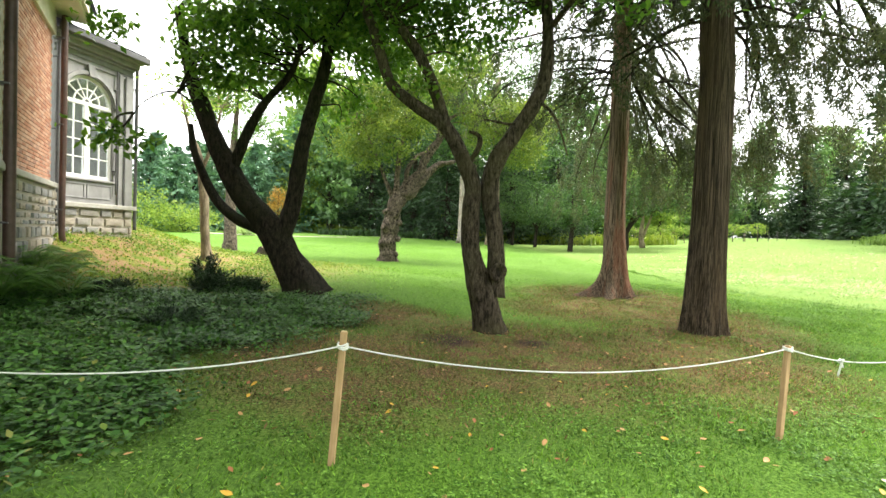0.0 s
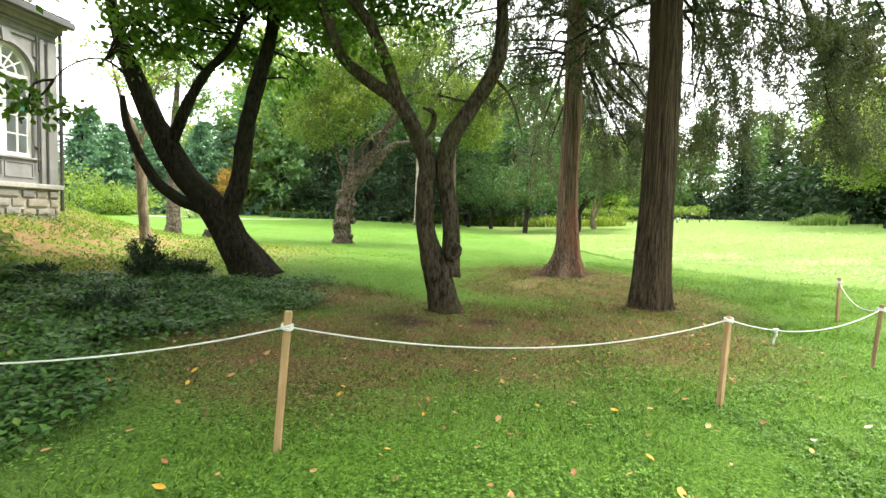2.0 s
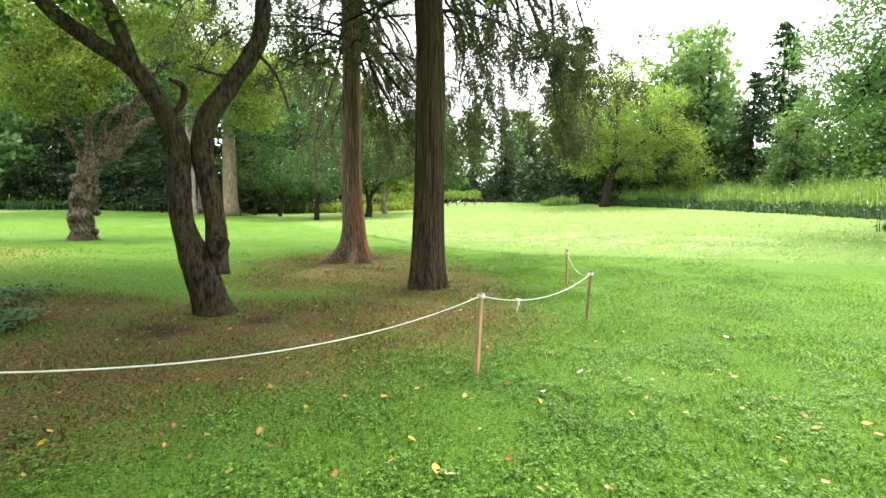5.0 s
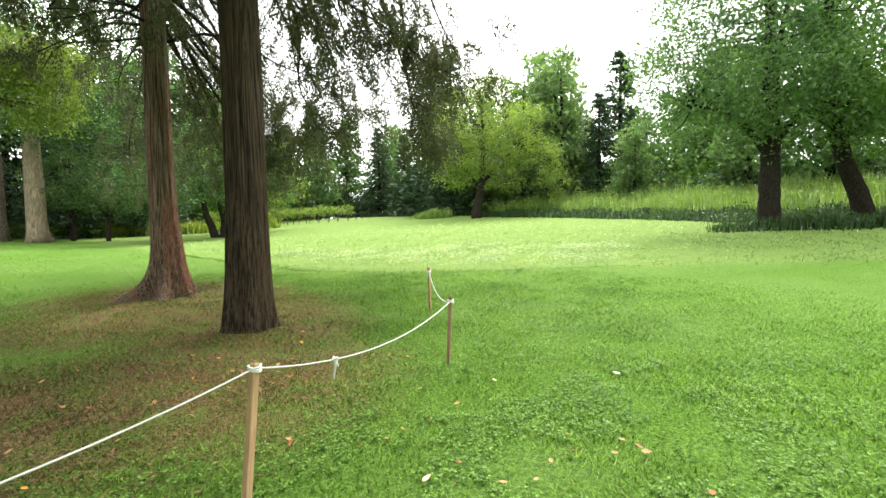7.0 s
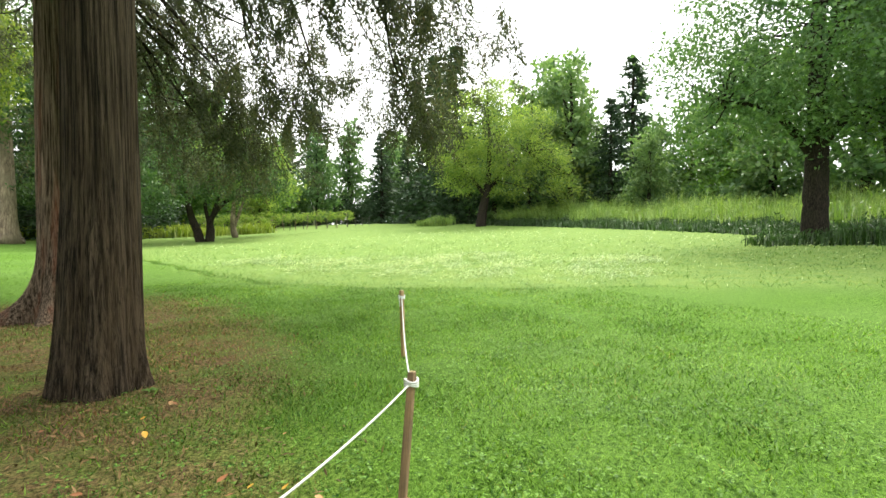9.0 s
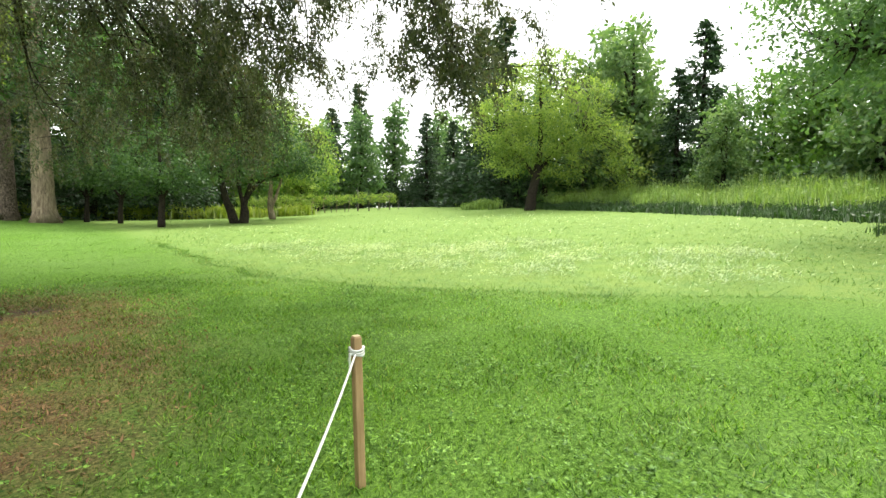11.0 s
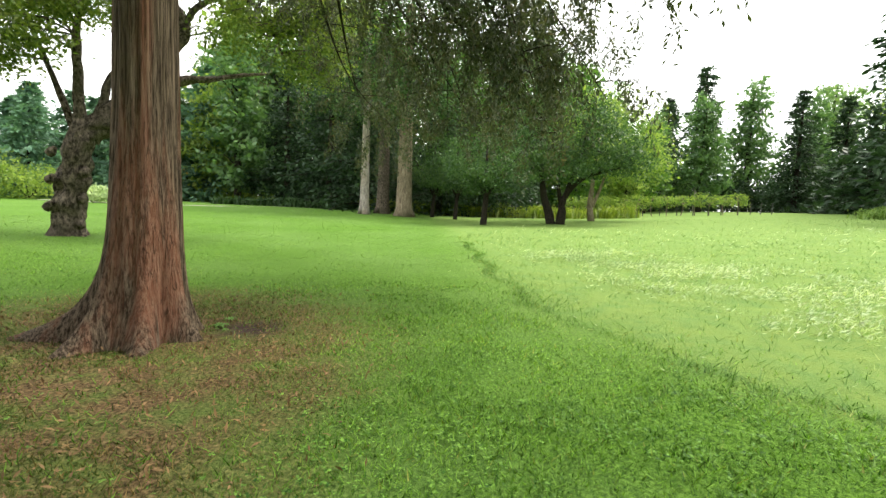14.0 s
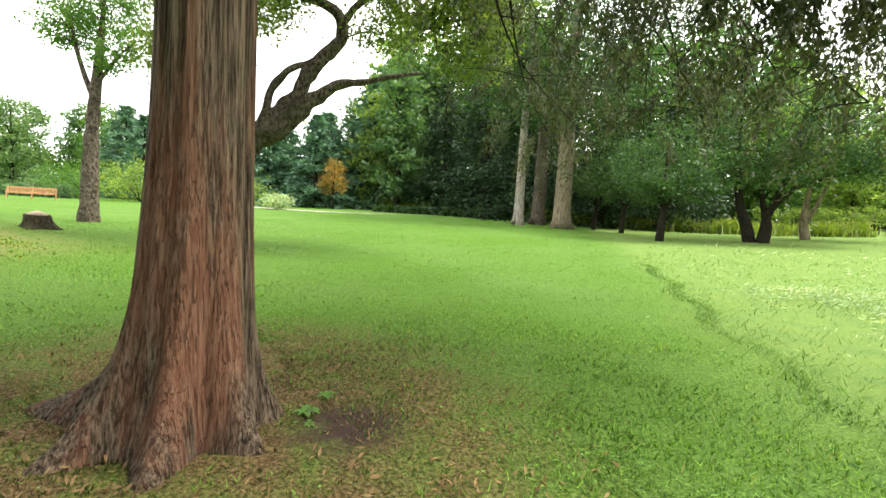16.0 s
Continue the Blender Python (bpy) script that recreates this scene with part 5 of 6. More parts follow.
broadleaf("yellow_green_tree", "spreading yellow-green tree with dark leaning trunk in the weeds", (36.0, 42.5),
    [[(36.0, 42.5, _g - 0.1, 0.6), (36.2, 42.4, _g + 1.8, 0.48), (36.6, 42.2, _g + 4, 0.4), (36.8, 42, _g + 8, 0.2), (36.5, 42, _g + 14, 0.06)],
     [(36.5, 42.2, _g + 3.6, 0.25), (38.4, 41, _g + 6.4, 0.16), (40.2, 39.8, _g + 8, 0.06)], [(36.4, 42.3, _g + 3.4, 0.22), (34.8, 43.4, _g + 6, 0.15), (33.2, 44.4, _g + 8, 0.06)]],
    [(36.4, 42.4, _g + 11.0, 4.2, 4.2, 3.4), (39.8, 40.2, _g + 8.6, 3.4, 3.2, 3.0), (33.4, 44.6, _g + 8.4, 3.2, 3.0, 2.8), (42.4, 38.4, _g + 6.6, 2.6, 2.6, 2.6), (37.6, 41.6, _g + 14.2, 2.4, 2.4, 1.8), (36.0, 43.0, _g + 6.9, 3.6, 3.6, 2.4), (38.6, 41.4, _g + 5.0, 2.8, 2.6, 2.2), (34.2, 43.8, _g + 5.0, 2.2, 2.2, 1.6), (41.4, 39.6, _g + 11.4, 2.2, 2.2, 1.8), (43.6, 37.4, _g + 4.0, 1.8, 1.8, 1.8)],
    640, 48, 0.55, 0.25, M_LEAF_YELLOW, M_BARK_DARK, 95, twigs=90, step=0.3, twig_r=0.05)
_g = gz(-27.3, 48.7)
broadleaf("orange_tree", "small tree turning orange on the far lawn", (-27.3, 48.7),
    [[(-27.3, 48.7, _g - 0.1, 0.12), (-27.3, 48.7, _g + 1.6, 0.10), (-27.2, 48.7, _g + 4.6, 0.03)]],
    [(-27.3, 48.7, _g + 2.6, 1.35, 1.35, 1.0), (-27.1, 48.7, _g + 4.2, 0.8, 0.8, 0.9)], 90, 24, 0.26, 0.2, M_LEAF_ORANGE, M_BARK_DARK, 96, twigs=16)


# ---- woods: a few kinds, copied round the place ----
def wood_tree(kind, seed, mat, tall, wide, label, leaf=0.52, clumps=240, per=21):
    """A forest tree about its own foot."""
    rng = np.random.default_rng(seed)
    tree = thing(kind, label, "tree", (0, 0, 0), "trees of the wood")
    top = tall * 0.92
    v, f = tube([(0, 0, -0.3, 0.42), (0.1, 0, tall * 0.2, 0.33), (rng.uniform(-0.5, 0.5), rng.uniform(-0.5, 0.5), tall * 0.5, 0.24), (0, 0, top, 0.05)], 9, 1.0, 0.1, seed)
    add_part("trunk", mesh_np(kind + "_trunk", v, f), M_BARK_DARK, tree, smooth=True)
    blobs = []
    for k in range(19):
        h = 0.1 + 0.83 * k / 18
        r = wide * (1 - 0.6 * abs(h - 0.42) * 1.6) * rng.uniform(0.3, 0.52)
        a = k * 2.4
        d = wide * 0.5 * (1 - 0.6 * h) * rng.uniform(0.3, 1.25)
        blobs.append((d * math.cos(a), d * math.sin(a), h * tall, r, r, tall * rng.uniform(0.045, 0.10)))
    c, pos = blob_points(blobs, clumps, per, 0.5, rng, 0.3)
    v, f = joined(twig_pieces(np.stack([c[::14, 0] * 0.1, c[::14, 1] * 0.1, c[::14, 2] * 0.85], 1), c[::14], rng, 0.08, 0.02))
    tagged(add_part("branches", mesh_np(kind + "_branches", v, f), M_BARK_DARK, tree, smooth=True), kind="stuff")
    v, f = leaf_quads(pos, leaf, rng, 0.6)
    add_part("crown", mesh_np(kind + "_crown", v, f), mat, tree)
    return tree


def conifer(kind, seed, mat, tall, wide, label, leaf=0.4, tiers=20, droop=0.15, low=0.06, gap=0.0):
    rng = np.random.default_rng(seed)
    tree = thing(kind, label, "tree", (0, 0, 0), "conifers of the wood")
    v, f = tube([(0, 0, -0.3, 0.35), (0, 0, tall * 0.5, 0.22), (0, 0, tall, 0.03)], 9, 1.0, 0.08, seed)
    add_part("trunk", mesh_np(kind + "_trunk", v, f), M_BARK_DARK, tree, smooth=True)
    pos, ax, twg = [], [], []
    for k in range(tiers):
        t = k / (tiers - 1)
        h = tall * (low + (0.98 - low) * t)
        reach = wide * (1 - t) ** 0.8 * rng.uniform(0.75, 1.1) + 0.25
        for q in range(int(7 + 3 * (1 - t))):
            if rng.uniform() < gap:
                continue
            a = rng.uniform(0, 6.283)
            L = reach * rng.uniform(0.6, 1.15)
            tip = np.array([math.cos(a) * L, math.sin(a) * L, h - droop * L + rng.uniform(-0.2, 0.2)])
            twg.append(((0, 0, h), tip))
            n = int(26 + 26 * L / max(wide, 0.1))
            s = rng.uniform(0.2, 1.0, n)[:, None]
            pos.append(np.array([0, 0, h]) + (tip - np.array([0, 0, h])) * s + rng.normal(size=(n, 3)) * np.array([0.3, 0.3, 0.12]) * (0.5 + 0.2 * L))
            ax.append(np.tile(np.array([math.cos(a), math.sin(a), -0.25]), (n, 1)))
    tw = twg[::3]
    v, f = joined(twig_pieces([a for a, b in tw], [b for a, b in tw], rng, 0.06, 0.015, 0.04))
    tagged(add_part("branches", mesh_np(kind + "_branches", v, f), M_BARK_DARK, tree, smooth=True), kind="stuff")
    v, f = leaf_quads(np.vstack(pos), leaf, rng, 0.4, np.vstack(ax), 0.6)
    add_part("needles", mesh_np(kind + "_needles", v, f), mat, tree)
    return tree


KINDS = {
    "a": (wood_tree("wood_tree", 201, M_LEAF_MID, 16, 6.0, "tall green broadleaf tree of the wood"), 16),
    "b": (wood_tree("wood_tree", 202, M_LEAF_HAZED, 16, 5.2, "tall dark green broadleaf tree of the wood"), 16),
    "c": (wood_tree("wood_tree", 203, M_LEAF_GREY, 16, 5.4, "tall grey-green broadleaf tree of the wood"), 16),
    "y": (wood_tree("wood_tree", 204, M_LEAF_YELLOW, 14, 5.6, "yellow-green broadleaf tree of the wood"), 14),
    "p": (conifer("white_pine", 211, M_PINE, 12, 5.2, "blue-green pine with level branches", 0.66, 18, 0.04, 0.05, 0.04), 12),
    "h": (conifer("hemlock", 212, M_HEMLOCK, 15, 4.4, "dark hemlock with drooping branches", 0.42, 22, 0.25, 0.04), 15),
    "s": (conifer("spruce", 213, M_HEMLOCK, 15, 4.0, "dark narrow spruce of the far wood", 0.46, 22, 0.26, 0.05, 0.12), 15),
}
WOOD = [("p", -43, 47.7, 9.5), ("p", -36.5, 44, 9), ("p", -40.5, 52, 11), ("p", -31, 50, 10), ("p", -47, 41, 9), ("p", -52, 49, 11), ("p", -29.0, 57.5, 15), ("y", -27.0, 57.0, 14), ("b", -24.0, 55.5, 17),
    ("b", -28.6, 62.5, 21), ("b", -25.5, 66, 22), ("b", -31.5, 63.5, 19), ("y", -31, 68, 27), ("a", -22, 74, 30), ("y", -14, 73, 26), ("h", -19, 57, 15), ("h", -14.5, 58, 17), ("h", -16.5, 65, 17), ("h", -9.5, 60, 18), ("h", -22, 60, 12), ("a", -24, 72, 26), ("b", -12, 70, 24), ("h", -5.5, 56, 16), ("h", -1.5, 58, 15),
    ("a", 0.8, 63, 19), ("b", 8, 67, 22), ("c", 15, 76, 21), ("b", -2, 72, 22), ("a", 4, 78, 24), ("h", 5.5, 58, 12), ("a", 12.5, 66, 18), ("y", 18, 64, 9), ("a", 22, 72, 12), ("c", 21, 88, 19), ("b", 29, 93, 18),
    ("s", 36.8, 97, 25), ("b", 43, 94, 22), ("b", 48.5, 87, 18), ("s", 46.5, 76, 15), ("s", 43.8, 81, 17), ("c", 54, 92, 22), ("h", 45, 69, 11), ("b", 53, 76, 17), ("s", 46, 66, 27), ("a", 51, 66, 16),
    ("c", 52.6, 44.2, 22), ("c", 56.4, 50.5, 26), ("s", 43.0, 56.5, 25), ("c", 56.0, 27.0, 14), ("h", -8.0, 50.5, 17), ("h", -1.0, 51.5, 15), ("h", 4.0, 53.5, 14), ("h", -12.5, 53.5, 18), ("b", 30.5, 78.0, 16), ("s", 27.5, 84.0, 17), ("b", 24.5, 80.0, 14), ("s", 60, 40, 22), ("b", 50, 58, 17), ("c", 62, 52, 19), ("b", 65, 42, 15), ("a", 60.7, 33, 15), ("c", 50.5, 49, 20), ("c", 57, 43.5, 14), ("h", 48.5, 45.5, 13), ("s", 52.5, 38, 15), ("b", 53, 32, 12), ("a", 56, 25, 18), ("c", 50, 20, 16), ("b", 47, 13, 17), ("a", 43, 3, 16), ("b", 45, -8, 18), ("c", 47.5, 30, 10),
    ("b", 44.5, 50, 16), ("h", 42.5, 53, 14), ("c", 47, 46, 15), ("p", -33, 54, 11), ("p", -46, 52, 12), ("p", -56, 44, 11), ("c", -62, 46, 12), ("c", -82, 44, 14), ("b", -87, 53, 15), ("a", -74, 50, 14), ("c", -66, 55, 14), ("p", -60, 52, 11), ("p", -41, 55, 11), ("y", -37.5, 58, 12), ("b", -34, 60, 14), ("a", -97, 45, 16), ("c", -70, 38, 12), ("b", -80, 34, 14), ("a", -92, 28, 15),
    # unseen trees behind the camera, added; the nearest block sky light from the foreground
    ("a", -9.5, -3.8, 13), ("b", -4.2, -5.4, 14), ("b", 1.5, -12, 15), ("a", 10, -16, 15), ("c", 22, -22, 17), ("b", 36, -20, 18)]
_rng = np.random.default_rng(9)
_first = set()
for _k, _x, _y, _h in WOOD:
    _src, _full = KINDS[_k]
    _m = Matrix.Translation((_x, _y, gz(_x, _y) - 0.1)) @ Matrix.Rotation(_rng.uniform(0, 6.28), 4, "Z") @ Matrix.Scale(_h / _full, 4)
    if _k not in _first:
        _first.add(_k)
        _src.matrix_basis = _m
        KINDS[_k] = (_src, _full)
    else:
        _s = _src.matrix_basis.to_scale()[0]
        _c = copy_thing(_src, _m @ Matrix.Scale(1.0 / _s, 4))


# ---- tall weeds, goldenrod, hedge and bushes ----
def scatter(n, rng, fn):
    """n places along a strip: fn maps two numbers from 0 to 1 to x, y."""
    return fn(rng.uniform(size=n), rng.uniform(size=n))


def weed_strip(line, depth, n, h0, h1, mat, label, seed, width=0.07, name="tall_weeds"):
    rng = np.random.default_rng(seed)
    p = smooth_line(np.array(line, float), 0.5)
    d = np.gradient(p, axis=0)
    d /= np.linalg.norm(d, axis=1)[:, None]
    nrm = np.stack([d[:, 1], -d[:, 0]], 1)
    k = rng.integers(0, len(p), n)
    w = rng.uniform(0, 1, n)
    off = w * depth + 0.7 * np.array([noise.noise((p[q][0] * 0.4, p[q][1] * 0.4, seed)) for q in k])
    x = p[k, 0] + nrm[k, 0] * off + rng.normal(size=n) * 0.55
    y = p[k, 1] + nrm[k, 1] * off + rng.normal(size=n) * 0.3
    bumpy = np.array([0.75 + 0.5 * noise.noise((a * 0.5, b * 0.5, seed + 3)) for a, b in zip(x, y)])
    h = (h0 + (h1 - h0) * w) * bumpy * rng.uniform(0.6, 1.15, n)
    v1, f1 = blade_tris(x, y, ground_z(x, y) - 0.05, h, np.full(n, width), rng, 0.35)
    me = mesh_np(name, v1, f1)
    nor = rng.normal(size=(len(v1), 3)) * 0.7 + np.array([0, 0, 1.0])
    nor /= np.linalg.norm(nor, axis=1)[:, None]
    me.normals_split_custom_set_from_vertices(nor.tolist())
    ob = add_part(name, me, mat)
    tagged(ob, label, "weeds", kind="stuff")
    m = n // 2
    pos = np.stack([x[:m], y[:m], ground_z(x[:m], y[:m]) + h[:m] * rng.uniform(0.3, 0.95, m)], 1)
    v, f = leaf_quads(pos, width * 3.2, rng, 0.35)
    add_part("weed_leaves", mesh_np("weed_leaves", v, f), mat, ob)
    return ob


weed_strip([(31.0, 2.0), (31.5, 8.0), (33.4, 15.0), (35.5, 21.0), (38.0, 33.0), (38.5, 46.0)], 3.0, 26000, 0.7, 1.15, M_WEED, "tall dark green weeds along the field's edge", 301)
weed_strip([(33.5, 2.0), (34.5, 8.0), (36.4, 15.0), (38.5, 21.0), (41.0, 33.0), (41.0, 46.0)], 9.0, 34000, 2.0, 3.3, M_WEED_LIGHT, "pale green weedy bank behind the field", 302, 0.09)
weed_strip([(33.5, 51.0), (35.5, 53.5), (38.0, 56.0)], 3.0, 5000, 0.9, 1.5, M_WEED_LIGHT, "pale green weeds at the field's far corner", 303, 0.09)
weed_strip([(27.5, 12.0), (29.2, 9.0), (31.5, 5.0)], 2.5, 5000, 0.5, 0.9, M_WEED, "weeds round the big trunks", 304, 0.06)
weed_strip([(16.0, 58.0), (8.0, 56.0), (-1.0, 54.5), (-9.0, 55.0)][::-1], 3.0, 12000, 0.9, 1.7, M_GOLD, "yellow-green goldenrod behind the lawn", 305, 0.09, "goldenrod")
weed_strip([(-9.0, 52.5), (-14.0, 53.0), (-22.0, 52.0)][::-1], 3.0, 9000, 0.5, 1.0, M_WEED, "low dark green plants before the wood", 306, 0.1, "low_plants")
weed_strip([(-20.0, 58.0), (-30.0, 58.0)][::-1], 3.0, 5000, 0.9, 1.5, M_GOLD, "yellow-green goldenrod under the wood", 307, 0.1, "goldenrod")


def thicket(line, depth, n, h, mat, label, seed, size=0.5):
    """Dense wild undergrowth that closes the wood near the ground."""
    rng = np.random.default_rng(seed)
    p = smooth_line(np.array(line, float), 0.5)
    k = rng.integers(0, len(p), n)
    x = p[k, 0] + rng.uniform(-depth, depth, n)
    y = p[k, 1] + rng.uniform(-depth, depth, n)
    top = h * (0.65 + 0.6 * np.array([noise.noise((a * 0.22, b * 0.22, seed)) for a, b in zip(x, y)]))
    pos = np.repeat(np.stack([x, y, ground_z(x, y) + top * rng.uniform(0, 1, n) ** 0.8], 1), 9, axis=0) + rng.normal(size=(n * 9, 3)) * 0.45
    v, f = leaf_quads(pos, size, rng, 0.6)
    tagged(add_part("undergrowth", mesh_np("undergrowth", v, f), mat), label, "undergrowth", kind="stuff")


thicket([(46, -8), (48, 4), (51, 18), (54, 32), (55, 46), (50, 58)], 3.0, 2900, 6.0, M_LEAF_HAZED, "dense green undergrowth of the wood by the field", 321, 0.56)
thicket([(49, 62), (52, 72), (48, 84), (42, 92), (36, 95)], 3.0, 2600, 6.0, M_HEMLOCK, "dark undergrowth of the far wood", 322)
thicket([(34, 90), (24, 86), (14, 78), (2, 74), (-10, 74), (-22, 76), (-34, 68)], 3.0, 3300, 7.0, M_HEMLOCK, "dark undergrowth behind the lawn", 323, 0.58)
thicket([(-36, 62), (-48, 60), (-62, 60), (-78, 56), (-92, 46), (-96, 30)], 3.0, 2800, 9.0, M_LEAF_MID, "green undergrowth of the far wood", 324, 0.6)


def bush(name, label, x, y, r, h, mat, seed, size=0.2, n=110):
    rng = np.random.default_rng(seed)
    ob = thing(name, label, "bush", (x, y, gz(x, y)))
    stems = [tube([(0, 0, -0.05, 0.04), (0.2 * math.cos(a) * r, 0.2 * math.sin(a) * r, h * 0.3, 0.03), (0.5 * math.cos(a) * r, 0.5 * math.sin(a) * r, h * 0.7, 0.01)], 5, 0.3, cap=False) for a in (0.3, 1.6, 2.9, 4.1, 5.4)]
    v, f = joined(stems)
    tagged(add_part("stems", mesh_np("stems", v, f), M_BARK_DARK, ob, smooth=True), kind="stuff")
    c, pos = blob_points([(0, 0, h * 0.5, r, r, h * 0.5), (r * 0.4, 0, h * 0.6, r * 0.6, r * 0.6, h * 0.4), (-r * 0.4, 0.2, h * 0.45, r * 0.6, r * 0.6, h * 0.4)], n, 24, 0.16 * r + 0.05, rng, 0.5)
    pos[:, 2] = np.abs(pos[:, 2])
    v, f = leaf_quads(pos, size, rng, 0.55)
    add_part("leaves", mesh_np("leaves", v, f), mat, ob)
    return ob


bush("bush", "rounded yellow-green bush on the far lawn", -36.0, 38.5, 3.6, 3.9, M_LEAF_YELLOW, 401, 0.26)
bush("bush", "broad yellow-green bush on the far lawn", -39.6, 36.4, 3.4, 3.6, M_LEAF_YELLOW, 405, 0.26)
bush("bush", "low yellow-green bush on the far lawn", -33.0, 41.0, 3.0, 2.7, M_LEAF_YELLOW, 406, 0.26)
bush("bush", "rounded green bush on the far lawn", -50.5, 36.6, 3.6, 3.4, M_LEAF_MID, 402, 0.26)
bush("bush", "pale flowering bush by the gravel path", -25.5, 39.5, 1.2, 1.3, M_SEED, 403, 0.2, 60)
bush("bush", "rounded green bush by the hedge", -57.5, 38.0, 3.0, 2.6, M_LEAF_HAZED, 404, 0.26)
weed_strip([(-46.0, 33.5), (-52.0, 33.0), (-60.0, 32.0)][::-1], 1.2, 9000, 1.3, 1.4, M_LEAF_HAZED, "clipped dark green hedge on the far lawn", 308, 0.12, "hedge")

# ---- fence with young vines on the field's far side ----
fence = thing("fence", "dark wire fence on slim posts behind the field", "fence", (0, 0, 0))
_post = box_bm((0.07, 0.07, 1.35), 0.008, at=(-0.035, -0.035, -0.1))
_post_me = bpy.data.meshes.new("post")
_post.to_mesh(_post_me)
_post.free()
_line = smooth_line(np.array([(-8.0, 56.5), (6.0, 55.0), (15.8, 60.0), (27.2, 62.0), (33.0, 64.0)]), 1.5)
for _x, _y in _line:
    add_part("post", _post_me, M_POST, fence, m=pose(_x, _y, gz(_x, _y), 0, 0, 20))
for _z in (0.35, 0.7, 1.05):
    _v, _f = tube([(a, b, gz(a, b) + _z, 0.008) for a, b in _line[::3]], 4, 2.0, cap=False)
    add_part("wire", mesh_np("wire", _v, _f), M_POST, fence)
_rng = np.random.default_rng(17)
for _k in range(13):
    _x, _y = 11.0 + 1.5 * _k, 58.6 + 0.33 * _k
    _v = broadleaf("vine", "young trained vine with yellow-green leaves", (_x, _y),
        [[(_x, _y, gz(_x, _y) - 0.05, 0.05), (_x + _rng.uniform(-0.2, 0.2), _y, gz(_x, _y) + 0.8, 0.04), (_x + _rng.uniform(-0.2, 0.2), _y, gz(_x, _y) + 1.7, 0.02)]],
        [(_x, _y, gz(_x, _y) + _rng.uniform(1.5, 1.9), 0.75, 0.6, 0.5), (_x + 0.4, _y, gz(_x, _y) + 1.3, 0.5, 0.4, 0.35)], 22, 18, 0.18, 0.2, M_LEAF_YELLOW, M_BARK_BUFF, 500 + _k, "young vines in a row", twigs=6, category="vine")

utility_pole = thing("utility_pole", "weathered wooden utility pole before the far trees", "utility pole", (31.3, 82.2, gz(31.3, 82.2)))
_v, _f = tube([(0, 0, -0.2, 0.17), (0, 0, 5, 0.15), (0, 0, 10.5, 0.11)], 10, 1.0)
add_part("pole", mesh_np("pole", _v, _f), M_POLE, utility_pole, smooth=True)
part("crossarm", box_bm((2.2, 0.12, 0.14), 0.01, at=(-1.1, -0.2, 9.6)), M_POLE, utility_pole)

# gravel path beyond the lawn
_bm = bmesh.new()
_edge = []
for _x, _y, _w in ((-31, 40.5, 0.7), (-26, 40.2, 0.8), (-21, 41, 0.9), (-17, 44, 0.8), (-15, 49, 0.6)):
    _edge.append([_bm.verts.new((_x + s * _w * 0.5, _y + s * _w, gz(_x + s * _w * 0.5, _y + s * _w) + 0.03)) for s in (-1, 1)])
for _p0, _p1 in zip(_edge, _edge[1:]):
    _bm.faces.new((_p0[0], _p1[0], _p1[1], _p0[1]))
bmesh.ops.recalc_face_normals(_bm, faces=_bm.faces[:])
tagged(part("path", _bm, M_GRAVEL), "pale gravel path across the far lawn", "path", kind="structure")

# ---- stump and bench ----
SX, SY = -10.3, 17.2
stump = thing("tree_stump", "sawn tree stump with flared roots in the grass", "tree stump", (SX, SY, gz(SX, SY) - 0.04))
_v, _f = tube([(0, 0, 0, 0.31), (0, 0, 0.22, 0.29), (0.02, 0, 0.42, 0.28)], 24, 0.06, 0.12, 8, flare=(0.05, 0.16, [(200, 0.4, 0.35), (320, 0.3, 0.3), (60, 0.25, 0.4), (130, 0.2, 0.3)]))
add_part("stump_bark", mesh_np("stump", _v, _f), M_BARK, stump, smooth=True)
_v, _f = tube([(0.02, 0, 0.41, 0.25), (0.02, 0, 0.45, 0.245)], 24, 0.03, 0.08, 8)
add_part("cut_face", mesh_np("cut_face", _v, _f), M_STUMPTOP, stump, "pale sawn top")


def bench(x, y, turn, length):
    b = thing("bench", "slatted honey-coloured wooden garden bench on the lawn", "bench", m=pose(x, y, gz(x, y), 0, 0, turn))
    for u in (-length / 2, -0.04, length / 2 - 0.08):
        part("leg", box_bm((0.07, 0.07, 0.62), 0.008, at=(u, -0.25, 0)), M_BENCH, b)
        part("leg", box_bm((0.07, 0.07, 0.88), 0.008, at=(u, 0.2, 0)), M_BENCH, b)
    for u in (-length / 2, length / 2 - 0.08):
        part("armrest", box_bm((0.08, 0.55, 0.04), 0.008, at=(u, -0.3, 0.62)), M_BENCH, b)
    for k in range(5):
        part("seat_slat", box_bm((length, 0.075, 0.025), 0.005, at=(-length / 2, -0.26 + 0.095 * k, 0.42)), M_BENCH, b)
    part("top_rail", box_bm((length, 0.05, 0.09), 0.01, at=(-length / 2, 0.21, 0.84)), M_BENCH, b)
    part("lower_rail", box_bm((length, 0.045, 0.07), 0.01, at=(-length / 2, 0.21, 0.47)), M_BENCH, b)
    n = int(length / 0.11)
    for k in range(n):
        part("back_slat", box_bm((0.05, 0.02, 0.30), 0.004, at=(-length / 2 + 0.08 + (length - 0.2) * k / n, 0.225, 0.54)), M_BENCH, b)
    return b


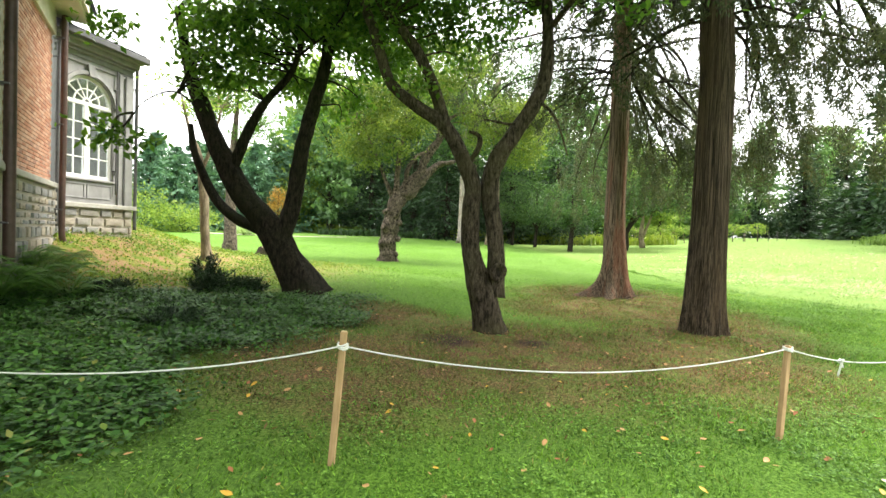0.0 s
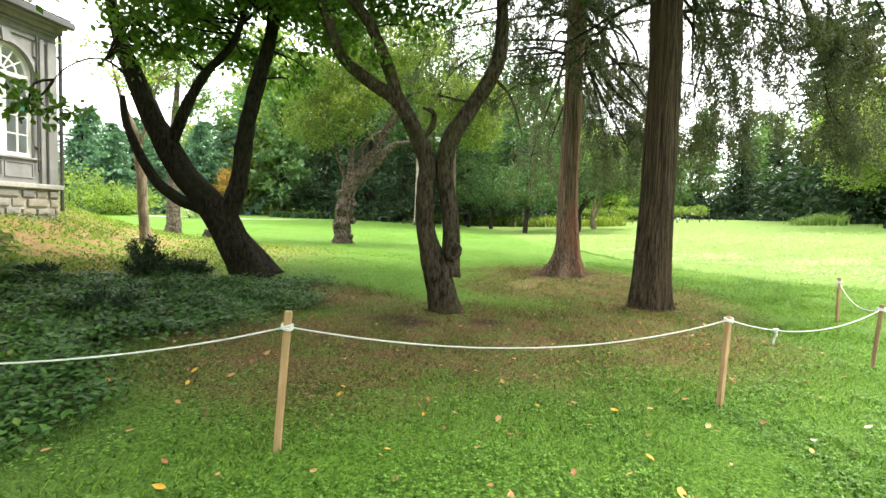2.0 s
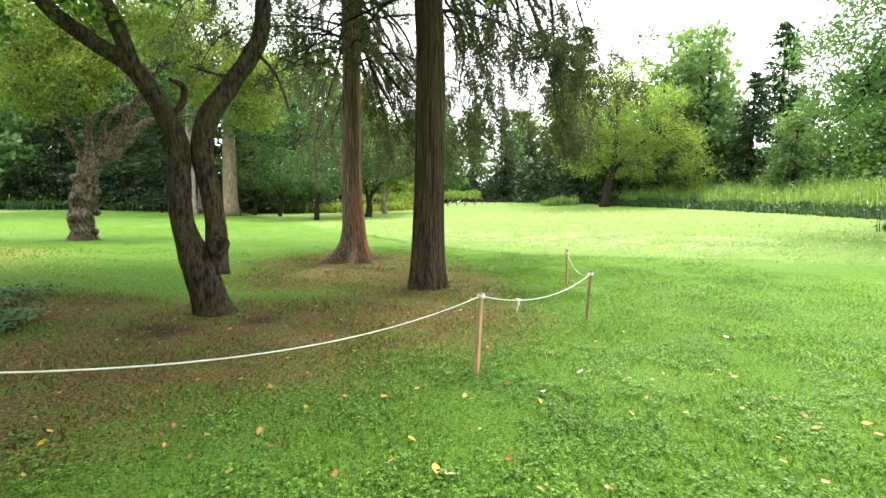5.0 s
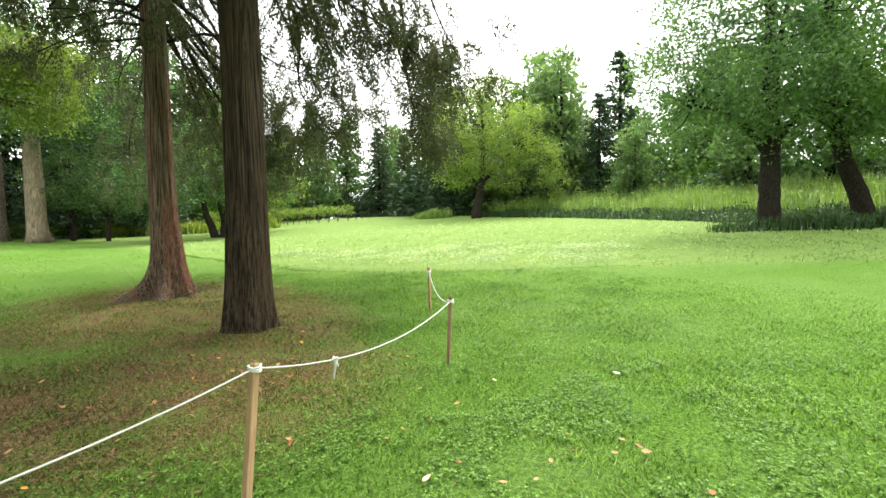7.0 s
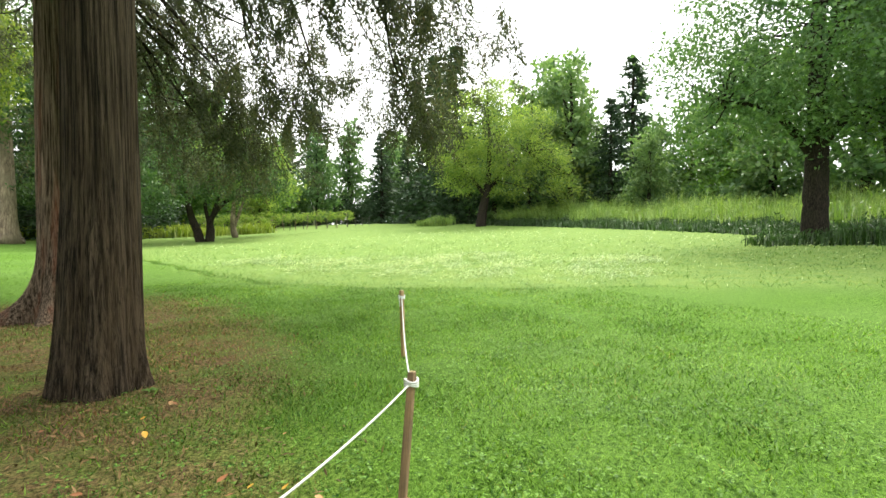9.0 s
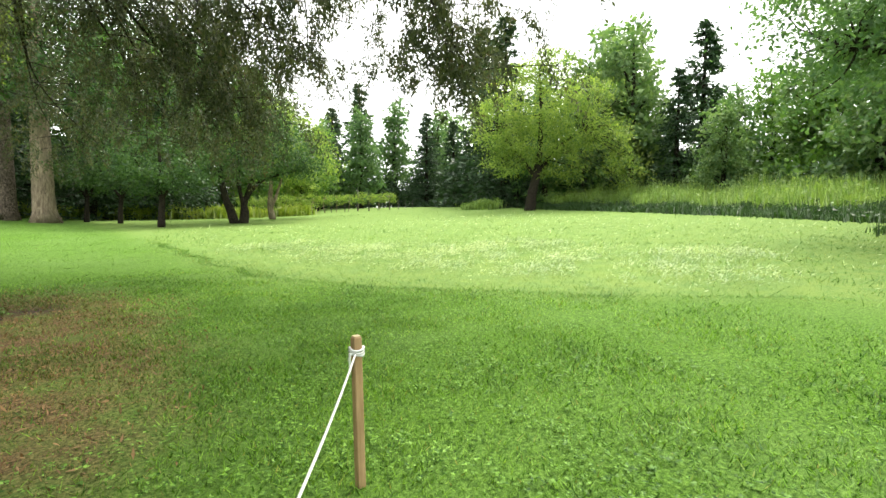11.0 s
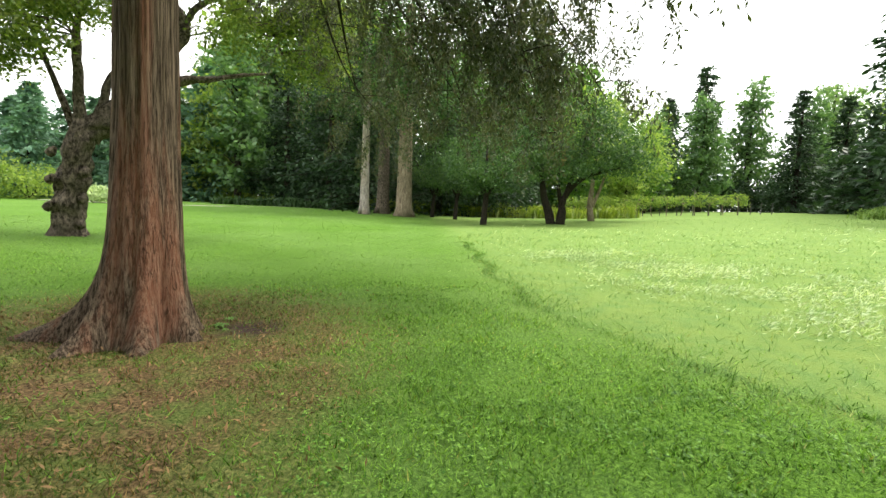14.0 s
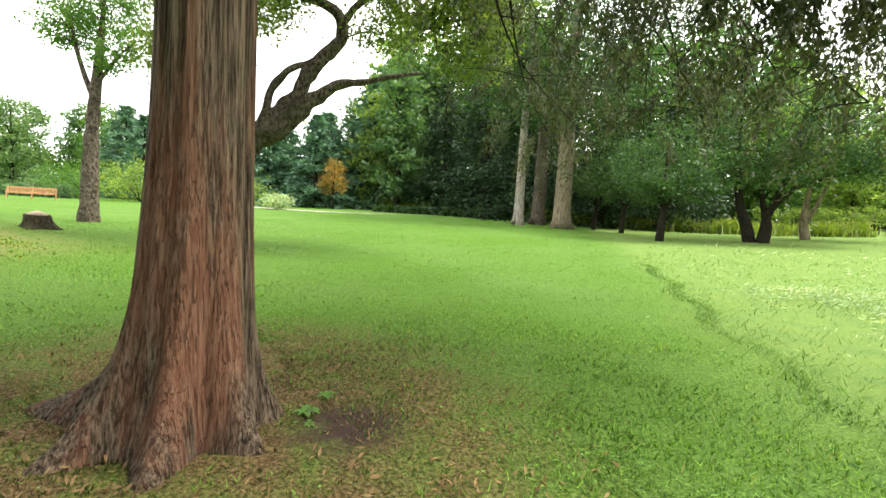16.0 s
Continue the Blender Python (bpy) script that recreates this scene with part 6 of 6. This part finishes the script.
# ---- stakes and rope ----
def stake(x, y, tx, ty, h, mat, label, w=0.043, turn=25):
    g = gz(x, y)
    top = Vector((tx - x, ty - y, h))
    tilt = Vector((0, 0, 1)).rotation_difference(top.normalized()).to_matrix().to_4x4()
    st = thing("stake", label, "stake", m=Matrix.Translation((x, y, g)) @ tilt @ Matrix.Rotation(radians(turn), 4, "Z"), group="rope stakes")
    part("post", box_bm((w, w * 0.9, h + 0.12), 0.004, at=(-w / 2, -w * 0.45, -0.12)), mat, st)
    part("top", box_bm((w - 0.008, w * 0.9 - 0.008, 0.006), 0.002, at=(-w / 2 + 0.004, -w * 0.45 + 0.004, h)), M_ENDGRAIN, st)
    return st


STAKES = [((-4.5, 0.7), (-4.5, 0.7), 0.85), ((-1.011, 2.06), (-0.985, 2.15), 0.86), ((2.295, 3.37), (2.42, 3.56), 0.765), ((4.63, 4.77), (4.78, 4.90), 0.72), ((6.13, 7.355), (6.113, 7.36), 0.745)]
stake(*STAKES[0][0], *STAKES[0][1], STAKES[0][2], M_STAKE, "squared pine stake holding the white rope")
stake(*STAKES[1][0], *STAKES[1][1], STAKES[1][2], M_STAKE, "leaning squared pine stake with rope tied near its top", 0.043, 8)
stake(*STAKES[2][0], *STAKES[2][1], STAKES[2][2], M_STAKE, "leaning squared pine stake holding the white rope", 0.045, 30)
stake(*STAKES[3][0], *STAKES[3][1], STAKES[3][2], M_STAKE_OLD, "weathered dark-stained stake holding the white rope", 0.04, 40)
stake(*STAKES[4][0], *STAKES[4][1], STAKES[4][2], M_STAKE, "reddish pine stake at the rope's end", 0.043, 10)


def tie(k, down):
    (x, y), (tx, ty), h = STAKES[k]
    f = (h - down) / h
    return np.array([x + (tx - x) * f, y + (ty - y) * f, gz(x, y) + h - down])


rope = thing("rope", "thin white rope slung from stake to stake", "rope", (0, 0, 0))
TIES = [tie(0, 0.1), tie(1, 0.10), tie(2, 0.055), tie(3, 0.075), tie(4, 0.07)]
for (_a, _b), _sag in zip(zip(TIES, TIES[1:]), (0.26, 0.19, 0.17, 0.16)):
    _pts = [(*(_a + (_b - _a) * t - np.array([0, 0, 4 * _sag * t * (1 - t)])), 0.0053) for t in np.linspace(0, 1, 13)]
    _v, _f = tube(_pts, 7, 0.06)
    add_part("span", mesh_np("span", _v, _f), M_ROPE, rope, smooth=True)
for _k, _p in enumerate(TIES):
    _w = 0.034
    for _q in range(3):
        _z = -0.012 + 0.012 * _q
        _v, _f = tube([(*(_p + np.array([math.cos(a) * _w, math.sin(a) * _w, _z + 0.006 * math.sin(a * 2 + _q)])), 0.0065) for a in np.linspace(0, 6.2, 9)], 6, 0.02)
        add_part("loop", mesh_np("loop", _v, _f), M_ROPE, rope, smooth=True)
_a, _b = TIES[2], TIES[3]
_p = _a + (_b - _a) * 0.26 - np.array([0, 0, 4 * 0.17 * 0.26 * 0.74])
_v, _f = tube([(*(_p + np.array(o)), 0.008) for o in ((-0.02, -0.02, 0.0), (0.0, 0.012, 0.014), (0.02, 0.0, -0.004), (0.0, -0.015, -0.02), (0.004, 0, -0.06), (-0.006, 0, -0.1), (-0.01, 0, -0.14))], 7, 0.015)
add_part("knot", mesh_np("knot", _v, _f), M_ROPE, rope, "knot with a hanging rope end", True)
_v, _f = tube([(*(_p + np.array(o)), 0.009) for o in ((0.03, 0.02, 0.0), (0.01, -0.02, 0.016), (-0.02, -0.01, 0.0), (0.0, 0.02, -0.012), (0.022, 0.015, -0.03), (0.03, 0.015, -0.06))], 7, 0.015)
add_part("knot", mesh_np("knot", _v, _f), M_ROPE, rope, smooth=True)
_p = TIES[4]
_v, _f = tube([(*(_p + np.array(o)), 0.006) for o in ((-0.035, -0.02, 0.0), (-0.045, -0.03, -0.03), (-0.04, -0.03, -0.07), (-0.045, -0.03, -0.1))], 6, 0.02)
add_part("rope_end", mesh_np("rope_end", _v, _f), M_ROPE, rope, smooth=True)


# ---- ferns, yews ----
def fern(x, y, fronds, length, seed):
    rng = np.random.default_rng(seed)
    ob = thing("fern", "lush green fern clump by the house", "fern", (x, y, gz(x, y)), "ferns by the house")
    vs, stems = [], []
    for k in range(fronds):
        a = k * 2.399 + rng.uniform(-0.3, 0.3)
        L = length * rng.uniform(0.7, 1.1)
        rise = rng.uniform(0.7, 1.25)
        d = np.array([math.cos(a), math.sin(a), 0])
        s = np.linspace(0, 1, 16)
        spine = np.outer(s * L * 0.8, d) + np.outer(L * rise * (1.6 * s - 1.25 * s * s), [0, 0, 1])
        stems.append(tube([(*p, 0.006 * (1 - 0.7 * t)) for p, t in zip(spine[::3], s[::3])], 4, 0.1, cap=False))
        side = np.array([-d[1], d[0], 0.0])
        for t in np.linspace(0.12, 1, 30):
            p = np.array([np.interp(t, s, spine[:, q]) for q in range(3)])
            w = L * 0.19 * math.sin(math.pi * min(1, t * 0.85 + 0.12)) + 0.01
            for sg in (-1, 1):
                tip = p + side * sg * w + d * w * 0.35 - np.array([0, 0, 0.18 * w])
                q = d * L * 0.016
                vs.append([p - q, (p + tip) / 2 - q * 1.1, tip, (p + tip) / 2 + q * 1.1])
    v = np.array(vs).reshape(-1, 3)
    v2, f2 = joined(stems)
    tagged(add_part("stems", mesh_np("stems", v2, f2), M_FERN, ob), kind="stuff")
    add_part("fronds", mesh_np("fronds", v, np.arange(len(v)).reshape(-1, 4)), M_FERN, ob)


for _k, (_x, _y, _l) in enumerate(((-6.9, 4.9, 0.95), (-7.5, 5.5, 0.9), (-6.5, 4.2, 0.9), (-7.6, 4.4, 1.0), (-6.2, 4.9, 0.7), (-6.9, 3.6, 0.8), (-8.3, 5.9, 1.0), (-7.7, 6.1, 0.9), (-8.6, 5.2, 1.0))):
    fern(_x, _y, 22, _l, 600 + _k)


def yew(x, y, r, h, seed, label="low dark green yew shrub in groundcover"):
    rng = np.random.default_rng(seed)
    ob = thing("yew", label, "shrub", (x, y, gz(x, y)), "yew shrubs")
    stems, pos, ax = [], [], []
    for k in range(26):
        a = rng.uniform(0, 6.283)
        d = np.array([math.cos(a) * r * rng.uniform(0.2, 1), math.sin(a) * r * rng.uniform(0.2, 1), h * rng.uniform(0.5, 1.0)])
        stems.append(tube([(0, 0, 0, 0.014), (*(d * np.array([0.5, 0.5, 0.6])), 0.009), (*d, 0.003)], 4, 0.1, cap=False))
        n = 70
        s = rng.uniform(0.25, 1.02, n)[:, None]
        pos.append(d * s + rng.normal(size=(n, 3)) * 0.025)
        ax.append(np.tile(d / np.linalg.norm(d) * 0.8, (n, 1)))
    v, f = joined(stems)
    tagged(add_part("stems", mesh_np("stems", v, f), M_BARK_DARK, ob), kind="stuff")
    v, f = leaf_quads(np.vstack(pos), 0.075, rng, 0.22, np.vstack(ax), 0.9)
    add_part("needles", mesh_np("needles", v, f), M_YEW, ob)


for _k, (_x, _y, _r, _h) in enumerate(((-5.75, 7.25, 0.32, 0.62), (-5.45, 7.0, 0.4, 0.42), (-5.05, 6.95, 0.42, 0.32), (-4.75, 7.2, 0.4, 0.3), (-5.25, 6.6, 0.4, 0.3), (-6.3, 5.7, 0.35, 0.22), (-4.0, 4.3, 0.4, 0.26))):
    yew(_x, _y, _r, _h, 640 + _k)


def sprig(x, y, r, n, seed):
    """A low rosette of broad leaves on short stems."""
    rng = np.random.default_rng(seed)
    ob = thing("weed", "small broad-leaved green weed at a tree's foot", "weed", (x, y, gz(x, y)), "weeds at the trees' feet")
    for k in range(n):
        a, L = k * 2.399 + rng.uniform(-0.3, 0.3), r * rng.uniform(0.6, 1.1)
        d, side = np.array([math.cos(a), math.sin(a), 0.0]), np.array([-math.sin(a), math.cos(a), 0.0])
        up = np.array([0, 0, 1.0])
        s = np.linspace(0, 1, 6)
        w = 0.24 * L * np.sin(np.pi * np.clip(s * 0.86 + 0.1, 0, 1))
        spine = np.outer(s * L, d) + np.outer(L * (0.9 * s - 0.75 * s * s), up)
        v = np.vstack([np.stack([p - side * q + up * 0.25 * q, p, p + side * q + up * 0.25 * q]) for p, q in zip(spine, w)])
        f = [[3 * i + j, 3 * i + 1 + j, 3 * i + 4 + j, 3 * i + 3 + j] for i in range(5) for j in (0, 1)]
        add_part("leaf", mesh_np("leaf", v, f), M_FERN, ob, smooth=True)


for _k, (_x, _y, _r, _n) in enumerate(((3.22, 13.42, 0.10, 10), (3.15, 13.72, 0.08, 9), (3.36, 13.3, 0.06, 7), (-0.1, 6.52, 0.09, 7), (-0.42, 6.55, 0.07, 6), (0.06, 6.62, 0.08, 7), (3.75, 7.75, 0.08, 7))):
    sprig(_x, _y, _r, _n, 680 + _k)


# ---- groundcover, grass, clover ----
rng_g = np.random.default_rng(77)


def zone(n, x0, x1, y0, y1, keep):
    x, y = rng_g.uniform(x0, x1, n), rng_g.uniform(y0, y1, n)
    ok = rng_g.uniform(size=n) < keep(x, y)
    return x[ok], y[ok]


def stuff(name, v, f, mat, label, category, upright=False):
    """Joined small growth. upright: blades shaded as the soft turf that they make together."""
    if upright:
        me = mesh_np(name, v, f)
        nor = rng_g.normal(size=(len(v), 3)) * 0.75 + np.array([0, 0, 1.0])
        nor /= np.linalg.norm(nor, axis=1)[:, None]
        me.normals_split_custom_set_from_vertices(nor.tolist())
        return tagged(add_part(name, me, mat), label, category, kind="stuff")
    return tagged(add_part(name, mesh_np(name, v, f), mat), label, category, kind="stuff")


x, y = zone(210000, -9.5, -2.2, 0.6, 8.8, ivy_mask)
_h = 0.10 + 0.10 * np.array([noise.noise((a * 1.7, b * 1.7, 2)) for a, b in zip(x, y)])
pos = np.stack([x, y, ground_z(x, y) + np.maximum(_h, 0.02) * rng_g.uniform(0.35, 1.15, len(x))], 1)
v, f = leaf_quads(pos, 0.058, rng_g, 0.6, rng_g.normal(size=(len(pos), 3)) * np.array([1, 1, 0.0]), 0.3, 0.05, 2.2)
stuff("groundcover", v, f, M_IVY, "dense dark green leafy groundcover under the leaning tree", "groundcover")
x, y = zone(50000, -12.5, -4.2, 3.5, 15.5, lambda a, b: bank_mask(a, b) * (0.35 + 0.65 * (np.sin(a * 1.7 + np.cos(b)) > -0.2)))
pos = np.stack([x, y, ground_z(x, y) + rng_g.uniform(0.01, 0.12, len(x))], 1)
v, f = leaf_quads(pos, 0.06, rng_g, 0.5, None, 1.0, 0.04, 0.9)
stuff("low_groundcover", v, f, M_IVY_LIGHT, "yellow-green low plants on the bank by the house", "groundcover")

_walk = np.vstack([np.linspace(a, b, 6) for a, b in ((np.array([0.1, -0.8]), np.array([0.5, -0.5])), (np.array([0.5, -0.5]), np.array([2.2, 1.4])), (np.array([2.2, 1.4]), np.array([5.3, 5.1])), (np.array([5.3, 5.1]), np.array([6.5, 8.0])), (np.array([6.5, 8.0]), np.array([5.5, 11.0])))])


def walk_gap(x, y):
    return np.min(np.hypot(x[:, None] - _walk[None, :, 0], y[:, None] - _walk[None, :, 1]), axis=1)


def lawn(x, y):
    return (1 - ivy_mask(x, y)) * (1 - field_mask(x, y)) * (1 - 0.8 * bank_mask(x, y))


def patchy(x, y, s, seed):
    return np.array([noise.noise((a * s, b * s, seed)) for a, b in zip(x, y)])


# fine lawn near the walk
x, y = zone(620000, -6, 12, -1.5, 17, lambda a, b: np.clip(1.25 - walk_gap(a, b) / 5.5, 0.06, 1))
ok = rng_g.uniform(size=len(x)) < lawn(x, y) * (1 - 0.86 * litter_mask(x, y))
x, y = x[ok], y[ok]
h = rng_g.uniform(0.02, 0.055, len(x)) * (1 + 0.7 * patchy(x, y, 1.3, 8))
v, f = blade_tris(x, y, ground_z(x, y) - 0.006, h, rng_g.uniform(0.006, 0.012, len(x)) * (1 + 0.07 * walk_gap(x, y)), rng_g, 1.7)
stuff("lawn_grass", v, f, M_GRASS, "short green lawn grass", "grass", True)
# thin yellowing grass through the litter
x, y = zone(230000, -4, 6, 1.5, 16, lambda a, b: litter_mask(a, b) * (1 - ivy_mask(a, b)) * 0.9)
ok = patchy(x, y, 1.1, 3) > -0.25
x, y = x[ok], y[ok]
v, f = blade_tris(x, y, ground_z(x, y) - 0.006, rng_g.uniform(0.015, 0.05, len(x)), rng_g.uniform(0.005, 0.010, len(x)), rng_g, 1.3)
stuff("thin_grass", v, f, M_GRASS_SHADE, "thin yellowing grass in brown litter", "grass", True)
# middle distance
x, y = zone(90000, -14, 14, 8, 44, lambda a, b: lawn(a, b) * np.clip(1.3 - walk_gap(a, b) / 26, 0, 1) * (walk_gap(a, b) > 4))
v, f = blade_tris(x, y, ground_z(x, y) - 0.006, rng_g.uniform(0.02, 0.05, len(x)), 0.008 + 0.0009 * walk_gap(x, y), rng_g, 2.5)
stuff("lawn_grass", v, f, M_GRASS_MID, "short green lawn grass", "grass", True)
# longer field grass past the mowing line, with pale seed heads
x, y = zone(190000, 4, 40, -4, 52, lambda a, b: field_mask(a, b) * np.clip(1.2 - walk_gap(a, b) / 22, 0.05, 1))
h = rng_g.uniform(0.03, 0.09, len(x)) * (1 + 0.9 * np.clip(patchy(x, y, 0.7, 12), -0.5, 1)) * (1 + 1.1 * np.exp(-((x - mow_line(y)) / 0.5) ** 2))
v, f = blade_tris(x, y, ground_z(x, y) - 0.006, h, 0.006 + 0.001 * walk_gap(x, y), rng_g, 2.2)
stuff("field_grass", v, f, M_GRASS_FIELD, "longer bright field grass", "grass", True)
x, y = zone(200000, 5, 30, 6, 36, lambda a, b: field_mask(a, b) * np.maximum(near_spots(a, b, [(10.4, 18.4, 2.6), (11.5, 15.5, 2.4), (12.6, 13.0, 2.2), (8.6, 21.5, 2.0), (14.5, 17, 2.4), (14, 11.5, 2.2), (16.5, 12.5, 2.0)]), 0.02))
ok = patchy(x, y, 0.9, 20) + 0.5 * patchy(x, y, 2.6, 21) > -0.04
x, y = x[ok], y[ok]
pos = np.stack([x, y, ground_z(x, y) + rng_g.uniform(0.03, 0.14, len(x))], 1)
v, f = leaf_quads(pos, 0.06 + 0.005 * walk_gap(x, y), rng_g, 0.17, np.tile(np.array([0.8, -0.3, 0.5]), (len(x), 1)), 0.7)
stuff("seed_heads", v, f, M_SEED, "pale flattened grass seed heads", "grass", True)
# a thick dark ridge of uncut tufts along the mowing line
y = rng_g.uniform(8.0, 26.0, 9500)
x = mow_line(y) + rng_g.normal(size=len(y)) * 0.09 + 0.06
ok = rng_g.uniform(size=len(x)) < np.clip(0.55 + 0.5 * patchy(x, y, 0.8, 44), 0, 1)
x, y = x[ok], y[ok]
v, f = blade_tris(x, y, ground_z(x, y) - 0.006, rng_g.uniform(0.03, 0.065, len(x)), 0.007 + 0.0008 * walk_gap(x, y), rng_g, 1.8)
stuff("uncut_grass", v, f, M_GRASS_FIELD, "uncut green tufts along the mowing line", "grass", True)
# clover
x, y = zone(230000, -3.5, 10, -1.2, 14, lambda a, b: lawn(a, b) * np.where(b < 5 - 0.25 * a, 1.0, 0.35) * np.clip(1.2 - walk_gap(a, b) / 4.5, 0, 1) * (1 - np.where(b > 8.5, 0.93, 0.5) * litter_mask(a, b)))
ok = patchy(x, y, 1.4, 30) + 0.6 * patchy(x, y, 5.0, 31) > 0.0
x, y = x[ok], y[ok]
x, y = np.repeat(x, 3), np.repeat(y, 3)
pos = np.stack([x, y, ground_z(x, y) + np.repeat(rng_g.uniform(0.02, 0.055, len(x) // 3), 3)], 1)
a = np.tile(np.array([0, 2.094, 4.189]), len(x) // 3) + np.repeat(rng_g.uniform(0, 6.28, len(x) // 3), 3)
v, f = leaf_quads(pos, np.repeat(rng_g.uniform(0.010, 0.022, len(x) // 3), 3), rng_g, 0.9, np.stack([np.cos(a), np.sin(a), 0.1 + 0 * a], 1) * 3, 0.5, 0.02, 2.0)
stuff("clover", v, f, M_CLOVER, "small green clover leaves in the lawn", "clover")
# needle and twig litter
x, y = zone(26000, -4, 6, 2, 16, lambda a, b: litter_mask(a, b) * (1 - ivy_mask(a, b)))
pos = np.stack([x, y, ground_z(x, y) + rng_g.uniform(0.004, 0.02, len(x))], 1)
v, f = leaf_quads(pos, 0.06, rng_g, 0.25, None, 1.0, 0.05, 1.5)
v[:, 2] = np.maximum(v[:, 2], ground_z(v[:, 0], v[:, 1]) + 0.002)
stuff("leaf_litter", v, f, leaf_mat("litter", (0.13, 0.08, 0.04), (0.33, 0.205, 0.105), 0.1, 0.8), "brown needles and scraps of leaves under the trees", "leaf litter")


# ---- fallen leaves, each a thing ----
def fallen_mesh(mat, seed):
    rng = np.random.default_rng(seed)
    n = 7
    s = np.linspace(0, 1, n)
    w = 0.28 * np.sin(np.pi * s ** 0.8)
    curl = rng.uniform(0.1, 0.35)
    rows = []
    for t, q in zip(s, w):
        zc = curl * (t - 0.5) ** 2
        rows += [(t - 0.5, -q, zc + 0.25 * q), (t - 0.5, 0, zc), (t - 0.5, q, zc + 0.3 * q)]
    f = [[3 * k + j, 3 * k + 3 + j, 3 * k + 4 + j, 3 * k + 1 + j] for k in range(n - 1) for j in (0, 1)]
    me = mesh_np("fallen_leaf", np.array(rows), np.array(f))
    me.materials.append(mat)
    return me


LEAF_ME = {k: [fallen_mesh(m, 700 + 3 * i + j) for j in range(2)] for i, (k, m) in enumerate(M_FALLEN.items())}
LEAF_LABEL = {"yellow": "fallen yellow leaf lying on the grass", "tan": "fallen tan leaf lying on the grass", "pale": "large pale fallen leaf lying on the grass", "rust": "curled rust-brown fallen leaf on the grass"}


def fallen(kind, x, y, size):
    ob = new("fallen_leaf", LEAF_ME[kind][rng_g.integers(2)])
    ob.matrix_basis = pose(x, y, gz(x, y) + 0.04, rng_g.uniform(-25, 25), rng_g.uniform(-25, 25), rng_g.uniform(0, 360)) @ Matrix.Scale(size, 4)
    tagged(ob, LEAF_LABEL[kind], "leaf", "fallen leaves")


fallen("pale", 1.43, 1.81, 0.13)
fallen("yellow", 1.36, 1.90, 0.09)
for _k in range(300):
    _x, _y = rng_g.uniform(-3.0, 4.5), 0.6 + 6.6 * rng_g.uniform() ** 1.2
    if float(ivy_mask(_x, _y)) > 0.4 or _y > 3.2 + 0.9 * abs(_x) + 4.5:
        continue
    fallen(rng_g.choice(["yellow", "tan", "tan", "rust", "tan", "rust"]), _x, _y, rng_g.uniform(0.035, 0.075))
for _x, _y in ((4.6, 4.0), (5.6, 3.4), (3.6, 1.9), (6.9, 3.2), (3.2, 3.0), (2.6, 2.7)):
    fallen("pale", _x, _y, 0.07)
bench(-40.2, 28.6, 62, 3.0)

# ---- masonry pieces ----
_bk = box_bm((0.205, 0.02, 0.062), 0.004, at=(0, 0, 0))
brick_me = bpy.data.meshes.new("brick")
_bk.to_mesh(brick_me)
_bk.free()
_rest = []
_count = 0
_bv = np.array([v.co[:] for v in brick_me.vertices])
_bf = [list(p.vertices) for p in brick_me.polygons]
_rv, _rf = [], []
for _row in range(43):
    _z = 2.40 + 0.0745 * _row
    for _col in range(16):
        _u = 0.80 + 0.2155 * _col - (0.108 if _row % 2 else 0)
        if _u < 0.79 or _u + 0.205 > 4.19:
            continue
        _y = -0.004 + rng_h.uniform(-0.003, 0.003)
        if _count < 300:
            add_part("brick", brick_me, M_BRICK, brick_wall, m=Matrix.Translation((_u, _y, _z)))
        else:
            _rf += [[q + len(_rv) * len(_bv) for q in p] for p in _bf]
            _rv.append(_bv + np.array([_u, _y, _z]))
        _count += 1
_me = bpy.data.meshes.new("bricks")
_me.from_pydata(np.vstack(_rv).tolist(), [], _rf)
tagged(add_part("bricks", _me, M_BRICK, brick_wall), kind="stuff")


def rubble(parent, u0, u1, z0, z1, y, seed):
    """Uneven stones of a rubble base, each with its own outline."""
    rng = np.random.default_rng(seed)
    z = z0
    while z < z1 - 0.05:
        h = min(rng.uniform(0.10, 0.24), z1 - z)
        u = u0
        while u < u1 - 0.05:
            w = min(rng.uniform(0.16, 0.55), u1 - u)
            j = lambda: rng.uniform(-0.016, 0.016)
            o = [(u + 0.012 + abs(j()), z + 0.012 + abs(j())), (u + w - 0.012 - abs(j()), z + 0.012 + abs(j())), (u + w - 0.012 - abs(j()), z + h - 0.012 - abs(j())), (u + 0.012 + abs(j()), z + h - 0.012 - abs(j()))]
            d = 0.02 + rng.uniform(0, 0.03)
            cu, cz = u + w / 2, z + h / 2
            vv = [(a, y + 0.03, b) for a, b in o] + [(cu + (a - cu) * 0.86, y - d, cz + (b - cz) * 0.84) for a, b in o] + [(cu + j() * 2, y - d - 0.012, cz + j())]
            me = bpy.data.meshes.new("stone")
            me.from_pydata(vv, [], [[0, 1, 5, 4], [1, 2, 6, 5], [2, 3, 7, 6], [3, 0, 4, 7], [4, 5, 8], [5, 6, 8], [6, 7, 8], [7, 4, 8]])
            add_part("stone", me, M_STONE, parent)
            u += w
        z += h


rubble(base_brick, 0.72, 4.28, 0.3, 2.25, -0.06, 801)
rubble(base_bay, 0.0, 1.95, 0.9, 1.89, -0.02, 802)
